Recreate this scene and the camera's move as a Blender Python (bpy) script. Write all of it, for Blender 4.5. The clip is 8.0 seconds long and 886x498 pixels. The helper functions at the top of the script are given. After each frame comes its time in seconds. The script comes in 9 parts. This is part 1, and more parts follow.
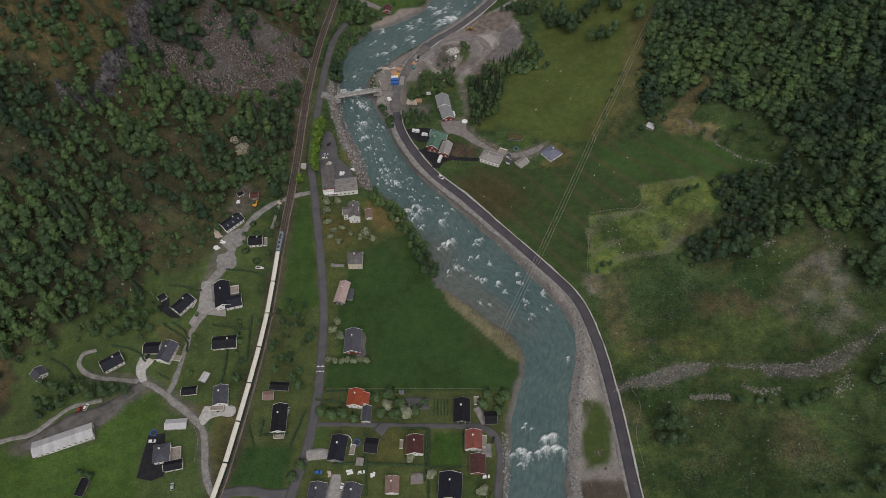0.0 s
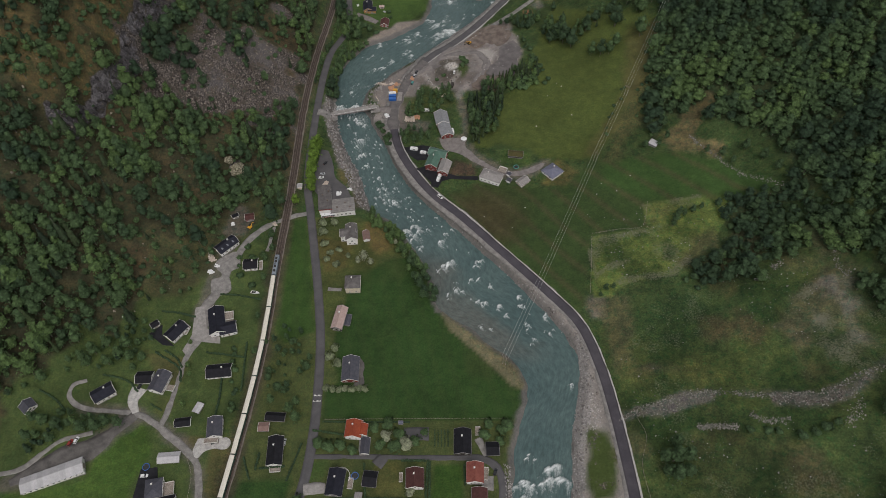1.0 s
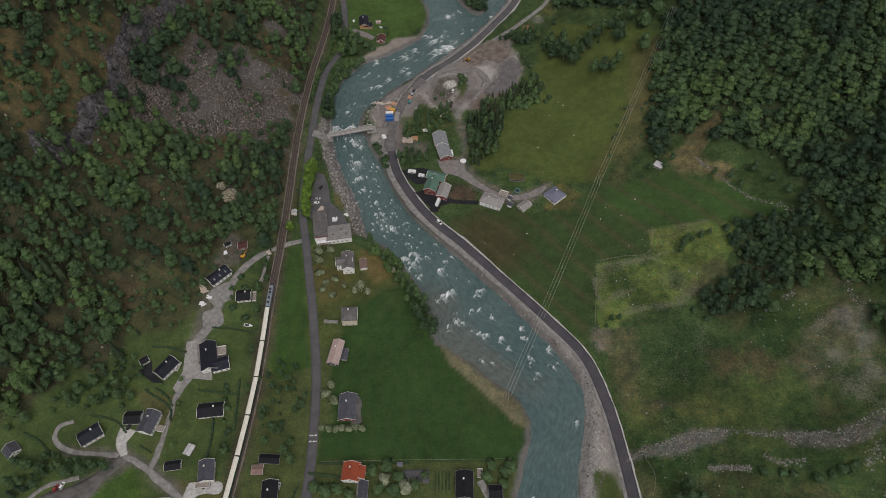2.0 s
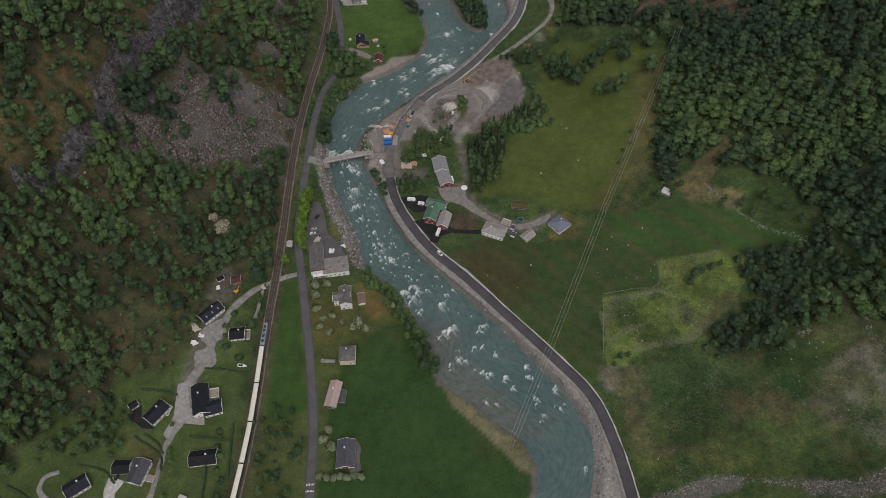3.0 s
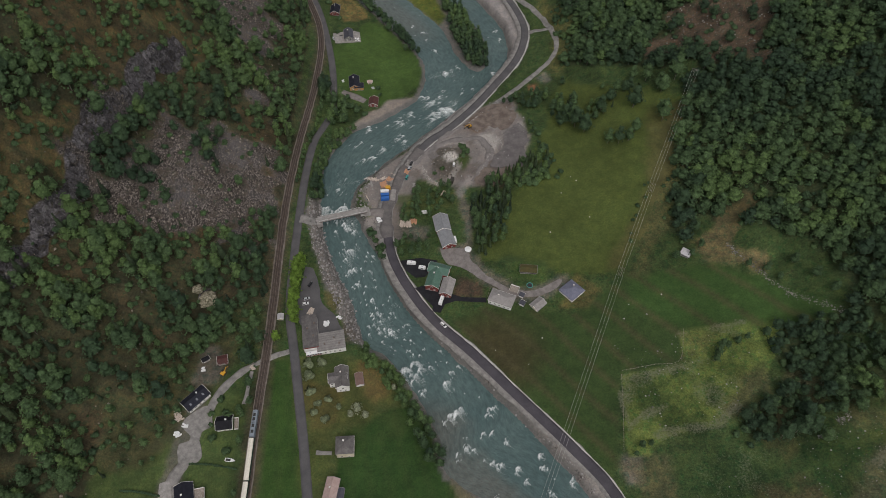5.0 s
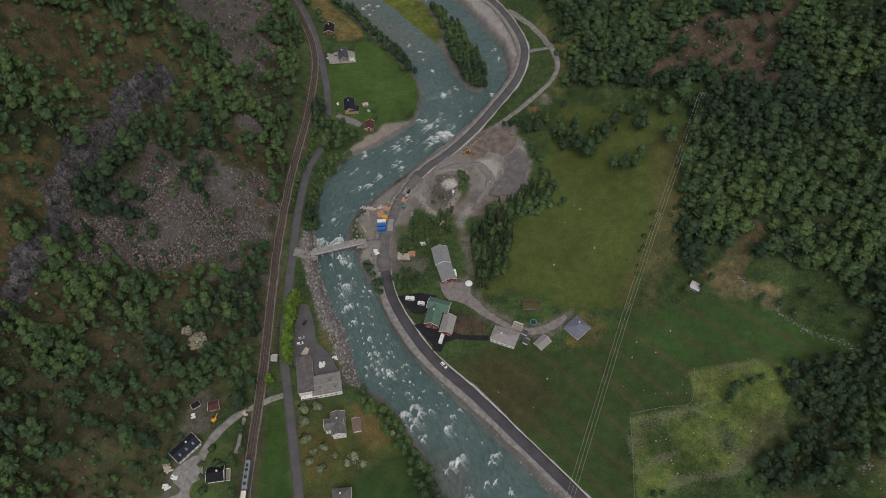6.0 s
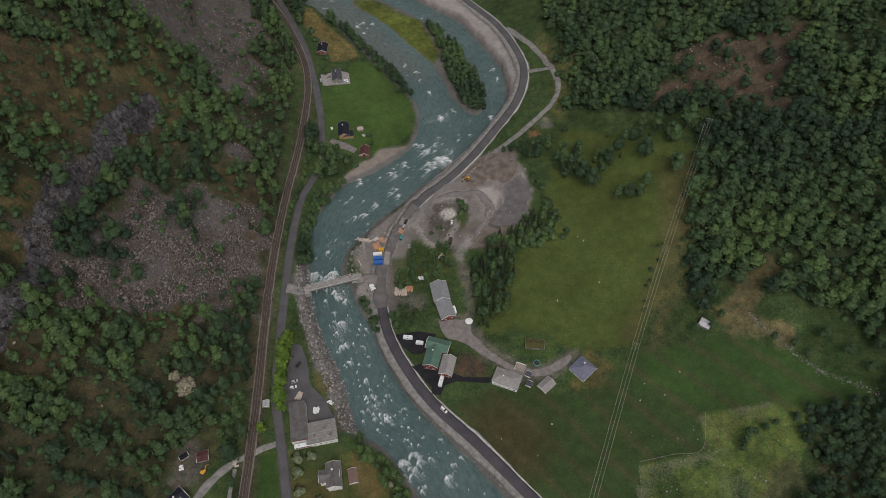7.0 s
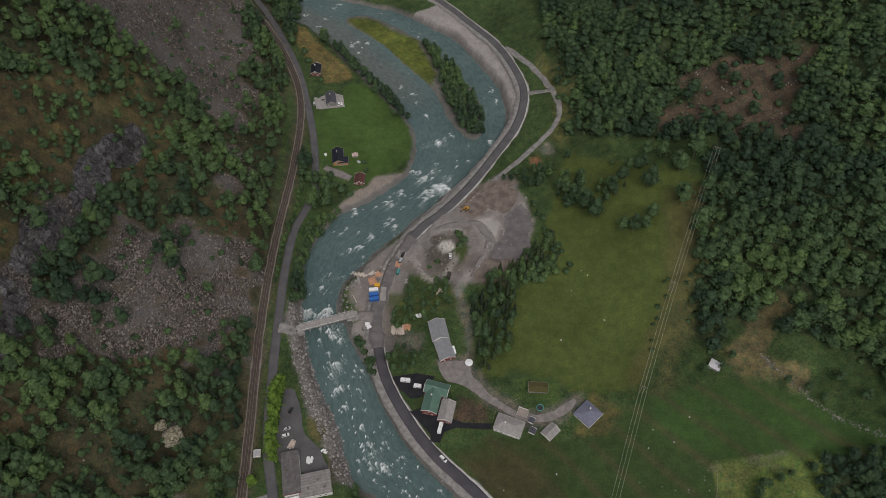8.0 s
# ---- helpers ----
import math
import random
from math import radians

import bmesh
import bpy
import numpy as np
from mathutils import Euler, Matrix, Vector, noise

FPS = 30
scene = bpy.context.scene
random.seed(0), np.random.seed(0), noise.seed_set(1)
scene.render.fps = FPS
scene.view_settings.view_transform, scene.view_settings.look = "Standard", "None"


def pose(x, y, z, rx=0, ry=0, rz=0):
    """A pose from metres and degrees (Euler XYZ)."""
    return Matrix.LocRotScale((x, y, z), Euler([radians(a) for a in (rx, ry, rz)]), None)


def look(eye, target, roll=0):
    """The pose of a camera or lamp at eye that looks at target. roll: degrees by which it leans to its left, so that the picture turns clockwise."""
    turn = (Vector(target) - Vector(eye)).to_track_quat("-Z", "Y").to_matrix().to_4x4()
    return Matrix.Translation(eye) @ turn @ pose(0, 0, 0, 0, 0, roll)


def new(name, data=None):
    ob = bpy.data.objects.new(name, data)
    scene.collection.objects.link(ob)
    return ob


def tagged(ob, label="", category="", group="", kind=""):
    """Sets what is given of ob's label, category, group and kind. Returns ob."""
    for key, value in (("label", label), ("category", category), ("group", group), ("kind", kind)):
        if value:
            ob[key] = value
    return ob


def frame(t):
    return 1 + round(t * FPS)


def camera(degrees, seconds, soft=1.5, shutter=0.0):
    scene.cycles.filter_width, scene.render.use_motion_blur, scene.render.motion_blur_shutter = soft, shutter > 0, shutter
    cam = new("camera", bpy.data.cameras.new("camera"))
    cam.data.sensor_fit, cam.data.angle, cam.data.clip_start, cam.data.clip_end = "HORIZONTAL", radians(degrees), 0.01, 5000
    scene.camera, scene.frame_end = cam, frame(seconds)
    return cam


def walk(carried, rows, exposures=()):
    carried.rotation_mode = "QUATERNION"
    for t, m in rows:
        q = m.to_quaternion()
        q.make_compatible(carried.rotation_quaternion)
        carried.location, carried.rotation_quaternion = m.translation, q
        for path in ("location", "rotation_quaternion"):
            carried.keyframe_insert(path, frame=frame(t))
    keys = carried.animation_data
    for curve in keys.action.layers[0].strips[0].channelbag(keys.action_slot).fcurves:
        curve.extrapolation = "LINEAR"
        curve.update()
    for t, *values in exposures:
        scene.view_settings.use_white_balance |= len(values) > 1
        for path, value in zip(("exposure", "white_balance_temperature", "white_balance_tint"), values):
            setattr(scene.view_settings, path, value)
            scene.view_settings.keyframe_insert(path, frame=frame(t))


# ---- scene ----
cam = camera(66.6, 8.0, soft=0.5)
METRES, EYE, TILT, LEAN, TURN = 216.0, 378.0, -52.8, 0.0, 0.0
ROWS = [
    (0.0, 0.0, 0.0, 0.0, -0.0, -0.0, 0.0),
    (0.5, 0.0003, 0.0201, 0.0276, -0.02, 0.1, 0.18),
    (1.0, 0.0004, 0.0492, 0.065, -0.04, 0.18, 0.34),
    (1.5, -0.0003, 0.0825, 0.108, -0.1, 0.18, 0.5),
    (3.0, -0.0081, 0.1967, 0.2589, -0.3, 0.18, 1.03),
    (3.5, -0.0135, 0.2365, 0.311, -0.41, 0.2, 1.21),
    (4.0, -0.0185, 0.2771, 0.3633, -0.5, 0.22, 1.41),
    (4.5, -0.0239, 0.3178, 0.4176, -0.61, 0.2, 1.59),
    (6.0, -0.0273, 0.4396, 0.5768, -0.9, 0.2, 2.26),
    (6.5, -0.0282, 0.4809, 0.6309, -1.05, 0.2, 2.46),
    (7.0, -0.027, 0.5221, 0.686, -1.17, 0.15, 2.66),
    (7.5, -0.0245, 0.5628, 0.7416, -1.27, 0.11, 2.81),
    (8.0, -0.0221, 0.6036, 0.796, -1.37, 0.1, 2.95),
]
walk(cam, [(t, pose(0, 0, EYE, TILT, LEAN, TURN) @ pose(METRES * x, METRES * y, METRES * z, 90 + pitch, roll, yaw)) for t, x, y, z, yaw, pitch, roll in ROWS])

# ---- light ----
world = bpy.data.worlds.new("overcast_sky")
scene.world = world
world.use_nodes = True
wt = world.node_tree
sky = wt.nodes.new("ShaderNodeTexSky")
sky.sky_type = "NISHITA"
sky.sun_disc = False
sky.sun_elevation = radians(57)
sky.sun_rotation = radians(168)
grey = wt.nodes.new("ShaderNodeHueSaturation")
grey.inputs["Saturation"].default_value = 0.16
wt.links.new(sky.outputs[0], grey.inputs["Color"])
wt.links.new(grey.outputs[0], wt.nodes["Background"].inputs[0])
wt.nodes["Background"].inputs[1].default_value = 0.138
sun = new("sun", bpy.data.lights.new("sun", "SUN"))
sun.data.energy = 1.12
sun.data.angle = radians(35)
sun.data.color = (1.0, 0.905, 0.835)
sun.matrix_world = look((80, -380, 600), (0, 0, 0))
scene.view_settings.exposure = 0.10


# ---- materials ----
def nodes_of(name):
    m = bpy.data.materials.new(name)
    m.use_nodes = True
    nt = m.node_tree
    return m, nt, nt.nodes["Principled BSDF"]


def link(nt, a, b):
    nt.links.new(a, b)


def coords(nt, kind="Object"):
    n = nt.nodes.new("ShaderNodeTexCoord")
    return n.outputs[kind]


def world_pos(nt):
    return nt.nodes.new("ShaderNodeNewGeometry").outputs["Position"]


def noise_node(nt, vec, scale, detail=4.0, rough=0.55):
    n = nt.nodes.new("ShaderNodeTexNoise")
    n.inputs["Scale"].default_value, n.inputs["Detail"].default_value, n.inputs["Roughness"].default_value = scale, detail, rough
    link(nt, vec, n.inputs["Vector"])
    return n.outputs["Fac"]


def remap(nt, fac, a, b, lo=0.0, hi=1.0):
    n = nt.nodes.new("ShaderNodeMapRange")
    for k, v in zip(("From Min", "From Max", "To Min", "To Max"), (a, b, lo, hi)):
        n.inputs[k].default_value = v
    link(nt, fac, n.inputs["Value"])
    return n.outputs["Result"]


def mix(nt, fac, a, b, mode="MIX"):
    n = nt.nodes.new("ShaderNodeMix")
    n.data_type, n.blend_type = "RGBA", mode
    if isinstance(fac, float):
        n.inputs["Factor"].default_value = fac
    else:
        link(nt, fac, n.inputs["Factor"])
    for v, s in ((a, n.inputs[6]), (b, n.inputs[7])):
        if isinstance(v, tuple):
            s.default_value = (*v, 1)
        else:
            link(nt, v, s)
    return n.outputs[2]


def maths(nt, op, a, b):
    n = nt.nodes.new("ShaderNodeMath")
    n.operation = op
    for v, s in ((a, n.inputs[0]), (b, n.inputs[1])):
        if isinstance(v, (int, float)):
            s.default_value = v
        else:
            link(nt, v, s)
    return n.outputs[0]


def scaled(nt, col, fac):
    n = nt.nodes.new("ShaderNodeVectorMath")
    n.operation = "SCALE"
    link(nt, col, n.inputs[0])
    link(nt, fac, n.inputs["Scale"])
    return n.outputs[0]


def attribute(nt, name, out="Fac"):
    n = nt.nodes.new("ShaderNodeAttribute")
    n.attribute_name = name
    return n.outputs[out]


def bump(nt, bsdf, height, strength, distance):
    n = nt.nodes.new("ShaderNodeBump")
    n.inputs["Strength"].default_value, n.inputs["Distance"].default_value = strength, distance
    link(nt, height, n.inputs["Height"])
    link(nt, n.outputs[0], bsdf.inputs["Normal"])


def surface(name, a, b, scale=1.0, rough=0.8, metal=0.0, fine=12.0, relief=0.15):
    """Two tones mixed by coarse and fine noise in world space, with a light bump."""
    m, nt, p = nodes_of(name)
    pos = world_pos(nt)
    coarse = noise_node(nt, pos, scale, 5.0)
    grain = noise_node(nt, pos, fine, 3.0)
    col = mix(nt, remap(nt, coarse, 0.35, 0.65), a, b)
    col = scaled(nt, col, remap(nt, grain, 0.25, 0.75, 0.78, 1.22))
    link(nt, col, p.inputs["Base Color"])
    p.inputs["Roughness"].default_value, p.inputs["Metallic"].default_value = rough, metal
    p.inputs["Specular IOR Level"].default_value = 0.25
    bump(nt, p, grain, relief, 0.1)
    return m


def roofing(name, a, b, pitch=2.8, rough=0.75, metal=0.0, across=True):
    """Roof covering with courses along the slope, streaked by weather; the ridge runs along local x."""
    m, nt, p = nodes_of(name)
    co = coords(nt, "Object")
    w = nt.nodes.new("ShaderNodeTexWave")
    w.wave_type, w.bands_direction, w.wave_profile = "BANDS", "Y" if across else "X", "SAW"
    w.inputs["Scale"].default_value, w.inputs["Distortion"].default_value = pitch / 6.283 * 2, 0.3
    link(nt, co, w.inputs["Vector"])
    stain = noise_node(nt, co, 0.45, 5.0)
    fine = noise_node(nt, co, 5.0, 3.0)
    info = nt.nodes.new("ShaderNodeObjectInfo")
    col = mix(nt, remap(nt, stain, 0.3, 0.7), a, b)
    col = scaled(nt, col, remap(nt, fine, 0.25, 0.75, 0.8, 1.2))
    col = scaled(nt, col, remap(nt, info.outputs["Random"], 0, 1, 0.88, 1.12))
    col = scaled(nt, col, remap(nt, w.outputs["Fac"], 0, 1, 0.82, 1.08))
    link(nt, col, p.inputs["Base Color"])
    p.inputs["Roughness"].default_value, p.inputs["Metallic"].default_value = rough, metal
    p.inputs["Specular IOR Level"].default_value = 0.15
    bump(nt, p, w.outputs["Fac"], 0.5, 0.06)
    return m


def cladding(name, a, b):
    """Painted boards, weathered."""
    m, nt, p = nodes_of(name)
    co = coords(nt, "Object")
    w = nt.nodes.new("ShaderNodeTexWave")
    w.wave_type, w.bands_direction, w.wave_profile = "BANDS", "Z", "SAW"
    w.inputs["Scale"].default_value = 2.2
    link(nt, co, w.inputs["Vector"])
    stain = noise_node(nt, co, 0.8, 5.0)
    col = mix(nt, remap(nt, stain, 0.35, 0.75), a, b)
    col = scaled(nt, col, remap(nt, w.outputs["Fac"], 0, 1, 0.85, 1.05))
    link(nt, col, p.inputs["Base Color"])
    p.inputs["Roughness"].default_value = 0.7
    bump(nt, p, w.outputs["Fac"], 0.4, 0.03)
    return m


def ground_material():
    m, nt, p = nodes_of("ground_cover")
    pos = world_pos(nt)
    cover = attribute(nt, "cover", "Color")
    rocky = attribute(nt, "rocky")
    rough = attribute(nt, "rough")
    big = noise_node(nt, pos, 0.03, 5.0, 0.6)
    mid = noise_node(nt, pos, 0.16, 7.0, 0.7)
    fine = noise_node(nt, pos, 0.9, 6.0, 0.75)
    tuft = noise_node(nt, pos, 3.5, 4.0, 0.7)
    dry = mix(nt, 1.0, cover, (1.28, 1.1, 0.92), "MULTIPLY")
    col = mix(nt, maths(nt, "MULTIPLY", remap(nt, mid, 0.42, 0.66), remap(nt, rough, 0, 1, 0.12, 0.85)), cover, dry)
    patch = noise_node(nt, pos, 0.33, 6.0, 0.7)
    lush = mix(nt, 1.0, cover, (0.55, 0.9, 0.8), "MULTIPLY")
    col = mix(nt, maths(nt, "MULTIPLY", remap(nt, patch, 0.5, 0.62), remap(nt, rough, 0.1, 1, 0.0, 0.75)), col, lush)
    spread = lambda f, w: scaled(nt, col, maths(nt, "ADD", 1.0, maths(nt, "MULTIPLY", maths(nt, "SUBTRACT", f, 0.5), remap(nt, rough, 0, 1, w * 0.35, w))))
    col = spread(big, 1.7)
    col = spread(mid, 1.8)
    col = spread(fine, 2.3)
    col = spread(tuft, 1.5)
    chip = nt.nodes.new("ShaderNodeMapping")
    chip.inputs["Rotation"].default_value = (0.0, 0.5, 0.6)
    chip.inputs["Scale"].default_value = (1.0, 0.42, 0.8)
    shift = nt.nodes.new("ShaderNodeTexNoise")
    shift.inputs["Scale"].default_value, shift.inputs["Detail"].default_value = 0.9, 4.0
    link(nt, pos, shift.inputs["Vector"])
    stir = nt.nodes.new("ShaderNodeVectorMath")
    stir.operation = "MULTIPLY_ADD"
    stir.inputs[1].default_value = (2.6, 2.6, 2.6)
    link(nt, shift.outputs["Color"], stir.inputs[0])
    link(nt, pos, stir.inputs[2])
    link(nt, stir.outputs[0], chip.inputs["Vector"])
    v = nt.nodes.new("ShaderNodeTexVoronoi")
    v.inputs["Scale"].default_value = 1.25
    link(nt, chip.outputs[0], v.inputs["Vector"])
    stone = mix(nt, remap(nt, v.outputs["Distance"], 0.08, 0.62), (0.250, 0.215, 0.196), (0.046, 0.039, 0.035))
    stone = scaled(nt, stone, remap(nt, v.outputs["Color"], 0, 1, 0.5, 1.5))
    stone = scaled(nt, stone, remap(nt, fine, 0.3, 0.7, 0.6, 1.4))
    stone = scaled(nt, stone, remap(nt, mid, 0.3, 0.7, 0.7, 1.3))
    stone = mix(nt, remap(nt, big, 0.42, 0.62, 0.0, 0.6), stone, (0.128, 0.120, 0.124))
    parched = attribute(nt, "parched")
    straw = remap(nt, maths(nt, "ADD", parched, maths(nt, "MULTIPLY", maths(nt, "SUBTRACT", fine, 0.5), 2.6)), 0.45, 1.0, 0.0, 0.8)
    col = mix(nt, straw, col, (0.165, 0.160, 0.115))
    bare = attribute(nt, "bare")
    seam = nt.nodes.new("ShaderNodeMapping")
    seam.inputs["Rotation"].default_value = (0.0, 0.3, 0.3)
    seam.inputs["Scale"].default_value = (1.0, 0.55, 0.9)
    wobble = nt.nodes.new("ShaderNodeTexNoise")
    wobble.inputs["Scale"].default_value, wobble.inputs["Detail"].default_value = 0.25, 4.0
    link(nt, pos, wobble.inputs["Vector"])
    warp = nt.nodes.new("ShaderNodeVectorMath")
    warp.operation = "MULTIPLY_ADD"
    warp.inputs[1].default_value = (11.0, 11.0, 11.0)
    link(nt, wobble.outputs["Color"], warp.inputs[0])
    link(nt, pos, warp.inputs[2])
    link(nt, warp.outputs[0], seam.inputs["Vector"])

    def blocks(size, feature):
        b = nt.nodes.new("ShaderNodeTexVoronoi")
        b.feature = feature
        b.inputs["Scale"].default_value = size
        link(nt, seam.outputs[0], b.inputs["Vector"])
        return b

    tone = maths(nt, "ADD", maths(nt, "MULTIPLY", blocks(0.22, "F1").outputs["Color"], 0.6), maths(nt, "MULTIPLY", blocks(0.6, "F1").outputs["Color"], 0.4))
    split = maths(nt, "MULTIPLY", remap(nt, blocks(0.22, "DISTANCE_TO_EDGE").outputs["Distance"], 0.0, 0.06, 0.5, 1.0), remap(nt, blocks(0.6, "DISTANCE_TO_EDGE").outputs["Distance"], 0.0, 0.05, 0.75, 1.0))
    crack = maths(nt, "MULTIPLY", split, remap(nt, tone, 0.2, 0.8, 0.12, 1.0))
    face = mix(nt, crack, (0.028, 0.025, 0.029), (0.190, 0.178, 0.188))
    drip = nt.nodes.new("ShaderNodeMapping")
    drip.inputs["Rotation"].default_value = (0.0, 0.0, 0.45)
    drip.inputs["Scale"].default_value = (0.16, 0.6, 0.25)
    link(nt, warp.outputs[0], drip.inputs["Vector"])
    wash = noise_node(nt, drip.outputs[0], 0.55, 6.0, 0.7)
    face = scaled(nt, face, remap(nt, wash, 0.34, 0.64, 0.22, 1.6))
    face = scaled(nt, face, remap(nt, fine, 0.3, 0.7, 0.45, 1.55))
    face = mix(nt, remap(nt, patch, 0.54, 0.66, 0.0, 0.7), face, (0.066, 0.056, 0.030))
    rim = noise_node(nt, pos, 0.09, 3.0, 0.5)
    col = mix(nt, remap(nt, maths(nt, "ADD", bare, maths(nt, "MULTIPLY", maths(nt, "SUBTRACT", rim, 0.5), 0.8)), 0.40, 0.60), col, face)
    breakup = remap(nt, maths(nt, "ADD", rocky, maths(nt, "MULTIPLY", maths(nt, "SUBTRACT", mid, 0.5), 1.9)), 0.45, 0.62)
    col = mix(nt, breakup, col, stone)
    link(nt, col, p.inputs["Base Color"])
    p.inputs["Roughness"].default_value = 0.95
    p.inputs["Specular IOR Level"].default_value = 0.2
    h = maths(nt, "ADD", maths(nt, "MULTIPLY", fine, 0.8), maths(nt, "MULTIPLY", tuft, 0.4))
    h = maths(nt, "ADD", h, maths(nt, "MULTIPLY", maths(nt, "MULTIPLY", crack, bare), 2.6))
    bump(nt, p, h, 0.85, 0.9)
    return m


def leaf_material(name, dark, light):
    m, nt, p = nodes_of(name)
    g = nt.nodes.new("ShaderNodeNewGeometry")
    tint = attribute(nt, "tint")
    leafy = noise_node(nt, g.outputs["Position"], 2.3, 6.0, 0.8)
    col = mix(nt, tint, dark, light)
    col = mix(nt, remap(nt, tint, 0.88, 1.0, 0.0, 0.4), col, tuple(c * k for c, k in zip(light, (1.2, 1.15, 0.85))))
    col = scaled(nt, col, remap(nt, g.outputs["Random Per Island"], 0, 1, 0.82, 1.2))
    clump = noise_node(nt, g.outputs["Position"], 0.62, 3.0, 0.6)
    col = scaled(nt, col, remap(nt, clump, 0.34, 0.66, 0.64, 1.34))
    col = scaled(nt, col, remap(nt, leafy, 0.32, 0.68, 0.5, 1.5))
    link(nt, col, p.inputs["Base Color"])
    p.inputs["Roughness"].default_value = 0.8
    p.inputs["Specular IOR Level"].default_value = 0.2
    bump(nt, p, leafy, 0.9, 0.5)
    return m


def water_material():
    m, nt, p = nodes_of("glacial_water")
    pos = world_pos(nt)
    flow = coords(nt, "UV")
    stretch = nt.nodes.new("ShaderNodeMapping")
    stretch.inputs["Scale"].default_value = (1.0, 0.45, 1.0)
    link(nt, flow, stretch.inputs["Vector"])
    foam = attribute(nt, "foam")
    churn = noise_node(nt, stretch.outputs[0], 0.42, 7.0, 0.66)
    speck = noise_node(nt, pos, 0.9, 6.0, 0.75)
    big = noise_node(nt, pos, 0.03, 4.0)
    body = mix(nt, remap(nt, big, 0.3, 0.7), (0.066, 0.107, 0.107), (0.095, 0.140, 0.136))
    bed = noise_node(nt, pos, 0.7, 6.0, 0.7)
    body = mix(nt, maths(nt, "MULTIPLY", attribute(nt, "shoal"), remap(nt, bed, 0.25, 0.7, 0.55, 1.0)), body, (0.112, 0.118, 0.106))
    body = scaled(nt, body, remap(nt, churn, 0.3, 0.7, 0.72, 1.28))
    comb = nt.nodes.new("ShaderNodeMapping")
    comb.inputs["Scale"].default_value = (1.0, 0.3, 1.0)
    link(nt, flow, comb.inputs["Vector"])
    streak = noise_node(nt, comb.outputs[0], 1.3, 6.0, 0.72)
    n = maths(nt, "ADD", maths(nt, "MULTIPLY", speck, 0.5), maths(nt, "MULTIPLY", streak, 0.5))
    mask = maths(nt, "ADD", foam, maths(nt, "MULTIPLY", maths(nt, "SUBTRACT", n, 0.5), 1.7))
    mask = maths(nt, "MULTIPLY", remap(nt, mask, 0.26, 0.95), remap(nt, foam, 0.02, 0.3))
    link(nt, mix(nt, mask, body, (0.80, 0.83, 0.83)), p.inputs["Base Color"])
    link(nt, remap(nt, mask, 0, 1, 0.2, 0.8), p.inputs["Roughness"])
    p.inputs["IOR"].default_value = 1.33
    ripple = noise_node(nt, stretch.outputs[0], 0.8, 6.0, 0.65)
    bump(nt, p, ripple, 0.7, 0.8)
    return m


def glass_material():
    m, nt, p = nodes_of("window_glass")
    p.inputs["Base Color"].default_value = (0.03, 0.035, 0.04, 1)
    p.inputs["Roughness"].default_value = 0.06
    return m


M_GROUND = ground_material()
M_WATER = water_material()
M_LEAF = leaf_material("broad_leaves", (0.029, 0.053, 0.030), (0.074, 0.121, 0.048))
M_NEEDLE = leaf_material("conifer_needles", (0.018, 0.031, 0.019), (0.042, 0.062, 0.030))
M_LINDEN = leaf_material("bright_leaves", (0.056, 0.105, 0.022), (0.095, 0.160, 0.030))
M_BLOSSOM = leaf_material("pale_blossom", (0.11, 0.14, 0.07), (0.26, 0.275, 0.19))
M_BARK = surface("bark", (0.10, 0.085, 0.07), (0.2, 0.18, 0.16), 3.0, 0.9)
M_ASPHALT = surface("asphalt", (0.082, 0.079, 0.083), (0.108, 0.104, 0.107), 0.15, 0.85, fine=6.0)
M_NEWASPHALT = surface("new_asphalt", (0.058, 0.053, 0.063), (0.080, 0.073, 0.083), 0.12, 0.8, fine=6.0)
M_BLACKTOP = surface("black_asphalt", (0.012, 0.012, 0.016), (0.022, 0.022, 0.026), 0.3, 0.8)
M_YARD = surface("yard_gravel", (0.085, 0.080, 0.077), (0.14, 0.13, 0.124), 0.25, 0.95, fine=4.0)
M_GRAVEL = surface("gravel", (0.17, 0.162, 0.155), (0.28, 0.265, 0.252), 0.35, 0.95, fine=4.0)
M_PALE = surface("pale_gravel", (0.34, 0.33, 0.32), (0.5, 0.48, 0.46), 0.5, 0.95, fine=4.0)
M_PAD = surface("pad_gravel", (0.118, 0.107, 0.107), (0.172, 0.156, 0.154), 0.18, 0.95, fine=3.0)
M_EARTH = surface("scraped_earth", (0.122, 0.096, 0.082), (0.205, 0.168, 0.145), 0.2, 0.95, fine=2.0)
M_TRACK = surface("track_gravel", (0.168, 0.153, 0.148), (0.240, 0.218, 0.210), 0.25, 0.95, fine=3.0)
M_DIRT = surface("dirt", (0.165, 0.148, 0.142), (0.245, 0.222, 0.210), 0.3, 0.95, fine=3.0)
M_BALLAST = surface("ballast", (0.060, 0.048, 0.042), (0.10, 0.078, 0.066), 0.4, 0.95, fine=5.0)
M_SHOULDER = surface("pale_ballast", (0.14, 0.118, 0.102), (0.21, 0.18, 0.158), 0.3, 0.95, fine=4.0)
M_SITE = surface("site_gravel", (0.112, 0.104, 0.103), (0.165, 0.150, 0.145), 0.22, 0.95, fine=3.0)
M_CONCRETE = surface("concrete", (0.24, 0.225, 0.215), (0.34, 0.32, 0.305), 0.5, 0.85, fine=5.0)
M_STEEL = surface("rail_steel", (0.16, 0.12, 0.1), (0.24, 0.2, 0.18), 2.0, 0.5, 0.6)
M_TIMBER = surface("timber", (0.22, 0.185, 0.155), (0.36, 0.32, 0.285), 1.5, 0.85)
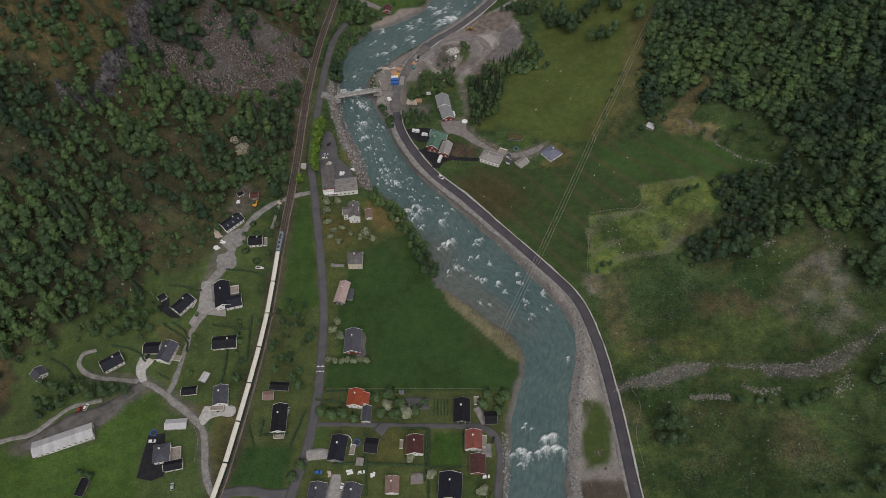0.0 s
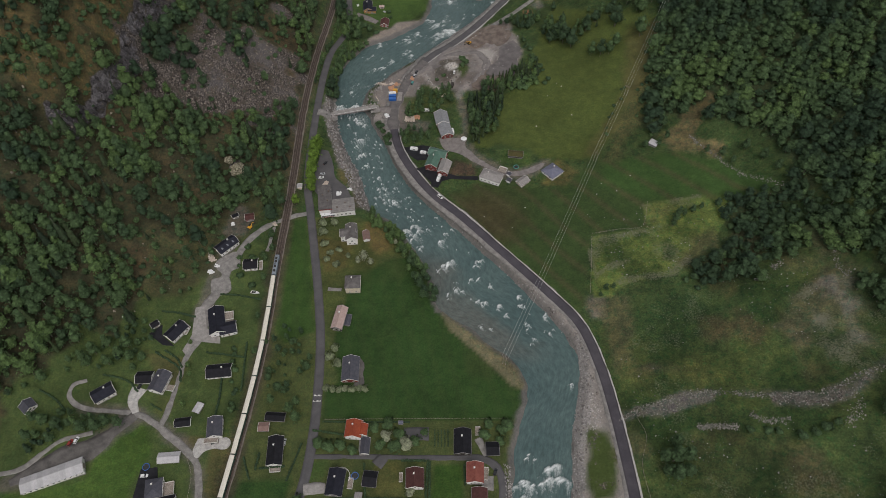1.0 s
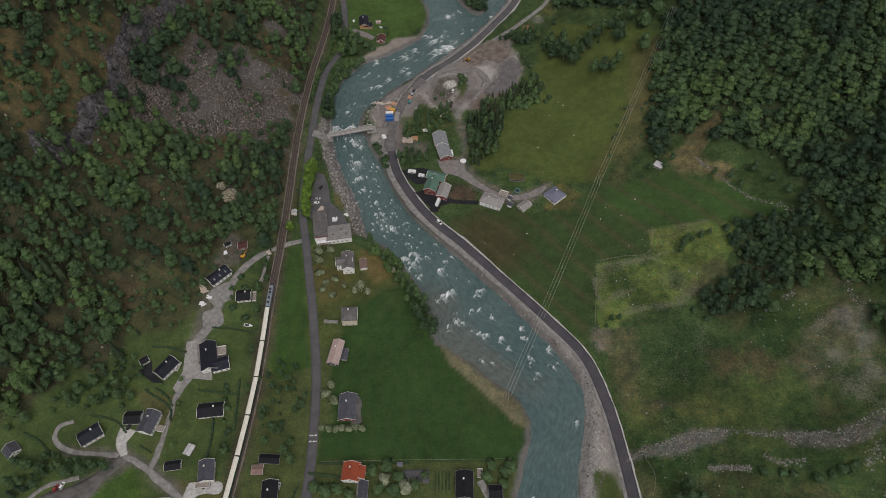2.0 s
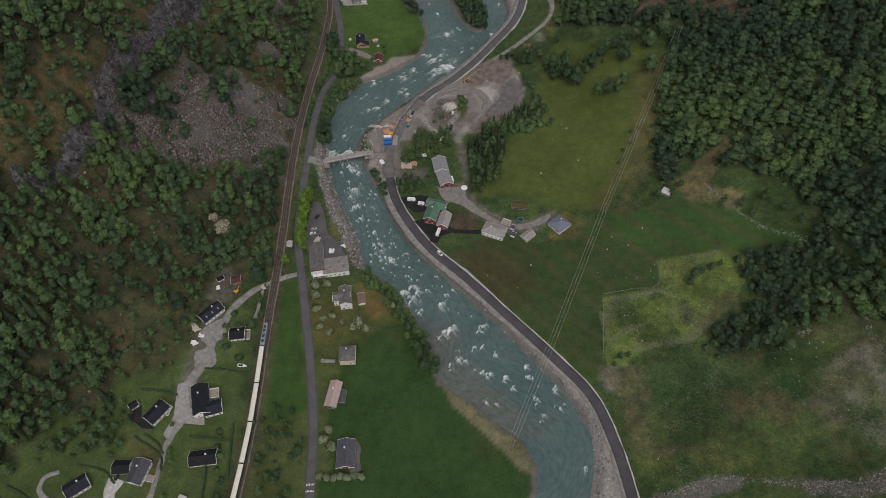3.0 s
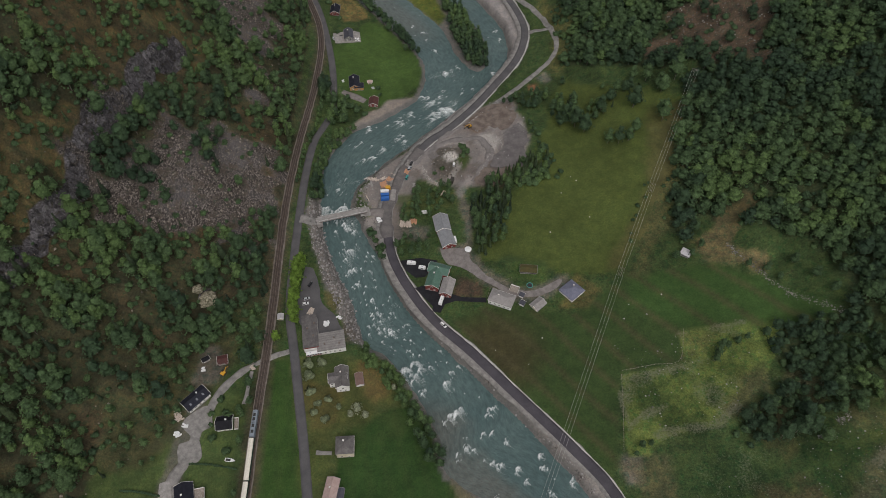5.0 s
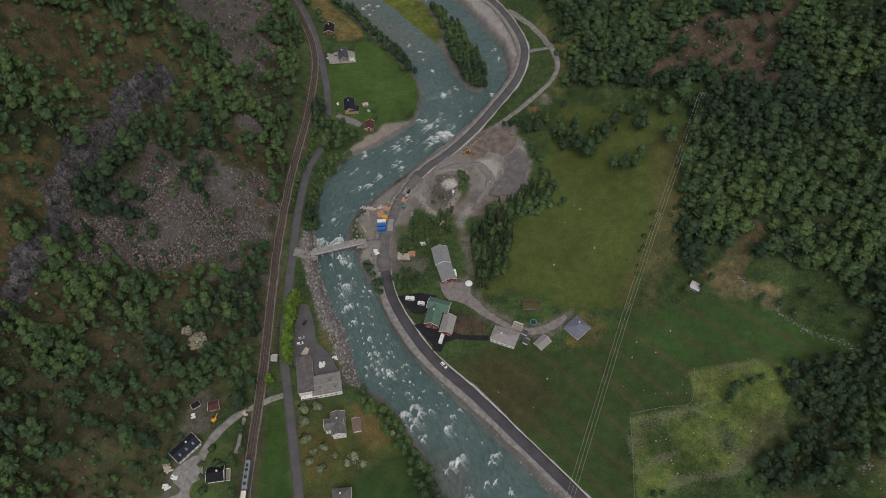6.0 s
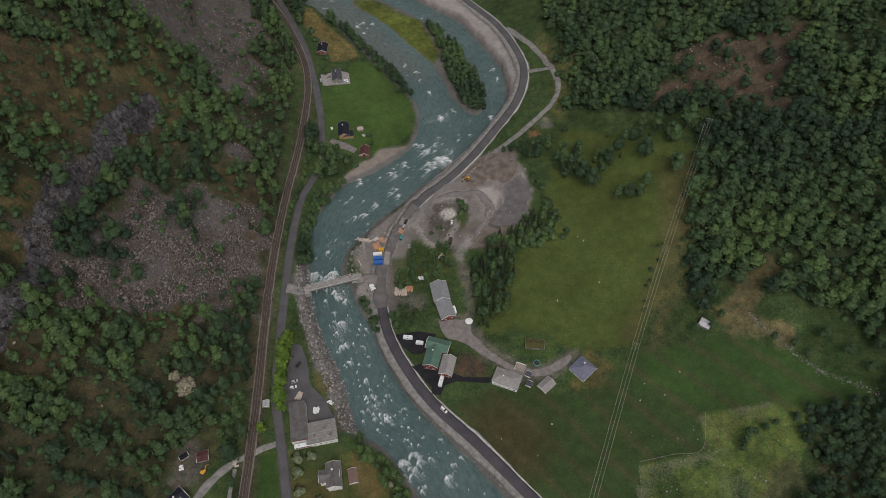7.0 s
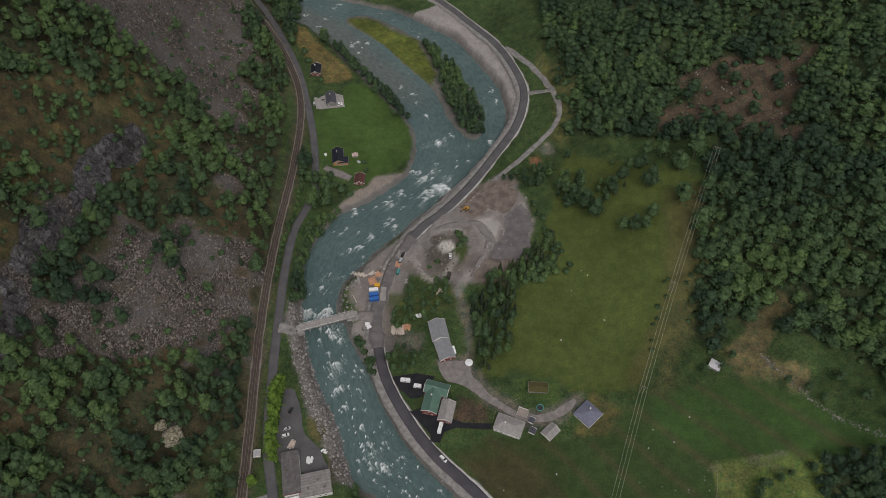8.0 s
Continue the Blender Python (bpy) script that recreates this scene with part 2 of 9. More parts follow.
M_SLEEPER = surface("dark_sleepers", (0.06, 0.047, 0.04), (0.09, 0.072, 0.06), 1.5, 0.9)
M_GLASS = glass_material()
M_WHITE = cladding("white_boards", (0.84, 0.83, 0.81), (0.72, 0.70, 0.68))
M_CREAM = cladding("cream_boards", (0.66, 0.58, 0.46), (0.54, 0.47, 0.37))
M_RED = cladding("red_boards", (0.19, 0.035, 0.03), (0.13, 0.026, 0.024))
M_OCHRE = cladding("ochre_boards", (0.50, 0.27, 0.10), (0.42, 0.22, 0.08))
M_GREYWALL = cladding("grey_boards", (0.26, 0.25, 0.25), (0.19, 0.18, 0.18))
M_DARKWALL = cladding("dark_boards", (0.055, 0.045, 0.04), (0.04, 0.033, 0.03))
M_TRIM = surface("white_trim", (0.8, 0.78, 0.75), (0.7, 0.68, 0.65), 2.0, 0.6, relief=0.02)
R_NAVY = roofing("navy_tiles", (0.016, 0.017, 0.025), (0.026, 0.027, 0.038))
R_BLACK = roofing("black_tiles", (0.012, 0.012, 0.015), (0.021, 0.021, 0.026))
R_GREY = roofing("grey_tiles", (0.062, 0.063, 0.080), (0.095, 0.095, 0.112))
R_LIGHT = roofing("light_metal_sheet", (0.42, 0.41, 0.43), (0.52, 0.51, 0.52), 3.5, 0.55, 0.0, False)
R_ZINC = roofing("weathered_zinc_sheet", (0.23, 0.235, 0.25), (0.31, 0.315, 0.33), 3.5, 0.6, 0.0, False)
R_FELT = roofing("grey_roof_felt", (0.17, 0.16, 0.155), (0.26, 0.245, 0.235), 0.6, 0.9)
R_SLATE = roofing("pale_slate", (0.24, 0.225, 0.22), (0.33, 0.31, 0.30))
R_DARKSLATE = roofing("dark_slate", (0.10, 0.092, 0.092), (0.17, 0.158, 0.155))
R_PINK = roofing("faded_pink_tiles", (0.40, 0.29, 0.27), (0.50, 0.38, 0.35))
R_ORANGE = roofing("orange_tiles", (0.36, 0.085, 0.04), (0.27, 0.06, 0.035))
R_RED = roofing("red_tiles", (0.17, 0.055, 0.045), (0.25, 0.09, 0.07))
R_MAROON = roofing("maroon_tiles", (0.075, 0.034, 0.032), (0.11, 0.05, 0.045))
R_BROWN = roofing("brown_tiles", (0.19, 0.125, 0.11), (0.25, 0.165, 0.145))
R_GREEN = roofing("green_metal_sheet", (0.075, 0.14, 0.11), (0.105, 0.175, 0.14), 3.0, 0.6, 0.0, False)
R_BLUE = roofing("blue_grey_tiles", (0.14, 0.145, 0.20), (0.185, 0.19, 0.245))


# ---- shape helpers ----
def part(name, bm, material, parent=None, label="", smooth=False):
    me = bpy.data.meshes.new(name)
    bm.to_mesh(me)
    bm.free()
    return mesh_part(name, me, material, parent, label, smooth)


def mesh_part(name, me, material, parent=None, label="", smooth=False):
    if material and not me.materials:
        me.materials.append(material)
    if smooth:
        me.polygons.foreach_set("use_smooth", [True] * len(me.polygons))
    ob = new(name, me)
    if parent:
        ob.parent = parent
    if label:
        ob["label"] = label
    return ob


def thing(name, m, label, category, group="", kind=""):
    ob = new(name)
    ob.matrix_world = m
    ob.empty_display_size = 1.0
    return tagged(ob, label, category, group, kind)


def box(bm, x0, x1, y0, y1, z0, z1, m=None):
    vs = [bm.verts.new(m @ Vector(c) if m else c) for c in ((x0, y0, z0), (x1, y0, z0), (x1, y1, z0), (x0, y1, z0), (x0, y0, z1), (x1, y0, z1), (x1, y1, z1), (x0, y1, z1))]
    for f in ((3, 2, 1, 0), (4, 5, 6, 7), (0, 1, 5, 4), (1, 2, 6, 5), (2, 3, 7, 6), (3, 0, 4, 7)):
        bm.faces.new([vs[i] for i in f])
    return vs


def boxed(x0, x1, y0, y1, z0, z1, bevel=0.0, m=None):
    bm = bmesh.new()
    box(bm, x0, x1, y0, y1, z0, z1, m)
    if bevel:
        bmesh.ops.bevel(bm, geom=list(bm.edges), offset=bevel, segments=2, affect="EDGES", profile=0.6)
    return bm


def prism(profile, x0, x1):
    """A solid with a (y, z) profile, drawn out along x."""
    bm = bmesh.new()
    a = [bm.verts.new((x0, y, z)) for y, z in profile]
    b = [bm.verts.new((x1, y, z)) for y, z in profile]
    n = len(profile)
    bm.faces.new(a[::-1])
    bm.faces.new(b)
    for i in range(n):
        bm.faces.new((a[i], a[(i + 1) % n], b[(i + 1) % n], b[i]))
    bmesh.ops.recalc_face_normals(bm, faces=bm.faces)
    return bm


def tube(bm, a, b, r0, r1, n=7):
    a, b = Vector(a), Vector(b)
    q = (b - a).to_track_quat("Z", "Y").to_matrix()
    rings = []
    for c, r in ((a, r0), (b, r1)):
        rings.append([bm.verts.new(c + q @ Vector((r * math.cos(i * math.tau / n), r * math.sin(i * math.tau / n), 0))) for i in range(n)])
    for i in range(n):
        bm.faces.new((rings[0][i], rings[0][(i + 1) % n], rings[1][(i + 1) % n], rings[1][i]))
    bm.faces.new(rings[0][::-1])
    bm.faces.new(rings[1])


def ring(bm, radius, z, r, n=28, m=8):
    vs = [[bm.verts.new(((radius + r * math.cos(j * math.tau / m)) * math.cos(i * math.tau / n), (radius + r * math.cos(j * math.tau / m)) * math.sin(i * math.tau / n), z + r * math.sin(j * math.tau / m))) for j in range(m)] for i in range(n)]
    for i in range(n):
        for j in range(m):
            bm.faces.new((vs[i][j], vs[(i + 1) % n][j], vs[(i + 1) % n][(j + 1) % m], vs[i][(j + 1) % m]))


def curve_points(points, step):
    """A smooth line through the points, at even steps."""
    p = np.array(points, float)
    ext = np.vstack([2 * p[0] - p[1], p, 2 * p[-1] - p[-2]])
    out = []
    for i in range(1, len(ext) - 2):
        a, b, c, d = ext[i - 1:i + 3]
        n = max(4, int(np.hypot(*(c - b)[:2]) / 1.0))
        t = np.linspace(0, 1, n, endpoint=False)[:, None]
        out.append(0.5 * (2 * b + (c - a) * t + (2 * a - 5 * b + 4 * c - d) * t ** 2 + (3 * b - a - 3 * c + d) * t ** 3))
    q = np.vstack(out + [p[-1:]])
    s = np.concatenate([[0], np.cumsum(np.hypot(*np.diff(q[:, :2], axis=0).T))])
    u = np.linspace(0, s[-1], max(2, int(s[-1] / step) + 1))
    return np.stack([np.interp(u, s, q[:, k]) for k in range(q.shape[1])], 1)


def inside(poly, x, y):
    hit = np.zeros(x.shape, bool)
    for (ax, ay), (bx, by) in zip(poly, np.roll(poly, -1, axis=0)):
        if ay != by:
            hit ^= ((ay > y) != (by > y)) & (x < (bx - ax) * (y - ay) / (by - ay) + ax)
    return hit


def line_distance(line, x, y, closed=False):
    """Distance to a line of points, and the place along it."""
    best, along = np.full(x.shape, 1e9), np.zeros(x.shape)
    pts = list(line) + ([line[0]] if closed else [])
    for k, (a, b) in enumerate(zip(pts[:-1], pts[1:])):
        dx, dy = b[0] - a[0], b[1] - a[1]
        t = np.clip(((x - a[0]) * dx + (y - a[1]) * dy) / max(dx * dx + dy * dy, 1e-9), 0, 1)
        d = np.hypot(x - a[0] - t * dx, y - a[1] - t * dy)
        near = d < best
        best, along = np.where(near, d, best), np.where(near, k + t, along)
    return best, along


TABLE = np.random.RandomState(7).rand(256, 256)


def value_noise(x, y):
    xi, yi = np.floor(x).astype(int), np.floor(y).astype(int)
    fx, fy = x - xi, y - yi
    fx, fy = fx * fx * (3 - 2 * fx), fy * fy * (3 - 2 * fy)
    g = lambda i, j: TABLE[(xi + i) % 256, (yi + j) % 256]
    return (g(0, 0) * (1 - fx) + g(1, 0) * fx) * (1 - fy) + (g(0, 1) * (1 - fx) + g(1, 1) * fx) * fy - 0.5


def fractal(x, y, size, octaves=4):
    v, a, s = 0, 1.0, 1.0 / size
    for k in range(octaves):
        v = v + a * value_noise(x * s + 17.3 * k, y * s + 5.1 * k)
        a, s = a * 0.5, s * 2.03
    return v


def smooth(v, a, b):
    t = np.clip((v - a) / (b - a), 0, 1)
    return t * t * (3 - 2 * t)


# ---- the valley ----
# Heights of cross-sections of the valley: rows go up the valley, columns across it.
SECTION_Y = [60, 160, 240, 320, 400, 480, 560, 660, 800]
WEST_X = [-400, -330, -280, -245, -215, -185, -155, -125, -95]
WEST_Z = [
    [40, 25, 12, 5, 2, 0, 0, 0, 0], [46, 26, 11, 4, 2, 0, 0, 0, 0], [104, 72, 44, 24, 9, 4, 0, 0, 1],
    [170, 125, 89, 65, 39, 22, 5, 5, 3], [233, 177, 138, 105, 64, 40, 25, 15, 5], [296, 225, 177, 141, 98, 63, 40, 19, 6],
    [359, 266, 202, 156, 114, 77, 48, 18, 5], [437, 310, 219, 153, 96, 53, 27, 11, 5], [548, 365, 234, 147, 83, 36, 12, 6, 4]]
EAST_X = [-40, 10, 60, 105, 150, 195, 240, 290, 340, 420]
EAST_Z = [
    [0, 0, 0, 4, 14, 26, 37, 46, 55, 71], [0, 0, 0, 4, 12, 25, 38, 51, 67, 93], [0, 0, 0, 3, 10, 22, 36, 56, 77, 110],
    [1, 2, 5, 6, 10, 18, 33, 63, 89, 126], [3, 6, 11, 10, 14, 22, 42, 74, 101, 141], [2, 7, 13, 15, 27, 47, 64, 86, 113, 156],
    [0, 6, 11, 16, 31, 53, 73, 98, 125, 170], [1, 3, 4, 15, 37, 59, 82, 111, 140, 188], [3, 6, 10, 21, 42, 67, 95, 128, 161, 213]]
SECTION_X = np.array(WEST_X + EAST_X, float)
SECTION_Z = np.hstack([np.array(WEST_Z, float), np.array(EAST_Z, float)])

RIVER_WEST = [(22, -320), (26, -180), (30, -60), (34, 50), (36, 116), (40, 148), (43, 170), (51, 192), (50, 206), (44, 218), (32, 229), (17, 244), (-2, 258), (-7, 281), (-18, 304), (-35, 330), (-52, 343), (-58, 360), (-66, 385), (-78, 411), (-87, 443), (-90, 479), (-88, 508), (-72, 534), (-62, 543), (-43, 554), (-17, 577), (-10, 600), (-11, 630), (-25, 657), (-44, 687), (-64, 715), (-86, 751), (-106, 775), (-126, 790), (-143, 807), (-165, 840), (-200, 900)]
RIVER_EAST = [(54, -320), (58, -180), (62, -60), (66, 50), (67, 115), (71, 141), (74, 162), (78, 180), (83, 200), (85, 222), (74, 244), (61, 263), (44, 287), (25, 308), (4, 333), (-17, 359), (-33, 385), (-43, 410), (-55, 430), (-60, 445), (-66, 458), (-65, 476), (-50, 495), (-27, 519), (-5, 540), (17, 562), (40, 589), (61, 617), (66, 645), (63, 675), (51, 703), (33, 740), (14, 760), (-23, 792), (-56, 807), (-85, 822), (-110, 850), (-130, 905)]
ISLAND = [(-69, 788), (-50, 789), (-23, 769), (-3, 748), (7, 739), (26, 704), (43, 670), (47, 639), (43, 618), (34, 613), (21, 632), (11, 665), (5, 681), (-14, 709), (-34, 740), (-55, 764), (-68, 777)]
ROAD_WEST = [(-150, -320), (-140, -180), (-115, -40), (-92, 70), (-84, 115), (-78, 144), (-76, 169), (-76, 194), (-78, 231), (-83, 267), (-90, 306), (-96, 338), (-101, 365), (-102, 400), (-102, 434), (-101, 486), (-98, 521), (-92, 540), (-86, 558), (-86, 572), (-90, 615), (-97, 655), (-108, 700), (-124, 743), (-139, 775), (-157, 806), (-185, 850)]
ROAD_EAST = [(104, -320), (107, -180), (109, -40), (108, 70), (105, 114), (103, 153), (101, 182), (97, 213), (88, 244), (68, 271), (39, 305), (15, 333), (-6, 355), (-22, 379), (-34, 405), (-39, 430), (-40, 447), (-36, 466), (-24, 497), (-8, 520), (7, 532), (29, 555), (53, 588), (72, 618), (82, 651), (80, 681), (67, 723), (45, 761), (23, 795), (-20, 850)]
RAILWAY = [(-210, -320), (-190, -180), (-160, -40), (-136, 70), (-125, 115), (-120, 155), (-116, 199), (-114, 236), (-114, 281), (-113, 320), (-112, 357), (-112, 404), (-112, 440), (-111, 480), (-108, 525), (-104, 565), (-102, 600), (-102, 647), (-108, 684), (-122, 724), (-137, 755), (-160, 791), (-190, 835)]


def water_level(y):
    return -2.4 + 0.004 * (np.asarray(y, float) - 100)


def table_height(x, y):
    """The sections joined up; beyond them the sides go on rising, gently."""
    xc, yc = np.clip(x, -399.9, 419.9), np.clip(y, 60, 799.9)
    sy = np.array(SECTION_Y, float)
    i = np.clip(np.searchsorted(SECTION_X, xc) - 1, 0, len(SECTION_X) - 2)
    j = np.clip(np.searchsorted(sy, yc) - 1, 0, len(sy) - 2)
    a = (xc - SECTION_X[i]) / (SECTION_X[i + 1] - SECTION_X[i])
    b = (yc - sy[j]) / (sy[j + 1] - sy[j])
    z = (1 - b) * ((1 - a) * SECTION_Z[j, i] + a * SECTION_Z[j, i + 1]) + b * ((1 - a) * SECTION_Z[j + 1, i] + a * SECTION_Z[j + 1, i + 1])
    return z + np.minimum(np.abs(x - xc) * 0.6, 700)


def axis(lo, hi, step, far):
    core = np.arange(lo, hi + 0.1, step)
    out = step * np.cumsum(1.45 ** np.arange(1, 40))
    out = out[out < far]
    return np.concatenate([(lo - out)[::-1], core, hi + out])


GX, GY = axis(-420, 420, 2.2, 2600), axis(70, 850, 2.2, 2600)
GY = np.concatenate([GY[GY < -330], np.arange(-324, 66, 6.0), GY[GY > 68]])
XX, YY = np.meshgrid(GX, GY)


def box_blur(z, n):
    for ax in (0, 1):
        p = np.pad(z, [(n, n) if k == ax else (0, 0) for k in (0, 1)], mode="edge")
        c = np.cumsum(np.concatenate([np.zeros_like(np.take(p, [0], ax)), p], ax), ax)
        m = z.shape[ax]
        z = (np.take(c, range(2 * n + 1, 2 * n + 1 + m), ax) - np.take(c, range(0, m), ax)) / (2 * n + 1)
    return z


ZZ = table_height(XX, YY)
ZZ = box_blur(box_blur(ZZ, 5), 4)
steep = smooth(np.hypot(*np.gradient(ZZ, 2.2)), 0.12, 0.45)
woody = smooth(fractal(XX, YY, 46.0, 4) + 0.10 * smooth(-YY, -360, -240), -0.34, -0.10)
woody = np.maximum(woody, 0.8 * smooth(YY, 520, 560) * smooth(-XX, 160, 180))

SCREE_A = [(-206, 469), (-186, 501), (-153, 483), (-127, 524), (-114, 442), (-119, 423), (-141, 410), (-173, 414), (-214, 401), (-209, 445)]
SCREE_B = [(-230, 627), (-215, 635), (-196, 631), (-173, 623), (-152, 607), (-143, 557), (-138, 538), (-131, 546), (-137, 611), (-144, 686), (-157, 763), (-165, 792), (-177, 832), (-240, 687)]
CLIFF_B = [(-254, 355), (-242, 363), (-232, 369), (-240, 346), (-253, 341)]
HEATH_A = [(-225, 524), (-216, 570), (-202, 607), (-187, 555), (-201, 535), (-211, 502), (-229, 454), (-230, 473)]
HEATH_B = [(-292, 380), (-224, 439), (-225, 417), (-241, 386), (-242, 363), (-257, 353), (-290, 362)]
CLEARING = [(176, 589), (207, 612), (260, 611), (264, 581), (236, 526), (217, 540), (170, 576)]
TAN_STRIP = [(207, 426), (212, 418), (195, 407), (188, 398), (204, 381), (200, 377), (177, 394), (174, 402), (184, 411)]
LAWN = [(-261, 174), (-250, 205), (-214, 235), (-200, 259), (-175, 276), (-153, 295), (-141, 315), (-122, 310), (-110, 215), (-123, 207), (-133, 90), (-262, 90)]
VILLAGE = [(-130, 80), (-122, 150), (-114, 235), (-112, 330), (-98, 334), (-60, 336), (-32, 307), (-8, 262), (17, 232), (43, 209), (49, 195), (34, 80)]
MEADOW = [(-64, 268), (-60, 284), (-50, 290), (-36, 297), (-24, 297), (-14, 282), (-7, 264), (17, 232), (43, 209), (49, 195), (45, 179), (-72, 180), (-72, 199), (-65, 203), (-69, 238)]
STRIP = [(-107, 330), (-99, 332), (-87, 272), (-82, 240), (-101, 231), (-108, 240)]
GARDEN = [(-87, 332), (-61, 334), (-32, 307), (-38, 299), (-57, 287), (-80, 275)]
OLIVE = [(75, 499), (103, 578), (165, 535), (188, 516), (162, 458), (120, 384), (89, 386), (24, 403), (33, 425), (54, 455), (83, 475)]
DARK_FIELD = [(120, 383), (180, 385), (237, 341), (222, 333), (148, 338), (140, 317), (104, 314), (91, 253), (61, 286), (31, 321), (5, 355), (26, 364), (83, 355), (105, 370)]
PASTURE = [(106, 313), (124, 315), (145, 317), (144, 327), (143, 338), (165, 340), (185, 342), (202, 341), (203, 324), (190, 307), (181, 296), (168, 287), (160, 279), (152, 275), (130, 274), (118, 269), (111, 262), (101, 262), (100, 275), (103, 294)]
SITE = [(-59, 475), (-46, 491), (-31, 505), (-10, 523), (29, 555), (59, 562), (71, 540), (71, 510), (59, 482), (45, 470), (29, 468), (11, 468), (0, 475), (-14, 477), (-25, 459), (-31, 440), (-28, 427), (-40, 415), (-49, 417), (-47, 446), (-55, 463)]
EAST_BANK = [(54, -320), (62, -60), (67, 60), (67, 115), (71, 141), (74, 162), (78, 180), (83, 200), (85, 222), (74, 244), (61, 263), (44, 287), (25, 308), (4, 333), (-17, 359), (-33, 385), (-43, 410), (-55, 430), (-60, 445), (-40, 447), (-35, 405), (-22, 379), (-6, 355), (15, 333), (39, 305), (68, 271), (88, 244), (97, 213), (101, 182), (103, 153), (105, 114), (108, 60), (109, -40), (104, -320)]
EAST_BANK_UP = [(-27, 519), (-5, 540), (17, 562), (40, 589), (61, 617), (66, 645), (63, 675), (51, 703), (33, 740), (14, 760), (-10, 781), (23, 795), (45, 761), (67, 723), (80, 681), (82, 651), (72, 618), (53, 588), (29, 555), (7, 532), (-8, 520)]
GARDEN_TAN = [(-57, 331), (-46, 329), (-36, 312), (-44, 299), (-52, 306)]
FARM_SOIL = [(6, 373), (26, 371), (25, 385), (9, 389)]
WEST_BANK = [(-52, 340), (-57, 360), (-65, 385), (-77, 411), (-86, 443), (-89, 462), (-96, 462), (-97, 440), (-90, 415), (-78, 385), (-68, 360), (-60, 342)]
FIELD_SW = [(-200, 144), (-196, 170), (-188, 179), (-174, 177), (-167, 161), (-176, 141), (-169, 116), (-169, 90), (-262, 90), (-252, 140), (-232, 136)]
LAWN_A = [(-6, 152), (11, 152), (11, 133), (-7, 133)]
LAWN_B = [(-123, 144), (-86, 144), (-89, 119), (-122, 121)]
BRIGHT_FIELD = [(125, 381), (180, 383), (237, 341), (222, 333), (150, 340), (118, 358)]
TALL_GRASS = [(-2, 257), (17, 240), (33, 225), (46, 214), (50, 199), (43, 201), (27, 217), (6, 239)]
SOIL_EDGE = [(122, 382), (134, 380), (160, 428), (190, 513), (178, 518), (148, 440)]
CLIFF_LINE = [(-243, 365), (-236, 385), (-226, 411), (-221, 440), (-213, 469), (-206, 495), (-200, 524), (-189, 552)]
GRAVEL_BAR = [(-13, 579), (-43, 575), (-66, 550), (-74, 536), (-62, 542), (-43, 553), (-17, 576)]
BANK_GREEN = [(83, 172), (95, 168), (97, 153), (96, 130), (78, 128), (80, 150)]
BANK_MUD = [(72, 60), (100, 60), (101, 124), (72, 126)]
RED_EARTH = [(20, 530), (50, 530), (58, 552), (38, 556)]
MOUND = [(-5, 509), (6, 514), (21, 510), (24, 497), (16, 483), (2, 478), (-7, 487)]
PIT_EARTH = [(31, 483), (50, 485), (45, 470), (28, 469)]
WHITE_HEAP = [(2, 500), (7, 504), (13, 504), (14, 496), (7, 493)]
WHITE_RUBBLE = [(33, 521), (42, 523), (49, 516), (44, 499), (39, 500), (38, 512)]
WHITE_STREAK = [(62, 534), (68, 533), (68, 520), (65, 520)]
CLEARED = [(-195, 294), (-164, 326), (-146, 343), (-129, 356), (-118, 353), (-127, 332), (-143, 309), (-153, 287), (-162, 272), (-191, 269)]
OLIVE_GRASS = [(97, 707), (119, 668), (116, 616), (107, 588), (98, 573), (104, 631)]
FAR_FIELD = [(-92, 640), (-90, 650), (-71, 655), (-69, 680), (-60, 688), (-48, 680), (-38, 669), (-19, 650), (-10, 630), (-13, 594), (-27, 580), (-52, 568), (-69, 584), (-84, 596)]
YELLOW_FIELD = [(-134, 777), (-108, 767), (-93, 742), (-79, 724), (-66, 708), (-61, 693), (-71, 688), (-84, 686), (-93, 703), (-112, 738)]
ISLAND_GRASS = [(-66, 782), (-50, 782), (-3, 743), (10, 694), (5, 683), (-24, 717), (-55, 758)]
STONY = [[(103, 177), (115, 183), (128, 186), (142, 189), (155, 190), (172, 186), (187, 183), (199, 182), (210, 182), (223, 185), (232, 189), (246, 193), (254, 199), (270, 206)], [(145, 169), (155, 169), (165, 167)], [(173, 174), (179, 169), (192, 168)], [(218, 163), (223, 167), (228, 173)], [(189, 397), (197, 382), (211, 361), (226, 347), (240, 333)], [(249, 289), (246, 276), (245, 260), (249, 254)], [(211, 269), (217, 272)], [(200, 262), (207, 264)]]
GULLY_LOW = [(106, 178), (130, 179), (155, 184), (159, 189), (141, 191), (122, 185)]
GULLY_HIGH = [(187, 185), (212, 182), (226, 184), (236, 188), (226, 174), (210, 173), (199, 176), (188, 180)]
PALE_EAST = [(217, 248), (233, 258), (245, 246), (243, 221), (235, 198), (226, 196), (216, 222)]
PALE_HEAP = [(86, 196), (91, 196), (93, 184), (91, 173), (86, 172), (86, 184)]
WOOD_EAST = [(113, 900), (108, 595), (196, 545), (182, 505), (168, 460), (158, 428), (164, 402), (180, 420), (215, 398), (244, 378), (243, 335), (191, 335), (194, 298), (165, 282), (168, 262), (231, 282), (244, 273), (290, 262), (430, 250), (430, 900)]
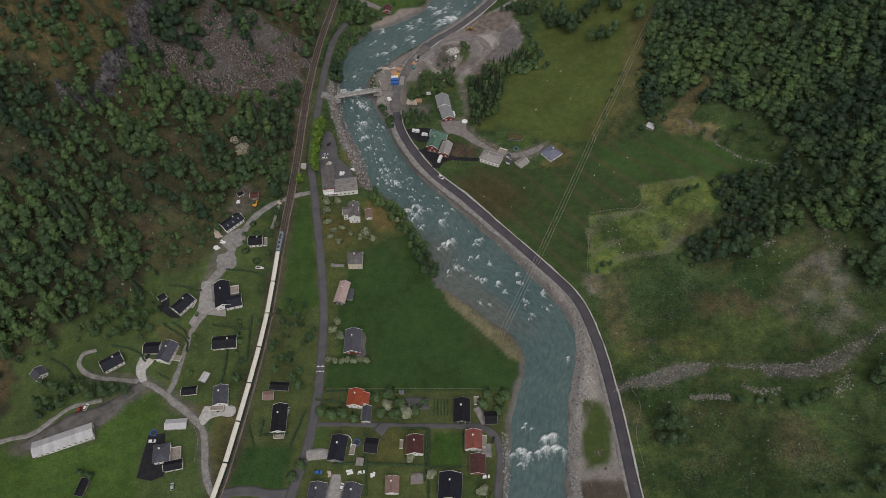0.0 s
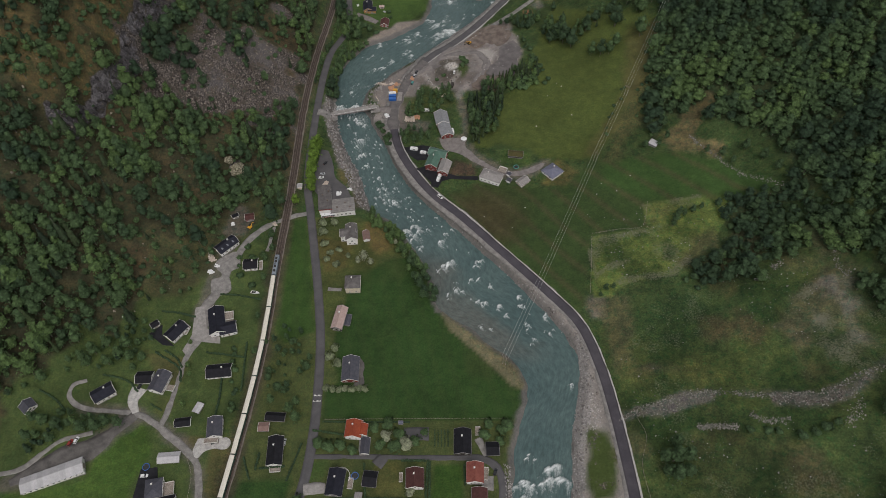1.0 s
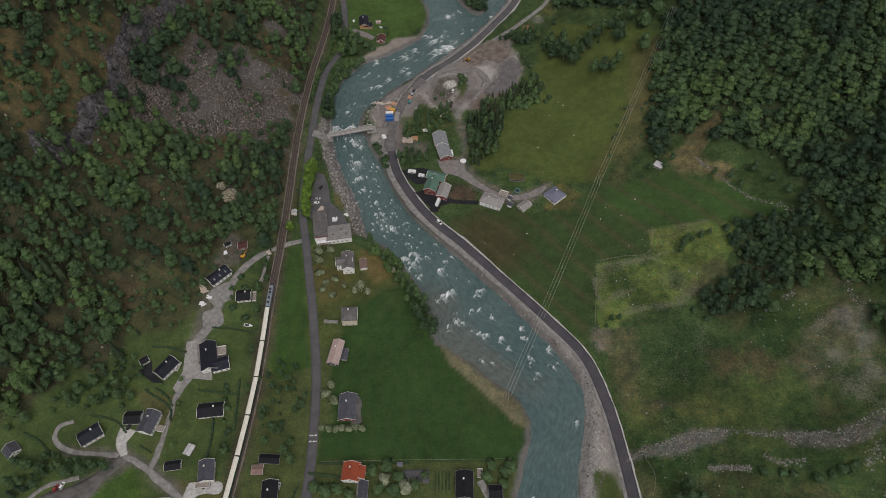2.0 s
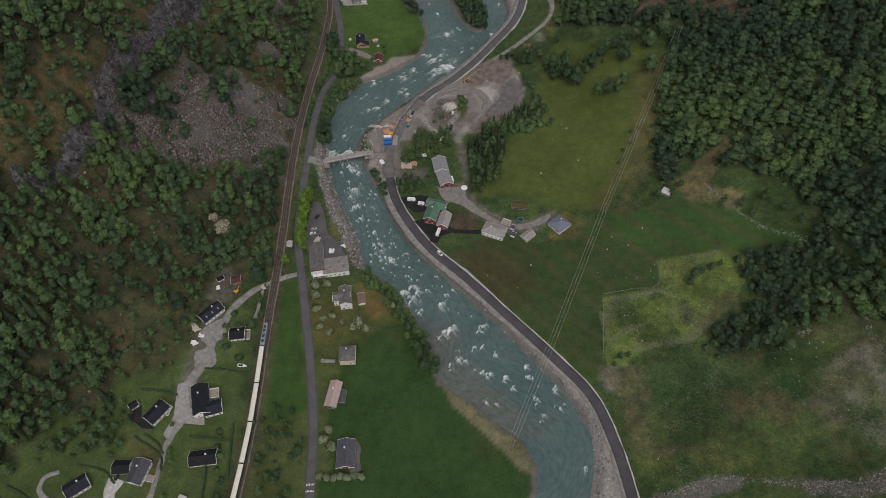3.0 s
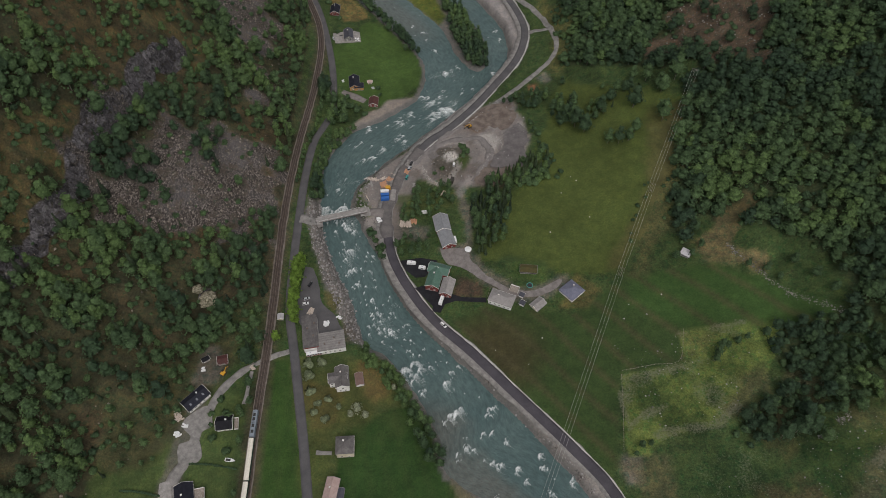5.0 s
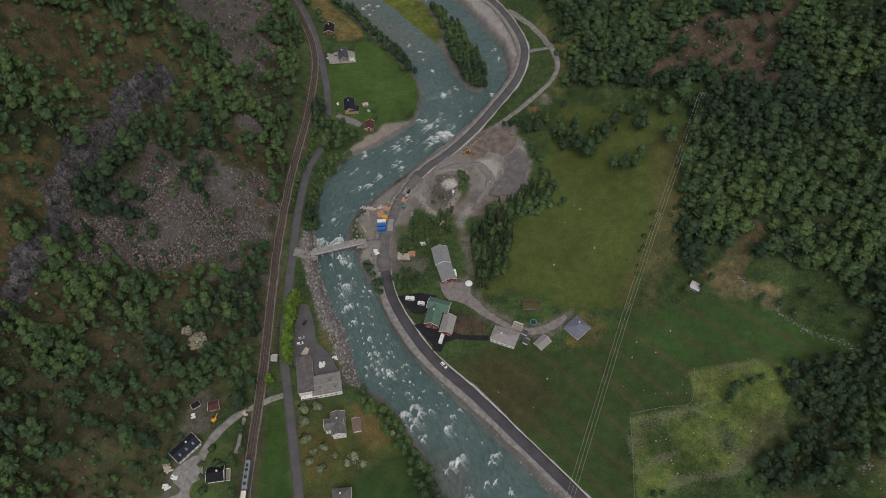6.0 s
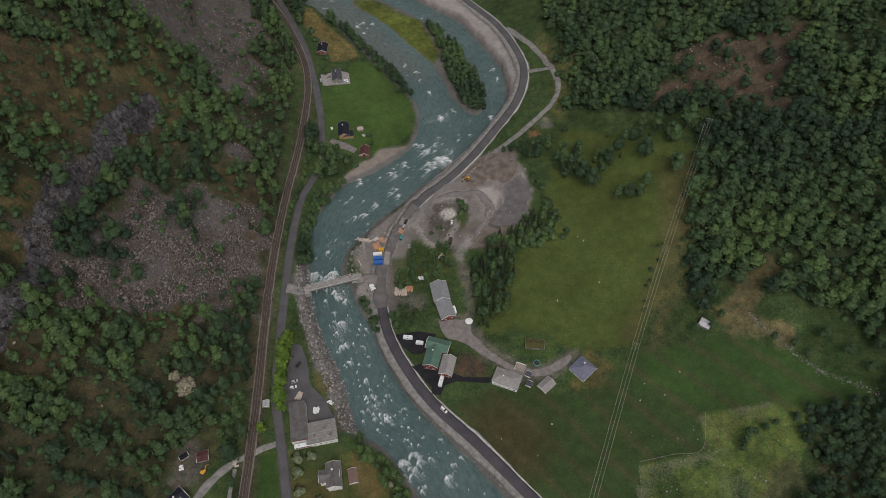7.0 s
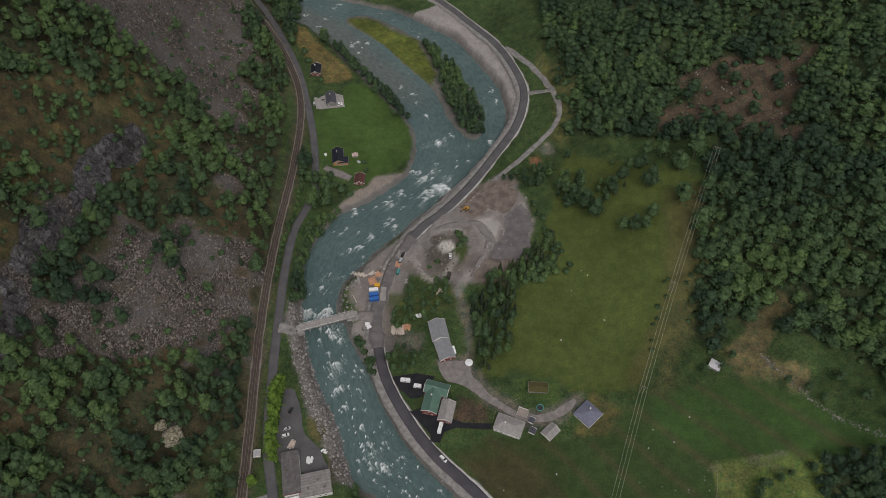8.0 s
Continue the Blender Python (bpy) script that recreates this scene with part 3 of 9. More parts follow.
WOOD_EDGE = [(52, 558), (62, 564), (78, 562), (90, 566), (92, 556), (82, 545), (74, 541), (70, 548)]
WOOD_SPRUCE = [(22, 452), (36, 471), (83, 498), (81, 478), (53, 461), (45, 417), (28, 403), (20, 409)]
WOOD_YARD = [(-31, 449), (-19, 470), (11, 470), (10, 453), (-9, 442), (-26, 431)]


def reach(poly, x, y, soft, ragged=0.0):
    """1 inside a patch of ground, fading over its edge, which may be ragged."""
    poly = np.array(poly, float)
    d, _ = line_distance(poly, x, y, True)
    d = np.where(inside(poly, x, y), d, -d)
    if ragged:
        d = d + ragged * 2 * fractal(x, y, 16.0, 4)
    return smooth(d, -soft, soft)


river_outline = np.vstack([curve_points(RIVER_WEST, 4.0), curve_points(RIVER_EAST, 4.0)[::-1]])
island_outline = curve_points(ISLAND + ISLAND[:1], 3.0)
edge = np.array(CLIFF_LINE, float)
off = np.interp(YY, edge[:, 1], edge[:, 0]) - XX + 11 * fractal(XX, YY, 34.0, 3)
cliff = smooth(off, -6.5, -4) * (1 - smooth(off, 3, 5.5)) * smooth(YY + 20 * fractal(XX, YY, 25.0, 3), 350, 362) * (1 - smooth(YY + 20 * fractal(XX, YY, 25.0, 3), 545, 562))
cliff = np.maximum(cliff, np.maximum(reach(CLIFF_B, XX, YY, 2.0, 7), smooth(-np.hypot(XX + 152.5, YY - 370.5) + 5 * fractal(XX, YY, 8.0, 3), -6, -4)))
scree = np.maximum(reach(SCREE_A, XX, YY, 4, 16), reach(SCREE_B, XX, YY, 4, 12))
ZZ = ZZ + steep * (fractal(XX, YY, 45.0, 4) * 9.0 + fractal(XX, YY, 9.0, 3) * 2.2) + fractal(XX, YY, 30.0, 3) * 0.5
line = np.array(CLIFF_LINE, float)
above = np.interp(YY, line[:, 1], line[:, 0]) - XX
ends = smooth(YY, 340, 370) * (1 - smooth(YY, 550, 580))
ZZ = ZZ + ends * 10.0 * (smooth(above + 6 * fractal(XX, YY, 18.0, 3), -5, 5) - smooth(above, 8, 90) - 0.3 * smooth(above, -25, -3) * (1 - smooth(above, 3, 25)))
ZZ = ZZ + cliff * (fractal(XX * 2.2, YY, 16.0, 3) * 5.0 - 1.0)
level = water_level(YY)
gap, _ = line_distance(river_outline, XX, YY, True)
wet = inside(river_outline, XX, YY)
isle, _ = line_distance(island_outline, XX, YY, True)
on_isle = inside(island_outline, XX, YY)
gap = np.where(wet, np.where(on_isle, isle, -np.minimum(gap, isle)), gap)
gap = gap + fractal(XX, YY, 7.0, 3) * 2.2
ZZ = ZZ + 2.2 * smooth(reach(MOUND, XX, YY, 4, 2), 0.2, 1.0) + 1.6 * reach(WHITE_HEAP, XX, YY, 2.5)
ZZ = np.where(on_isle & wet, level + 0.8 + fractal(XX, YY, 12.0, 3) * 0.6, ZZ)
bank = level + np.clip(gap * 0.45, -2.2, 1.6)
ZZ = np.where(gap < 3.5, np.minimum(np.maximum(ZZ, level + 1.4), bank), np.maximum(ZZ, level + 1.4))


def sample(grid, x, y):
    x, y = np.asarray(x, float), np.asarray(y, float)
    i = np.clip(np.searchsorted(GX, x, "right") - 1, 0, len(GX) - 2)
    j = np.clip(np.searchsorted(GY, y, "right") - 1, 0, len(GY) - 2)
    a, b = (x - GX[i]) / (GX[i + 1] - GX[i]), (y - GY[j]) / (GY[j + 1] - GY[j])
    return (1 - b) * ((1 - a) * grid[j, i] + a * grid[j, i + 1]) + b * ((1 - a) * grid[j + 1, i] + a * grid[j + 1, i + 1])


def grade(line, half, shoulder):
    """Levels the ground along a road or railway; returns the line with its heights."""
    global ZZ
    p = curve_points(line, 2.0)
    z = sample(ZZ, p[:, 0], p[:, 1])
    z = np.convolve(np.pad(z, 20, mode="edge"), np.ones(41) / 41, "valid")
    z = np.maximum(z, water_level(p[:, 1]) + 1.8)
    near = (XX > p[:, 0].min() - 20) & (XX < p[:, 0].max() + 20) & (YY > p[:, 1].min() - 20) & (YY < p[:, 1].max() + 20)
    d, s = line_distance(p[::3], XX[near], YY[near])
    zl = np.interp(s * 3, np.arange(len(p)), z)
    k = 1 - smooth(d, half, half + shoulder)
    ZZ[near] = ZZ[near] * (1 - k) + (zl - 0.1) * k
    return np.column_stack([p, z])


LINE_WEST = grade(ROAD_WEST, 4.0, 5.0)
LINE_EAST = grade(ROAD_EAST, 5.0, 4.0)
LINE_RAIL = grade(RAILWAY, 3.5, 4.0)


def height(x, y):
    return float(sample(ZZ, x, y))


def ground():
    nx, ny = len(GX), len(GY)
    co = np.stack([XX, YY, ZZ], -1).reshape(-1, 3)
    idx = np.arange(nx * ny).reshape(ny, nx)
    quads = np.stack([idx[:-1, :-1], idx[:-1, 1:], idx[1:, 1:], idx[1:, :-1]], -1).reshape(-1, 4)
    me = mesh_from("ground", co, quads, 4)
    grass = (0.050, 0.078, 0.029)
    floor, heath = (0.060, 0.056, 0.034), (0.108, 0.088, 0.044)
    c = np.zeros((*XX.shape, 3)) + grass
    rocky = np.zeros(XX.shape)

    def lay(w, colour):
        c[:] = c * (1 - w[..., None]) + np.array(colour) * w[..., None]

    lay(smooth(-XX, 112, 116) * smooth(steep, 0.1, 0.5), floor)
    lay(smooth(-XX, 112, 125) * (1 - woody) * smooth(steep, 0.3, 0.7), (0.074, 0.060, 0.035))
    lay(smooth(-XX, 112, 125) * smooth(woody, 0.4, 0.9) * smooth(steep, 0.3, 0.7), (0.052, 0.052, 0.030))
    lay(reach(WOOD_EAST, XX, YY, 3, 6), (0.050, 0.066, 0.032))
    lay(smooth(XX, 95, 110) * (1 - smooth(YY, 330, 345)) * smooth(fractal(XX, YY, 45.0, 5), 0.02, 0.30) * 0.7, (0.068, 0.092, 0.031))
    lay(smooth(XX, 95, 110) * (1 - smooth(YY, 330, 345)) * smooth(fractal(XX + 300, YY, 32.0, 5), 0.22, 0.36) * 0.4, (0.075, 0.060, 0.034))
    fields = (
            (VILLAGE, (0.0750, 0.0950, 0.0350), 2, 2), (LAWN, (0.0696, 0.1008, 0.0348), 3, 8), (MEADOW, (0.0339, 0.0717, 0.0198), 0.8, 0), (STRIP, (0.0425, 0.0850, 0.0213), 1.0, 0), (GARDEN, (0.0810, 0.0945, 0.0324), 3, 3),
            (OLIVE, (0.074, 0.098, 0.027), 3, 4), (DARK_FIELD, (0.0426, 0.0717, 0.0235), 1.2, 1), (PASTURE, (0.118, 0.158, 0.047), 0.5, 0.6), (HEATH_A, heath, 12, 26), (HEATH_B, heath, 5, 18),
            (CLEARING, (0.098, 0.074, 0.054), 5, 14), (TAN_STRIP, (0.150, 0.130, 0.068), 5, 16), (FAR_FIELD, (0.0605, 0.1056, 0.0275), 1.5, 1), (YELLOW_FIELD, (0.150, 0.120, 0.050), 1.2, 1), (SITE, (0.222, 0.200, 0.190), 2, 4))
    gravels = (
            (EAST_BANK, (0.2682, 0.2465, 0.2320), 1.0, 1.0), (PALE_HEAP, (0.34, 0.31, 0.29), 2.0, 2.5), (WEST_BANK, (0.1950, 0.1794, 0.1690), 1.5, 2), (GRAVEL_BAR, (0.2760, 0.2400, 0.2136), 1.5, 2), (BANK_MUD, (0.0978, 0.0805, 0.0644), 2, 2), (RED_EARTH, (0.1620, 0.1200, 0.0960), 5, 8), (PIT_EARTH, (0.1562, 0.1150, 0.0900), 4, 5), (MOUND, (0.120, 0.108, 0.092), 2, 4))
    lawns = (
            (BANK_GREEN, (0.062, 0.088, 0.026), 2.5, 3), (FIELD_SW, (0.0638, 0.1144, 0.0264), 1.5, 1), (LAWN_A, (0.045, 0.090, 0.020), 0.8, 0), (LAWN_B, (0.0360, 0.0768, 0.0216), 1.5, 1), (TALL_GRASS, (0.1334, 0.1276, 0.0667), 1.5, 2), (EAST_BANK_UP, (0.3240, 0.3000, 0.2940), 1.0, 1.0), (GARDEN_TAN, (0.1512, 0.1188, 0.0486), 2.5, 3), (FARM_SOIL, (0.078, 0.058, 0.042), 2, 2), (BRIGHT_FIELD, (0.0440, 0.0858, 0.0242), 4, 3), (SOIL_EDGE, (0.088, 0.092, 0.040), 4, 4), (CLEARED, (0.070, 0.073, 0.037), 5, 8), (OLIVE_GRASS, (0.095, 0.100, 0.040), 4, 6))
    lay(reach([(115, 207), (126, 212), (138, 212), (143, 207), (129, 204)], XX, YY, 3, 3), (0.085, 0.070, 0.058))
    lay(reach([(98, 262), (106, 264), (104, 248), (96, 246)], XX, YY, 3, 3), (0.150, 0.140, 0.125))
    WORN = (0.135, 0.122, 0.110)
    tracks = (([(2, 412), (12, 408), (20, 402), (27, 388), (46, 373), (62, 371), (78, 380)], 4.5), ([(-41, 424), (-28, 430), (-14, 428)], 5.5), ([(12, 470), (16, 455), (18, 440), (19, 420), (16, 410)], 2.0), ([(-183, 183), (-193, 172), (-203, 162), (-214, 158), (-228, 150), (-240, 142)], 5.5),
              ([(-150, 300), (-152, 285), (-156, 268), (-157, 250)], 5.0), ([(-124, 114), (-135, 134), (-142, 156), (-160, 171), (-182, 184), (-212, 186)], 2.8), ([(-140, 325), (-150, 318), (-146, 335)], 4.0))
    for poly, colour, soft, ragged in fields + gravels + lawns:
        lay(reach(poly, XX, YY, soft, ragged), colour)
    lay(reach([(-80, 379), (-75, 380), (-68, 373), (-72, 366), (-77, 370)], XX, YY, 1.5, 2), (0.092, 0.088, 0.040))
    lay(reach([(-66, 357), (-56, 363), (-48, 344), (-64, 341), (-68, 352)], XX, YY, 2, 3) * 0.9, (0.135, 0.118, 0.100))
    slopes = (([(115, 252), (200, 256), (206, 236), (150, 214), (120, 226)], (0.034, 0.064, 0.024), 0.8), ([(102, 256), (124, 262), (117, 214), (106, 210)], (0.098, 0.094, 0.052), 0.7), ([(112, 206), (150, 214), (165, 200), (150, 192), (118, 187)], (0.088, 0.104, 0.036), 0.75), ([(168, 236), (182, 240), (190, 226), (174, 222)], (0.088, 0.068, 0.040), 0.7),
              ([(118, 182), (190, 178), (186, 166), (140, 164), (116, 170)], (0.044, 0.072, 0.026), 0.8), ([(136, 160), (200, 158), (206, 120), (140, 112)], (0.056, 0.074, 0.030), 0.7), ([(184, 148), (206, 150), (204, 130), (188, 130)], (0.088, 0.070, 0.042), 0.55), ([(205, 205), (246, 212), (262, 250), (236, 262), (210, 245)], (0.112, 0.108, 0.068), 0.6),
              ([(192, 262), (250, 262), (256, 300), (238, 300), (236, 270)], (0.088, 0.082, 0.050), 0.5), ([(104, 180), (112, 176), (116, 130), (110, 110), (106, 120)], (0.092, 0.088, 0.048), 0.7))
    lay(reach([(186, 514), (162, 458), (121, 386), (110, 387), (146, 455), (168, 518)], XX, YY, 4, 6) * 0.7, (0.104, 0.098, 0.040))
    for poly, colour, k in slopes:
        lay(reach(poly, XX, YY, 6, 9) * k, colour)
    lay(reach(PALE_EAST, XX, YY, 6, 9) * smooth(fractal(XX, YY, 9.0, 4), -0.15, 0.3) * 0.7, (0.190, 0.178, 0.158))
    parcels = (([(-39, 154), (-24, 154), (-24, 135), (-40, 135)], (0.100, 0.104, 0.036)), ([(-76, 155), (-66, 155), (-66, 144), (-78, 144)], (0.058, 0.098, 0.028)), ([(-42, 130), (-10, 130), (-9, 95), (-41, 95)], (0.084, 0.104, 0.036)), ([(-4, 130), (24, 128), (27, 95), (-6, 95)], (0.055, 0.088, 0.028)),
               ([(-133, 168), (-122, 168), (-124, 120), (-132, 124), (-134, 145)], (0.104, 0.098, 0.042)), ([(-148, 236), (-124, 232), (-122, 200), (-146, 200)], (0.068, 0.094, 0.032)), ([(-172, 196), (-162, 194), (-163, 184), (-172, 182)], (0.082, 0.098, 0.036)), ([(-190, 226), (-160, 220), (-163, 200), (-178, 212)], (0.094, 0.092, 0.040)),
               ([(-158, 172), (-140, 170), (-140, 160), (-152, 163)], (0.110, 0.094, 0.046)), ([(-90, 318), (-62, 312), (-66, 288), (-80, 286), (-87, 300)], (0.104, 0.094, 0.036)), ([(-88, 335), (-62, 335), (-62, 322), (-88, 322)], (0.056, 0.080, 0.030)), ([(-88, 270), (-70, 272), (-70, 258), (-84, 250)], (0.078, 0.100, 0.032)),
               ([(88, 384), (104, 372), (92, 358), (74, 360)], (0.120, 0.108, 0.044)), ([(46, 398), (70, 396), (68, 378), (44, 384)], (0.062, 0.098, 0.030)), ([(-36, 464), (-10, 468), (10, 466), (14, 450), (-30, 446)], (0.072, 0.094, 0.034)))
    for poly, colour in parcels:
        lay(reach(poly, XX, YY, 1.6, 1.5) * 0.85, colour)
    for line, w in tracks:
        d, _ = line_distance(curve_points(line, 3.0), XX, YY)
        lay((1 - smooth(d + 3.5 * fractal(XX, YY, 7.0, 3), w * 0.7, w + 2.5)) * 0.75, WORN)
    lay(smooth(-np.hypot((XX - 28) / 44, (YY - 330) / 40), -1.0, -0.3) * reach(DARK_FIELD, XX, YY, 1.5), (0.060, 0.056, 0.026))
    bands = smooth(np.sin((XX * 0.72 + YY * 0.69) * 0.36 + 2 * fractal(XX, YY, 60.0, 2)), 0.55, 0.95) * reach(DARK_FIELD, XX, YY, 2)
    lay(bands * 0.6, (0.078, 0.070, 0.036))
    lay(smooth(XX, 100, 112) * (1 - smooth(YY, 312, 330)) * smooth(fractal(XX + 700, YY, 30.0, 4), 0.0, 0.28) * 0.75, (0.030, 0.056, 0.019))
    lay(reach([(150, 276), (172, 300), (190, 312), (186, 296), (166, 284)], XX, YY, 5, 6) * 0.6, (0.110, 0.096, 0.062))
    lay(reach([(144, 318), (160, 322), (176, 336), (146, 337)], XX, YY, 5, 5) * 0.6, (0.118, 0.118, 0.050))
    pale = reach(PASTURE, XX, YY, 2) * smooth(fractal(XX, YY + 40, 22.0, 4), 0.16, 0.34) * 0.6
    for line, w in (([(106, 310), (124, 312.5), (144, 315)], 4.5), ([(104, 280), (114, 286), (127, 290)], 4.0), ([(118, 273), (130, 276), (153, 277), (165, 286)], 5.5), ([(144, 336), (165, 338), (186, 339)], 3.0), ([(103, 300), (103, 276)], 2.5)):
        border, _ = line_distance(line, XX, YY)
        pale = np.maximum(pale, (1 - smooth(border + 4 * fractal(XX, YY, 12.0, 3), w * 0.3, w)) * 0.75)
    pale = np.maximum(pale, smooth(XX, 104, 112) * (1 - smooth(YY, 300, 318)) * smooth(fractal(XX + 90, YY, 15.0, 5), 0.0, 0.5) * 0.5)
    pale = np.maximum(pale, reach(PALE_EAST, XX, YY, 9, 12) * smooth(fractal(XX, YY, 10.0, 4), -0.25, 0.4) * 0.8)
    stripes = smooth(np.sin((XX * 0.97 + YY * 0.22) * 0.62 + 1.5 * fractal(XX, YY, 50.0, 2)), 0.0, 0.8) * np.maximum(reach(MEADOW, XX, YY, 2), reach(STRIP, XX, YY, 2))
    lay(stripes * 0.35, (0.046, 0.074, 0.024))
    lay(smooth(fractal(XX + 40, YY + 900, 34.0, 3), 0.05, 0.3) * reach(MEADOW, XX, YY, 3) * 0.5, (0.050, 0.068, 0.024))
    lay(scree, (0.128, 0.104, 0.088))
    shore = 1 - smooth(gap, 2.5, 4.5)
    lay(shore * (1 - 0.75 * (on_isle * 1.0)), (0.15, 0.144, 0.138))
    lay(on_isle * (1 - reach(ISLAND_GRASS, XX, YY, 3, 2)), (0.14, 0.135, 0.128))
    lay(on_isle * reach(ISLAND_GRASS, XX, YY, 3, 2), (0.100, 0.118, 0.028))
    lay(on_isle * reach([(-43, 736), (-30, 729), (-10, 704), (4, 682), (9, 668), (-10, 690), (-27, 705), (-40, 720)], XX, YY, 1.5, 1.5) * 0.9, (0.150, 0.140, 0.132))
    lay(reach([(78, 577), (83, 577), (85, 570), (79, 567)], XX, YY, 2.5, 3) * 0.8, (0.270, 0.125, 0.075))
    lay(reach([(85, 586), (92, 588), (99, 579), (90, 573)], XX, YY, 2, 4) * 0.7, (0.200, 0.185, 0.165))
    lay(reach(TALL_GRASS, XX, YY, 1.2, 1.2) * 0.9, (0.185, 0.170, 0.105))
    lay(reach([(85, 236), (91, 224), (91, 198), (84, 175), (80, 154), (77, 128), (76, 100), (69, 100), (71, 132), (74, 156), (79, 184), (84, 205)], XX, YY, 1.0, 0.8) * 0.9, (0.300, 0.285, 0.275))
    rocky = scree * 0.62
    verge, _ = line_distance(LINE_RAIL[::5, :2], XX, YY)
    lay((1 - smooth(verge + 3 * fractal(XX, YY, 9.0, 3), 3.5, 7.5)) * 0.75, (0.078, 0.068, 0.047))
    lay(reach([(66, 534), (70, 518), (62, 498), (44, 481), (28, 475), (24, 482), (43, 497), (56, 512)], XX, YY, 3, 3) * 0.9, (0.128, 0.108, 0.098))
    for line, w, k in (([(-8, 505), (0, 517), (14, 521), (28, 517), (36, 503), (33, 488), (24, 477), (14, 462)], 3.0, 0.5), ([(38, 535), (52, 520), (56, 505), (48, 488)], 2.5, 0.35), ([(-33, 470), (-22, 488), (-10, 503)], 3.0, 0.4), ([(30, 545), (44, 528), (40, 505), (30, 492)], 2.2, 0.4)):
        d, _ = line_distance(curve_points(line, 3.0), XX, YY)
        lay((1 - smooth(d + 3 * fractal(XX, YY, 8.0, 3), w * 0.5, w * 1.3)) * k, (0.33, 0.305, 0.295))
    lay(smooth(fractal(XX + 20, YY + 310, 15.0, 4), -0.05, 0.25) * reach(SITE, XX, YY, 3, 4) * 0.65, (0.150, 0.126, 0.112))
    lay(reach([(11, 492), (20, 507), (24, 497), (17, 486)], XX, YY, 2, 3), (0.062, 0.088, 0.028))
    for line in ([(-4, 512), (6, 517), (16, 516), (22, 510)], [(8, 478), (14, 488), (12, 494)], [(-14, 492), (-9, 480), (-2, 473)]):
        d, _ = line_distance(curve_points(line, 2.0), XX, YY)
        lay((1 - smooth(d + 2 * fractal(XX, YY, 5.0, 3), 0.8, 2.6)) * 0.8, (0.34, 0.315, 0.295))
    lay(reach(WHITE_HEAP, XX, YY, 1.2, 1), (0.60, 0.57, 0.54))
    lay(reach(WHITE_RUBBLE, XX, YY, 2.5, 3) * 0.85, (0.44, 0.41, 0.39))
    lay(reach(WHITE_STREAK, XX, YY, 1.5, 1.5) * 0.8, (0.40, 0.37, 0.35))
    wash = np.maximum(reach(GULLY_LOW, XX, YY, 1.5, 1.5), reach(GULLY_HIGH, XX, YY, 2, 3))
    lay(wash * 0.8, (0.150, 0.142, 0.132))
    rocky = np.maximum(rocky, wash * 0.46)
    for line in STONY[:5]:
        d, _ = line_distance(line, XX, YY)
        d = d + 4.5 * fractal(XX, YY, 9.0, 3)
        lay((1 - smooth(d, 0.4, 2.2)) * 0.5 * smooth(fractal(XX, YY + 60, 14.0, 3), -0.35, 0.0) * (len(line) > 5), (0.135, 0.128, 0.118))
        rocky = np.maximum(rocky, (1 - smooth(d, 0.4, 2.4)) * 0.36)
    rocky = np.maximum(rocky, smooth(XX, 110, 140) * (1 - smooth(YY, 255, 300)) * 0.08)
    rocky = np.maximum(rocky, np.maximum(reach(EAST_BANK, XX, YY, 1), reach(WEST_BANK, XX, YY, 1.5, 2)) * 0.34)
    rocky = np.maximum(rocky, reach(SITE, XX, YY, 3, 4) * 0.22)
    tame = np.zeros(XX.shape)
    for poly in (MEADOW, STRIP, OLIVE, DARK_FIELD, FAR_FIELD):
        tame = np.maximum(tame, reach(poly, XX, YY, 2.0))
    rough = np.where(tame > 0, 1 - 0.72 * tame, 1.0)
    rough = np.minimum(rough, 1 - 0.5 * np.maximum(reach(LAWN, XX, YY, 3), reach(VILLAGE, XX, YY, 3)))
    for poly, soft, ragged in ((SITE, 2, 4), (EAST_BANK, 1, 1), (EAST_BANK_UP, 1, 1), (WEST_BANK, 1.5, 2), (GRAVEL_BAR, 1.5, 2)):
        rough = rough * (1 - 0.8 * reach(poly, XX, YY, soft, ragged))
    rough = rough * (1 - 0.7 * shore)
    ba = me.attributes.new("bare", "FLOAT", "POINT")
    ba.data.foreach_set("value", cliff.astype(np.float32).ravel())
    da = me.attributes.new("parched", "FLOAT", "POINT")
    da.data.foreach_set("value", pale.astype(np.float32).ravel())
    ra = me.attributes.new("rough", "FLOAT", "POINT")
    ra.data.foreach_set("value", rough.astype(np.float32).ravel())
    attr = me.color_attributes.new("cover", "FLOAT_COLOR", "POINT")
    attr.data.foreach_set("color", np.concatenate([c, np.ones((*XX.shape, 1))], -1).astype(np.float32).ravel())
    fa = me.attributes.new("rocky", "FLOAT", "POINT")
    fa.data.foreach_set("value", rocky.astype(np.float32).ravel())
    ob = mesh_part("ground", me, M_GROUND, smooth=True)
    return tagged(ob, "grass, forest floor, scree and bare rock of a steep green valley", "ground", kind="structure")


def mesh_from(name, co, faces, n):
    co, faces = np.ascontiguousarray(co, np.float32), np.ascontiguousarray(faces, np.int32)
    me = bpy.data.meshes.new(name)
    me.vertices.add(len(co))
    me.vertices.foreach_set("co", co.ravel())
    me.loops.add(faces.size)
    me.loops.foreach_set("vertex_index", faces.ravel())
    me.polygons.add(len(faces))
    me.polygons.foreach_set("loop_start", np.arange(0, faces.size, n, dtype=np.int32))
    me.update(calc_edges=True)
    return me


ground()

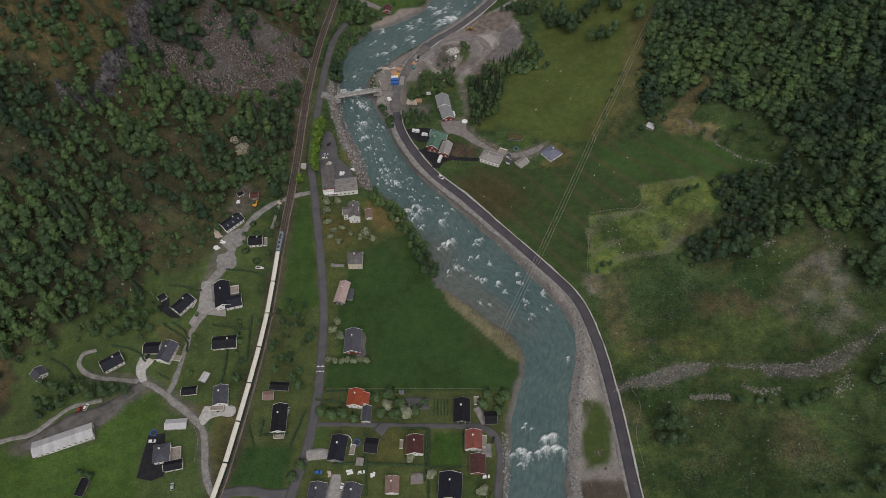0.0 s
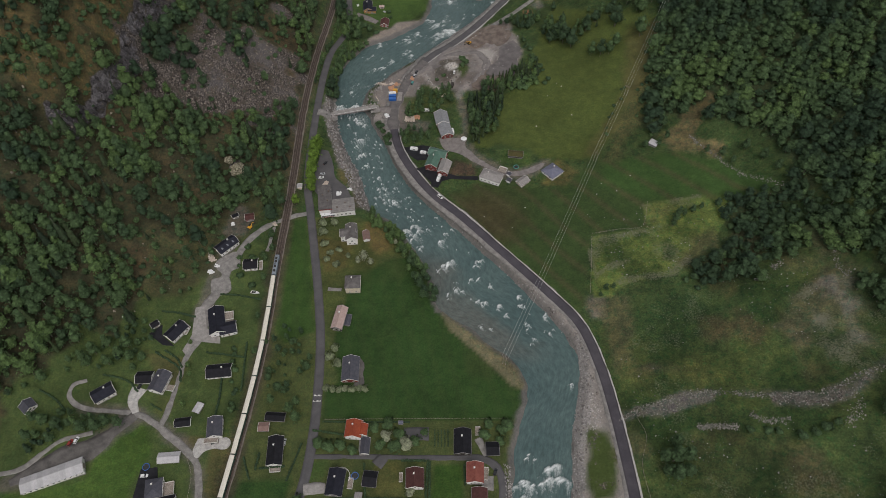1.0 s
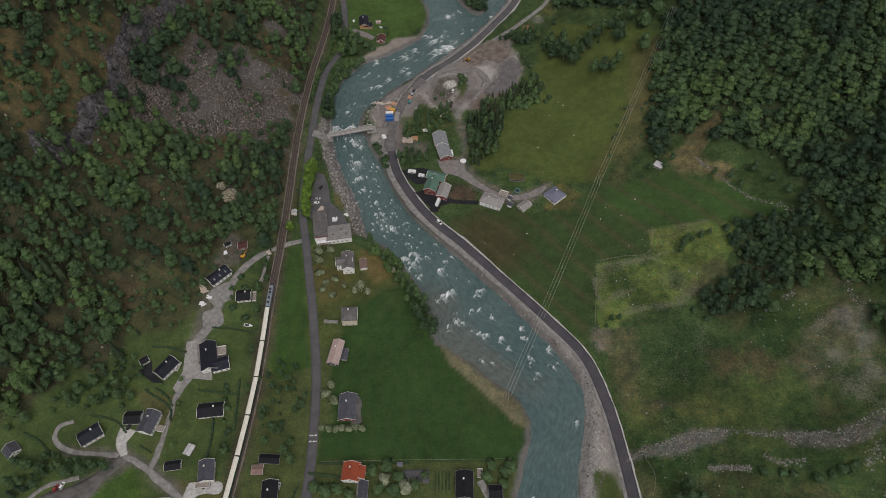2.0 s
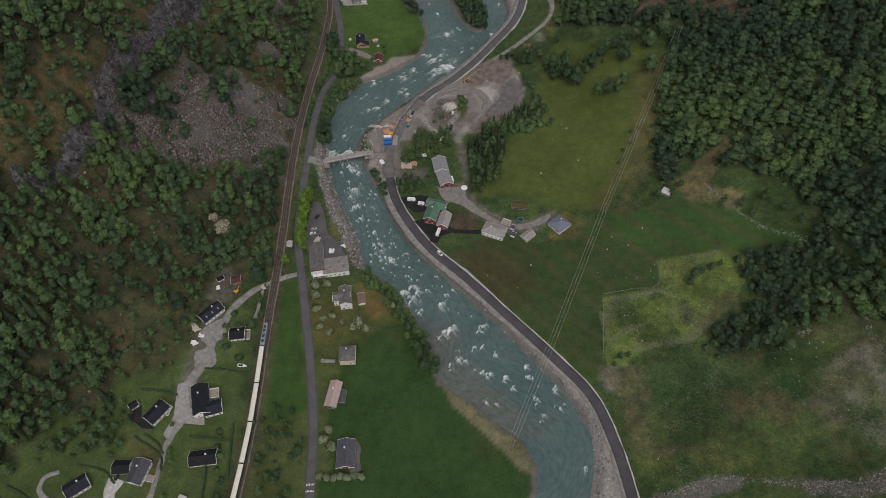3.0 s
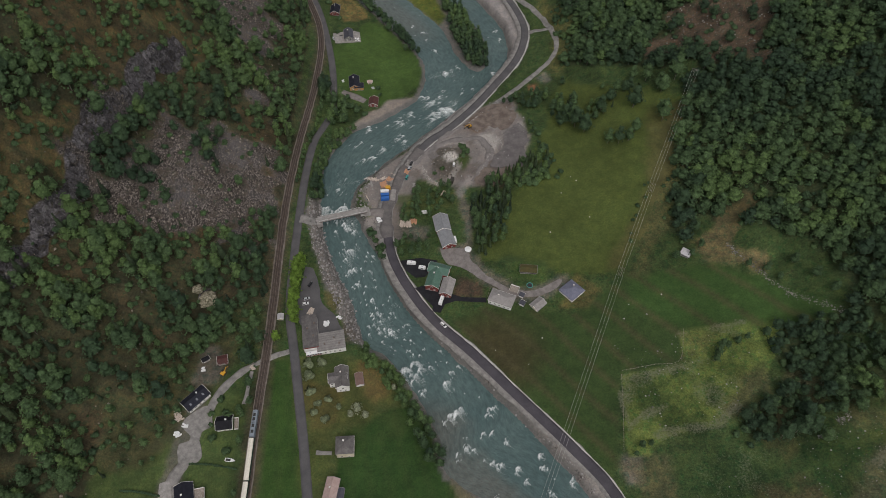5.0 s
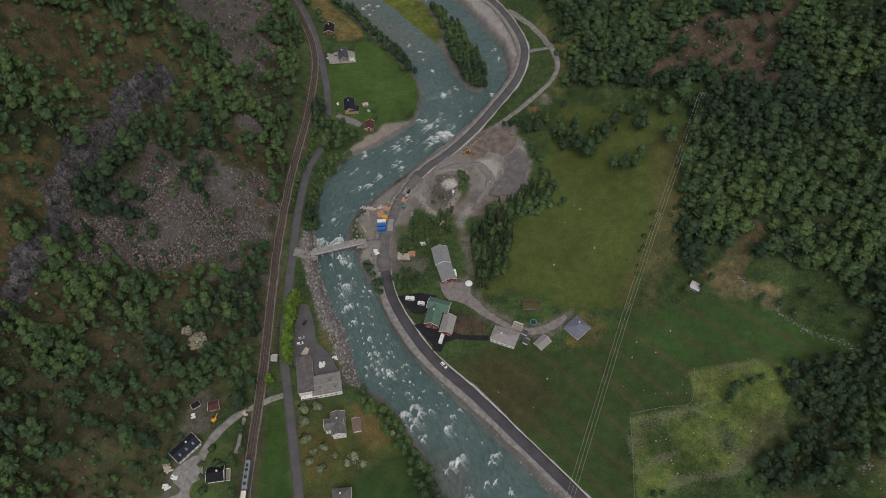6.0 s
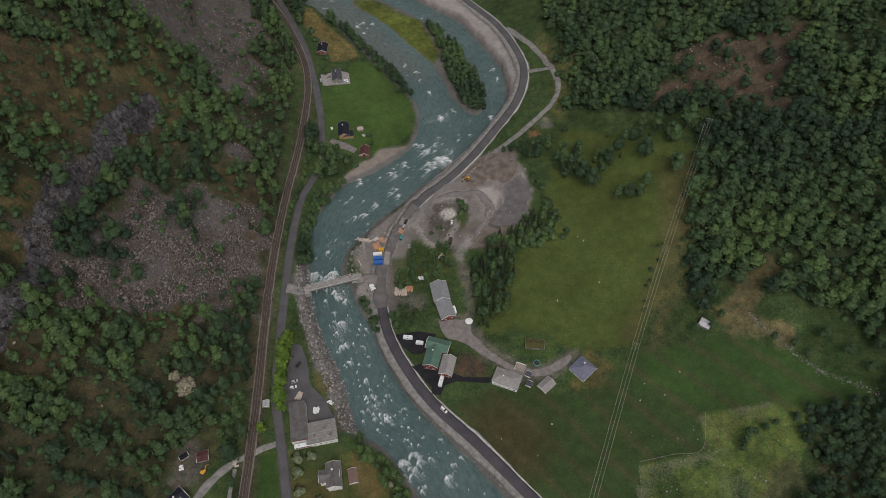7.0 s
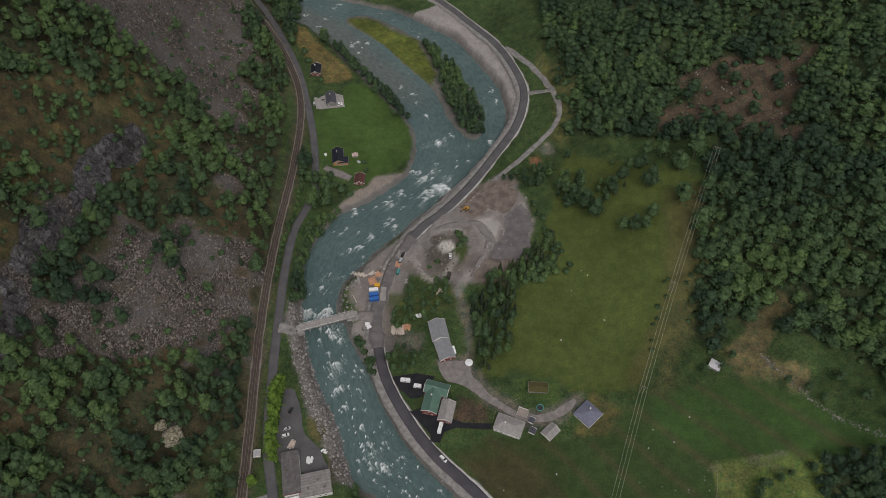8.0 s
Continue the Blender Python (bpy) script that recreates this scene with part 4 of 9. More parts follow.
# ---- river ----
RAPIDS_LOW = [(48, 143, 5.2), (61, 145, 6.0), (55, 141, 3.6), (50, 159, 2.6), (65, 142, 2.6), (32, 276, 2.6), (51, 268, 2.6), (53, 261, 2.6), (24, 264, 2.6), (28, 262, 2.6), (25, 244, 2.6), (38, 260, 2.6), (42, 252, 2.6), (55, 245, 2.6), (67, 250, 2.6), (69, 239, 2.6), (57, 235, 2.6), (4, 270, 2.6), (9, 273, 2.6), (79, 203, 2.6)]
RAPIDS_HIGH = [(-36, 351, 3.6), (-48, 365, 2.6), (-58, 390, 2.6), (-44, 355, 2.6), (-26, 325, 4.5), (-19, 321, 4), (-17, 310, 2.6), (2, 322, 2.6), (-2, 314, 2.6), (5, 295, 4), (1, 293, 3.5), (28, 298, 2.6), (23, 296, 2.6), (24, 281, 2.6), (-72, 456, 2.6), (-84, 450, 2.6), (-64, 435, 2.6), (-67, 419, 2.6), (-62, 403, 2.6), (-45, 367, 2.6)]
RAPIDS_TOP = [(-71, 459, 3.6), (-77, 456, 2.6), (-84, 459, 3.2), (-73, 447, 3.0), (-70, 440, 2.6), (10, 565, 5), (2, 560, 4.5), (-4, 573, 3.6), (-10, 580, 2.6), (-27, 527, 2.6), (-31, 530, 2.6), (-43, 518, 2.6), (-51, 510, 2.6), (-55, 541, 2.6), (-30, 550, 2.6), (-22, 560, 2.6), (58, 673, 2.6), (61, 660, 2.6), (51, 608, 2.6), (20, 619, 2.6), (9, 614, 2.6), (-20, 681, 2.6), (-10, 673, 2.6), (-1, 646, 2.6), (-58, 748, 2.6), (-65, 744, 2.6), (-57, 734, 2.6), (-50, 747, 2.6), (-78, 810, 2.6), (-84, 804, 2.6), (-108, 795, 2.6), (-98, 775, 2.6)]
RAPIDS = RAPIDS_LOW + RAPIDS_HIGH + RAPIDS_TOP


def river():
    west, east = curve_points(RIVER_WEST, 1.0), curve_points(RIVER_EAST, 1.0)
    n, k = 1330, 70
    run = np.concatenate([np.linspace(0, 0.27, 60, endpoint=False), np.linspace(0.27, 1, n - 60)])
    a = np.stack([np.interp(run, np.linspace(0, 1, len(west)), west[:, i]) for i in (0, 1)], 1)
    b = np.stack([np.interp(run, np.linspace(0, 1, len(east)), east[:, i]) for i in (0, 1)], 1)
    u = np.linspace(-0.10, 1.10, k)[None, :, None]
    p = a[:, None] * (1 - u) + b[:, None] * u
    x, y = p[..., 0], p[..., 1]
    mid = p[:, k // 2]
    way = np.gradient(mid, axis=0)
    way /= np.linalg.norm(way, axis=1)[:, None]
    foam = np.zeros(x.shape)
    lift = np.zeros(x.shape)
    rng = np.random.RandomState(3)
    crests = [(cx, cy, cs) for cx, cy, cs in RAPIDS]
    for i, v in zip(rng.randint(0, n - 60, 700), rng.uniform(0.12, 0.88, 700)):
        q = a[i] * (1 - v) + b[i] * v
        wild = smooth(q[1], 232, 262) * (0.26 + 0.7 * smooth(q[1], 300, 340) * (1 - smooth(q[1], 440, 460)) + 0.4 * smooth(q[1], 500, 530) * (1 - smooth(q[1], 585, 600)))
        if rng.uniform() < wild:
            crests.append((q[0], q[1], 0.5 + 1.2 * rng.uniform() ** 2))
    for fx, fy, size in crests:
        w = way[np.argmin(np.hypot(mid[:, 0] - fx, mid[:, 1] - fy))]
        for j in range(int(round(size * 1.25)) if size > 2.4 else 1):
            s = size * rng.uniform(0.62, 0.95) * (0.72 if 330 < fy < 455 else 1.0) if size > 2.4 else size * 1.15
            ox, oy = (fx, fy) if j == 0 else (fx + rng.normal(0, size * 0.75), fy + rng.normal(0, size * 0.75))
            box_in = (np.abs(x - ox) < 9 * s) & (np.abs(y - oy) < 9 * s)
            dx, dy = x[box_in] - ox, y[box_in] - oy
            along, side = -(dx * w[0] + dy * w[1]), dx * -w[1] + dy * w[0]
            skew = rng.normal(0, 0.25)
            arch = along - 0.55 * side ** 2 / s - skew * side
            front = np.exp(-(arch / (0.26 * s)) ** 2) * np.exp(-(side / (1.05 * s)) ** 4) * (0.6 + 0.4 * np.sin(side * 2.3 / s + 5 * skew))
            comb = 0.55 + 0.45 * np.sin(side * rng.uniform(3.2, 4.6) / s + rng.uniform(0, 6))
            tail = np.where(arch > 0, np.exp(-arch / (2.1 * s)), 0) * np.exp(-(side / (0.9 * s)) ** 2) * comb * 0.72
            f = np.maximum(front, tail) * rng.uniform(0.8, 1.0)
            foam[box_in] = np.maximum(foam[box_in], f)
            lift[box_in] = np.maximum(lift[box_in], front * 0.22 * s)
    rough = smooth(y, 290, 420) * (1 - smooth(y, 590, 640)) * 0.10 + smooth(y, 225, 270) * 0.03
    foam = foam + rough + 0.16 * smooth(fractal(x, y, 13.0, 4), 0.05, 0.45) * smooth(y, 225, 300)
    left = np.hypot(x - a[:, None, 0], y - a[:, None, 1])
    shoal = (1 - smooth(left + 16 * fractal(x, y, 18.0, 4), 6, 26)) * smooth(y, 212, 232) * (1 - smooth(y, 285, 312))
    shoal = np.maximum(shoal, 0.8 * smooth(y, 640, 690) * (1 - smooth(np.hypot(x - a[:, None, 0], y - a[:, None, 1]), 20, 40)))
    z = water_level(y) + lift + fractal(x, y, 3.5, 3) * (0.12 + 0.35 * np.clip(foam, 0, 1))
    idx = np.arange(n * k).reshape(n, k)
    quads = np.stack([idx[:-1, :-1], idx[:-1, 1:], idx[1:, 1:], idx[1:, :-1]], -1).reshape(-1, 4)
    me = mesh_from("river", np.stack([x, y, z], -1).reshape(-1, 3), quads, 4)
    fa = me.attributes.new("foam", "FLOAT", "POINT")
    fa.data.foreach_set("value", foam.astype(np.float32).ravel())
    sa = me.attributes.new("shoal", "FLOAT", "POINT")
    sa.data.foreach_set("value", shoal.astype(np.float32).ravel())
    uv = me.uv_layers.new(name="UVMap")
    width = np.linalg.norm(b - a, axis=1)[:, None] * np.linspace(-0.1, 1.1, k)[None]
    dist = np.concatenate([[0], np.cumsum(np.linalg.norm(np.diff(mid, axis=0), axis=1))])[:, None] + 0 * width
    flat = np.stack([width, dist], -1).reshape(-1, 2)
    uv.data.foreach_set("uv", flat[quads.ravel()].astype(np.float32).ravel())
    ob = mesh_part("river", me, M_WATER, smooth=True)
    tagged(ob, "teal glacial river with white rapids over boulders", "river", kind="structure")


river()


# ---- roads, lanes and railway ----
def strip(name, line, left, right, material, lift, label="", category="", parent=None, kind="structure", bed=None, ragged=0.0):
    """A band laid along a line of (x, y, z): left and right are offsets from it, or lists of them."""
    line = np.asarray(line, float)
    n = len(line)
    t = np.gradient(line[:, :2], axis=0)
    t /= np.linalg.norm(t, axis=1)[:, None]
    side = np.stack([t[:, 1], -t[:, 0]], 1)
    if ragged:
        wear = ragged * 2 * np.stack([fractal(line[:, 0] + k, line[:, 1], 7.0, 3) for k in (0.0, 70.0)])
    l = np.interp(np.linspace(0, 1, n), np.linspace(0, 1, len(left)), left) if isinstance(left, (list, tuple)) else np.full(n, float(left))
    r = np.interp(np.linspace(0, 1, n), np.linspace(0, 1, len(right)), right) if isinstance(right, (list, tuple)) else np.full(n, float(right))
    if ragged:
        l, r = l + wear[0], r + wear[1]
    k = 5
    u = np.linspace(0, 1, k)[None]
    off = l[:, None] * (1 - u) + r[:, None] * u
    x, y = line[:, 0, None] + side[:, 0, None] * off, line[:, 1, None] + side[:, 1, None] * off
    z = (line[:, 2, None] + 0 * x if bed else sample(ZZ, x, y)) + lift
    if bed:
        z = np.maximum(z, sample(ZZ, x, y) + lift)
    top = np.stack([x, y, z], -1)
    low = top[:, [0, -1]] - np.array([0, 0, 0.5])
    allv = np.concatenate([low[:, :1], top, low[:, 1:]], 1)
    k += 2
    idx = np.arange(n * k).reshape(n, k)
    quads = np.stack([idx[:-1, 1:], idx[:-1, :-1], idx[1:, :-1], idx[1:, 1:]], -1).reshape(-1, 4)[:, ::-1]
    me = mesh_from(name, allv.reshape(-1, 3), quads, 4)
    ob = mesh_part(name, me, material, parent)
    if not parent:
        tagged(ob, label, category, kind=kind)
    return ob


LANES = 0


def lane(name, points, width, material, label, category="lane"):
    """A lane, drive or yard: width in metres, or a list of widths along it."""
    global LANES
    LANES += 1
    p = curve_points(points, 1.5)
    ws = width if isinstance(width, (list, tuple)) else [width, width]
    return strip(name, np.column_stack([p, p[:, :1] * 0]), [-w / 2 for w in ws], [w / 2 for w in ws], material, 0.10 + 0.012 * LANES, label, category, ragged=0.45)


def yard(name, outline, material, label, category="yard", worn=0.0):
    """A paved or bare plot with a drawn outline, laid on the ground; a worn one has a rounded, ragged edge."""
    global LANES
    LANES += 1
    if worn:
        o = curve_points(list(outline) + [outline[0]], 1.6)[:-1]
        outline = np.column_stack([o[:, 0] + worn * 2 * fractal(o[:, 0], o[:, 1], 6.0, 3), o[:, 1] + worn * 2 * fractal(o[:, 0] + 90, o[:, 1], 6.0, 3)])
    bm = bmesh.new()
    bm.faces.new([bm.verts.new((x, y, 0)) for x, y in outline])
    bmesh.ops.triangulate(bm, faces=bm.faces[:])
    bmesh.ops.subdivide_edges(bm, edges=bm.edges[:], cuts=1 if worn else 5, use_grid_fill=True)
    bm.normal_update()
    bm.faces.ensure_lookup_table()
    if bm.faces[0].normal.z < 0:
        bmesh.ops.reverse_faces(bm, faces=bm.faces[:])
    for v in bm.verts:
        v.co.z = height(v.co.x, v.co.y) + 0.12 + 0.012 * LANES
    skirt = bmesh.ops.extrude_edge_only(bm, edges=[e for e in bm.edges if e.is_boundary])
    for v in skirt["geom"]:
        if isinstance(v, bmesh.types.BMVert):
            v.co.z -= 0.6
    return tagged(part(name, bm, material), label, category, kind="structure")


strip("road", LINE_WEST, -2.9, 2.9, M_ASPHALT, 0.08, "grey asphalt country road between railway and river", "road", bed=True)
strip("road_shoulder", LINE_EAST, [-5.2] * 5 + [-7.4] * 5, [4.0] * 5 + [4.6] * 5, M_GRAVEL, 0.05, "gravel shoulders of the new riverside road", "road", bed=True, ragged=0.7)
lower = LINE_EAST[:int(np.argmax(LINE_EAST[:, 1] > 428))]
upper = LINE_EAST[LINE_EAST[:, 1] > 512]
between = LINE_EAST[(LINE_EAST[:, 1] > 425) & (LINE_EAST[:, 1] < 516)]
strip("road", lower, -3.2, 3.2, M_NEWASPHALT, 0.12, "new dark asphalt road along the river bank", "road", bed=True)
strip("road", upper, -3.2, 3.2, M_ASPHALT, 0.12, "new grey asphalt road round the river bend", "road", bed=True)
strip("dirt_road", between, -4.6, 4.2, M_SITE, 0.10, "unpaved grey-brown road through the building site", "road", bed=True, ragged=1.0)
strip("road_verge", lower, 3.3, [4.2, 4.6, 4.4, 5.2, 4.4, 4.0, 4.3, 3.9], M_PALE, 0.13, "pale crushed-stone edge of the new road", "road", bed=True, ragged=0.3)
strip("road_verge", upper, 3.3, [4.5, 4.0, 4.3, 3.9, 4.2, 3.9], M_PALE, 0.13, "pale crushed-stone edge of the upper road", "road", bed=True, ragged=0.3)
strip("railway_bed", LINE_RAIL, -2.4, 2.6, M_BALLAST, 0.25, "brown ballast bed of the single-track railway", "railway", bed=True)

strip("ballast_edge", LINE_RAIL, 2.3, 3.1, M_SHOULDER, 0.27, "pale gravel path beside the track", "railway", bed=True, ragged=0.25)
strip("ballast_edge", LINE_RAIL, -2.9, -2.2, M_SHOULDER, 0.27, "pale gravel edge of the track bed", "railway", bed=True, ragged=0.25)

lane("village_lane", [(-124, 114), (-130, 122), (-135, 134), (-138, 148), (-142, 156), (-149, 163), (-160, 171), (-172, 179), (-182, 184), (-198, 185), (-212, 186), (-220, 190), (-222.5, 195), (-221, 200), (-215, 203)], [4, 3.8, 4.2, 4.4, 4.4, 3.6, 2.6, 2.4, 2.4], M_GRAVEL, "grey gravel village lane between the gardens")
lane("village_lane", [(-166, 177), (-164, 187), (-163, 198), (-162, 214), (-160, 224), (-155, 238), (-156, 257), (-150, 270), (-148, 279), (-146, 288), (-141, 301), (-136, 312), (-129, 320), (-120, 327), (-112, 331), (-104, 334.5), (-97, 337.5)], [3.2, 3.0, 3.2, 4.5, 7, 5, 5.5, 4.2, 3.4, 3.2], M_GRAVEL, "grey gravel lane climbing past the upper houses")
lane("barn_yard", [(-183, 183), (-193, 172), (-203, 162), (-214, 158), (-228, 150), (-240, 142)], [6, 6, 13, 14, 9, 4], M_YARD, "grey gravel yard beside the long barn")
lane("farm_track", [(-262, 140), (-250, 146), (-236, 151), (-221, 166), (-204, 172)], 2.6, M_GRAVEL, "two-rut gravel farm track")
lane("side_street", [(-77, 157.5), (-61, 157.5), (-35, 157), (-8, 156.5), (8, 156.3), (22, 156), (30, 151), (33, 141), (31, 120), (28, 95)], [3, 2.8, 2.8, 2.8, 3.5, 5, 5, 5], M_ASPHALT, "narrow worn street among the gardens")
lane("side_street", [(-84, 118), (-96, 117), (-110, 119), (-126, 117)], [6, 5, 6, 5], M_ASPHALT, "short asphalt street to the level crossing")
lane("gravel_track", [(45, 553), (50, 560), (79, 586), (103, 613), (106, 636), (99, 667), (89, 692)], 4.2, M_GRAVEL, "gravel farm track branching from the road")
lane("gravel_track", [(89, 691), (81, 706), (73, 718)], [4.2, 4.2, 5], M_GRAVEL, "gravel farm track joining the new road")
lane("gravel_track", [(104, 648), (94, 651), (85, 655)], 4.0, M_GRAVEL, "short gravel link between track and road")


def railway():
    p = LINE_RAIL
    t = np.gradient(p[:, :2], axis=0)
    t /= np.linalg.norm(t, axis=1)[:, None]
    track = thing("railway_track", pose(0, 0, 0), "single railway track with steel rails on timber sleepers", "railway track")
    for s in (-0.75, 0.75):
        q = np.column_stack([p[:, 0] + t[:, 1] * s, p[:, 1] - t[:, 0] * s, p[:, 2]])
        strip("rail", q, -0.08, 0.08, M_STEEL, 0.52, parent=track, bed=True)
    bm = bmesh.new()
    q = curve_points([tuple(r) for r in p], 0.8)
    d = np.gradient(q[:, :2], axis=0)
    for r, e in zip(q, d):
        m = pose(r[0], r[1], r[2] + 0.25, 0, 0, math.degrees(math.atan2(e[1], e[0])))
        box(bm, -0.13, 0.13, -1.25, 1.25, -0.05, 0.16, m)
    ob = part("sleeper_bed", bm, M_SLEEPER, track)
    ob["kind"] = "stuff"


railway()


# ---- trees ----
def leaf_quads(rng, centres, normals, size):
    """Small tilted quads, facing roughly outwards."""
    n = len(centres)
    nrm = normals + rng.normal(0, 0.55, (n, 3))
    nrm /= np.linalg.norm(nrm, axis=1)[:, None]
    a = np.cross(nrm, rng.normal(0, 1, (n, 3)))
    a /= np.linalg.norm(a, axis=1)[:, None]
    b = np.cross(nrm, a)
    s = size * rng.uniform(0.6, 1.25, (n, 1))
    return np.stack([centres - a * s, centres - b * s * 0.8, centres + a * s, centres + b * s * 0.8], 1)


def trunk_quads(rng, top, r, limbs):
    """A tapered four-sided trunk with some limbs."""
    out = []

    def piece(a, b, r0, r1):
        a, b = np.array(a, float), np.array(b, float)
        d = (b - a) / np.linalg.norm(b - a)
        u = np.cross(d, (0.3, 0.9, 0.1))
        u /= np.linalg.norm(u)
        v = np.cross(d, u)
        ring0 = [a + r0 * (u * c + v * s) for c, s in ((1, 0), (0, 1), (-1, 0), (0, -1))]
        ring1 = [b + r1 * (u * c + v * s) for c, s in ((1, 0), (0, 1), (-1, 0), (0, -1))]
        for i in range(4):
            out.append([ring0[i], ring0[(i + 1) % 4], ring1[(i + 1) % 4], ring1[i]])

    lean = rng.normal(0, 0.03, 2) * top
    piece((0, 0, -0.5), (*lean * 0.5, top * 0.5), r, r * 0.7)
    piece((*lean * 0.5, top * 0.5), (*lean, top), r * 0.7, r * 0.25)
    for k in range(limbs):
        t, ang = rng.uniform(0.35, 0.75), rng.uniform(0, math.tau)
        s = top * rng.uniform(0.22, 0.34)
        z = top * t
        piece((*lean * t, z), (lean[0] * t + s * math.cos(ang), lean[1] * t + s * math.sin(ang), z + s * 0.8), r * 0.4, r * 0.12)
    return np.array(out)


def lump_quads(rng, centre, radius, squash=1.0):
    """A closed, uneven lump of foliage in 24 facets."""
    grid = np.linspace(-1, 1, 3)
    pts = {}

    def corner(v):
        key = tuple(np.round(v, 3))
        if key not in pts:
            d = np.array(v) / np.linalg.norm(v)
            pts[key] = np.array(centre) + d * radius * rng.uniform(0.72, 1.22) * np.array([1, 1, squash])
        return pts[key]

    out = []
    for ax in range(3):
        for s in (-1, 1):
            for i in range(2):
                for j in range(2):
                    q = []
                    for u, v in ((i, j), (i + 1, j), (i + 1, j + 1), (i, j + 1)):
                        c = [0, 0, 0]
                        c[ax], c[(ax + 1) % 3], c[(ax + 2) % 3] = s, grid[u], grid[v]
                        q.append(corner(c))
                    out.append(q if s > 0 else q[::-1])
    return np.array(out)


def swell(quads, centre, middle, up=0.3):
    """Rounded shading directions for foliage: outwards from its lobe and from the tree's middle."""
    def away(c):
        d = quads - np.array(c, float)
        return d / np.maximum(np.linalg.norm(d, axis=-1, keepdims=True), 1e-6)

    n = 0.62 * away(centre) + 0.38 * away(middle) + np.array([0, 0, up])
    return n / np.linalg.norm(n, axis=-1, keepdims=True)


def facing(quads):
    """The flat directions of plain quads."""
    n = np.cross(quads[:, 1] - quads[:, 0], quads[:, 2] - quads[:, 0])
    n /= np.maximum(np.linalg.norm(n, axis=1, keepdims=True), 1e-9)
    return np.repeat(n[:, None], 4, 1)


def turned_out(quads, soft):
    """Winds every quad so that its face looks the way it is shaded."""
    back = (facing(quads)[:, 0] * soft.mean(axis=1)).sum(axis=1) < 0
    quads, soft = quads.copy(), soft.copy()
    quads[back], soft[back] = quads[back][:, ::-1], soft[back][:, ::-1]
    return quads, soft


def round_off(me, normals):
    n = me.attributes.new("custom_normal", "FLOAT_VECTOR", "POINT")
    n.data.foreach_set("vector", np.ascontiguousarray(normals, np.float32).ravel())


def broadleaf(seed, leaves=124, tall=10.0, wide=2.9, size=0.5):
    """Three closed inner lumps, wrapped in many small leaf clumps on seven uneven lobes."""
    rng = np.random.RandomState(seed)
    lobes = [(np.zeros(2), tall * 0.46, wide * 0.74), (rng.normal(0, 0.25, 2), tall * 0.76, wide * 0.5)]
    a0 = rng.uniform(0, math.tau)
    for k in range(5):
        a = a0 + k * math.tau / 5 + rng.normal(0, 0.35)
        r = wide * rng.uniform(0.42, 0.68)
        lobes.append((np.array([math.cos(a), math.sin(a)]) * r, tall * rng.uniform(0.26, 0.62), wide * rng.uniform(0.36, 0.58)))
    middle = (0, 0, tall * 0.4)
    inner = [((c[0], c[1], z), lump_quads(rng, (c[0], c[1], z), r * 0.82, rng.uniform(1.0, 1.3))) for c, z, r in ((lobes[0][0], tall * 0.42, wide * 0.84), lobes[1])]
    cs, ns, hub = [], [], []
    for k in range(leaves):
        c, z, r = lobes[k % len(lobes)]
        d = rng.normal(0, 1, 3)
        d[2] = abs(d[2]) * 1.2 - 0.3
        d /= np.linalg.norm(d)
        cs.append(np.array([c[0], c[1], z]) + d * r * rng.uniform(0.8, 1.25) * np.array([1, 1, 1.1]))
        ns.append(d + np.array([0, 0, 0.5]))
        hub.append((c[0], c[1], z))
    leaf = leaf_quads(rng, np.array(cs), np.array(ns), size)
    flat = facing(leaf) * np.sign(facing(leaf)[..., 2:] + 1e-6)
    fleck = 0.68 * swell(leaf, np.array(hub)[:, None], middle) + 0.42 * flat
    soft = [swell(q, c, middle) for c, q in inner] + [fleck / np.linalg.norm(fleck, axis=-1, keepdims=True)]
    return trunk_quads(rng, tall * 0.78, 0.16, 1), *turned_out(np.concatenate([q for _, q in inner] + [leaf]), np.concatenate(soft))


def conifer(seed, leaves=90, tall=12.0, wide=2.2):
    rng = np.random.RandomState(seed)
    t = rng.uniform(0, 1, leaves) ** 0.75
    z = tall * (0.10 + 0.9 * (1 - t))
    r = wide * t * rng.uniform(0.55, 1.05, leaves) * (0.85 + 0.15 * np.sin(z * 5.0))
    a = rng.uniform(0, math.tau, leaves)
    c = np.stack([r * np.cos(a), r * np.sin(a), z], 1)
    n = np.stack([np.cos(a), np.sin(a), np.full(leaves, 0.9)], 1)
    core = np.concatenate([lump_quads(rng, (0, 0, tall * f), wide * g, 1.8) for f, g in ((0.22, 0.72), (0.42, 0.54), (0.62, 0.38), (0.8, 0.22))])
    crown = np.concatenate([core, leaf_quads(rng, c, n, 0.5)])
    axis_at = crown * np.array([0, 0, 1.0]) - np.array([0, 0, 0.4])
    return trunk_quads(rng, tall * 0.95, 0.2, 0), *turned_out(crown, swell(crown, axis_at, axis_at, 0.2))


def bush(seed, leaves=40, tall=3.2, wide=2.0):
    rng = np.random.RandomState(seed)
    d = rng.normal(0, 1, (leaves, 3))
    d[:, 2] = np.abs(d[:, 2])
    d /= np.linalg.norm(d, axis=1)[:, None]
    c = d * np.array([wide, wide, tall * 0.6]) * rng.uniform(0.55, 1.1, (leaves, 1)) + np.array([0, 0, tall * 0.3])
    core = np.concatenate([lump_quads(rng, (dx, dy, tall * 0.4), wide * 0.62, 0.85) for dx, dy in ((0, 0), (0.8, 0.4), (-0.7, 0.5))])
    crown = np.concatenate([core, leaf_quads(rng, c, d, 0.4)])
    return trunk_quads(rng, tall * 0.5, 0.08, 3), *turned_out(crown, swell(crown, (0, 0, tall * 0.3), (0, 0, 0), 0.2))


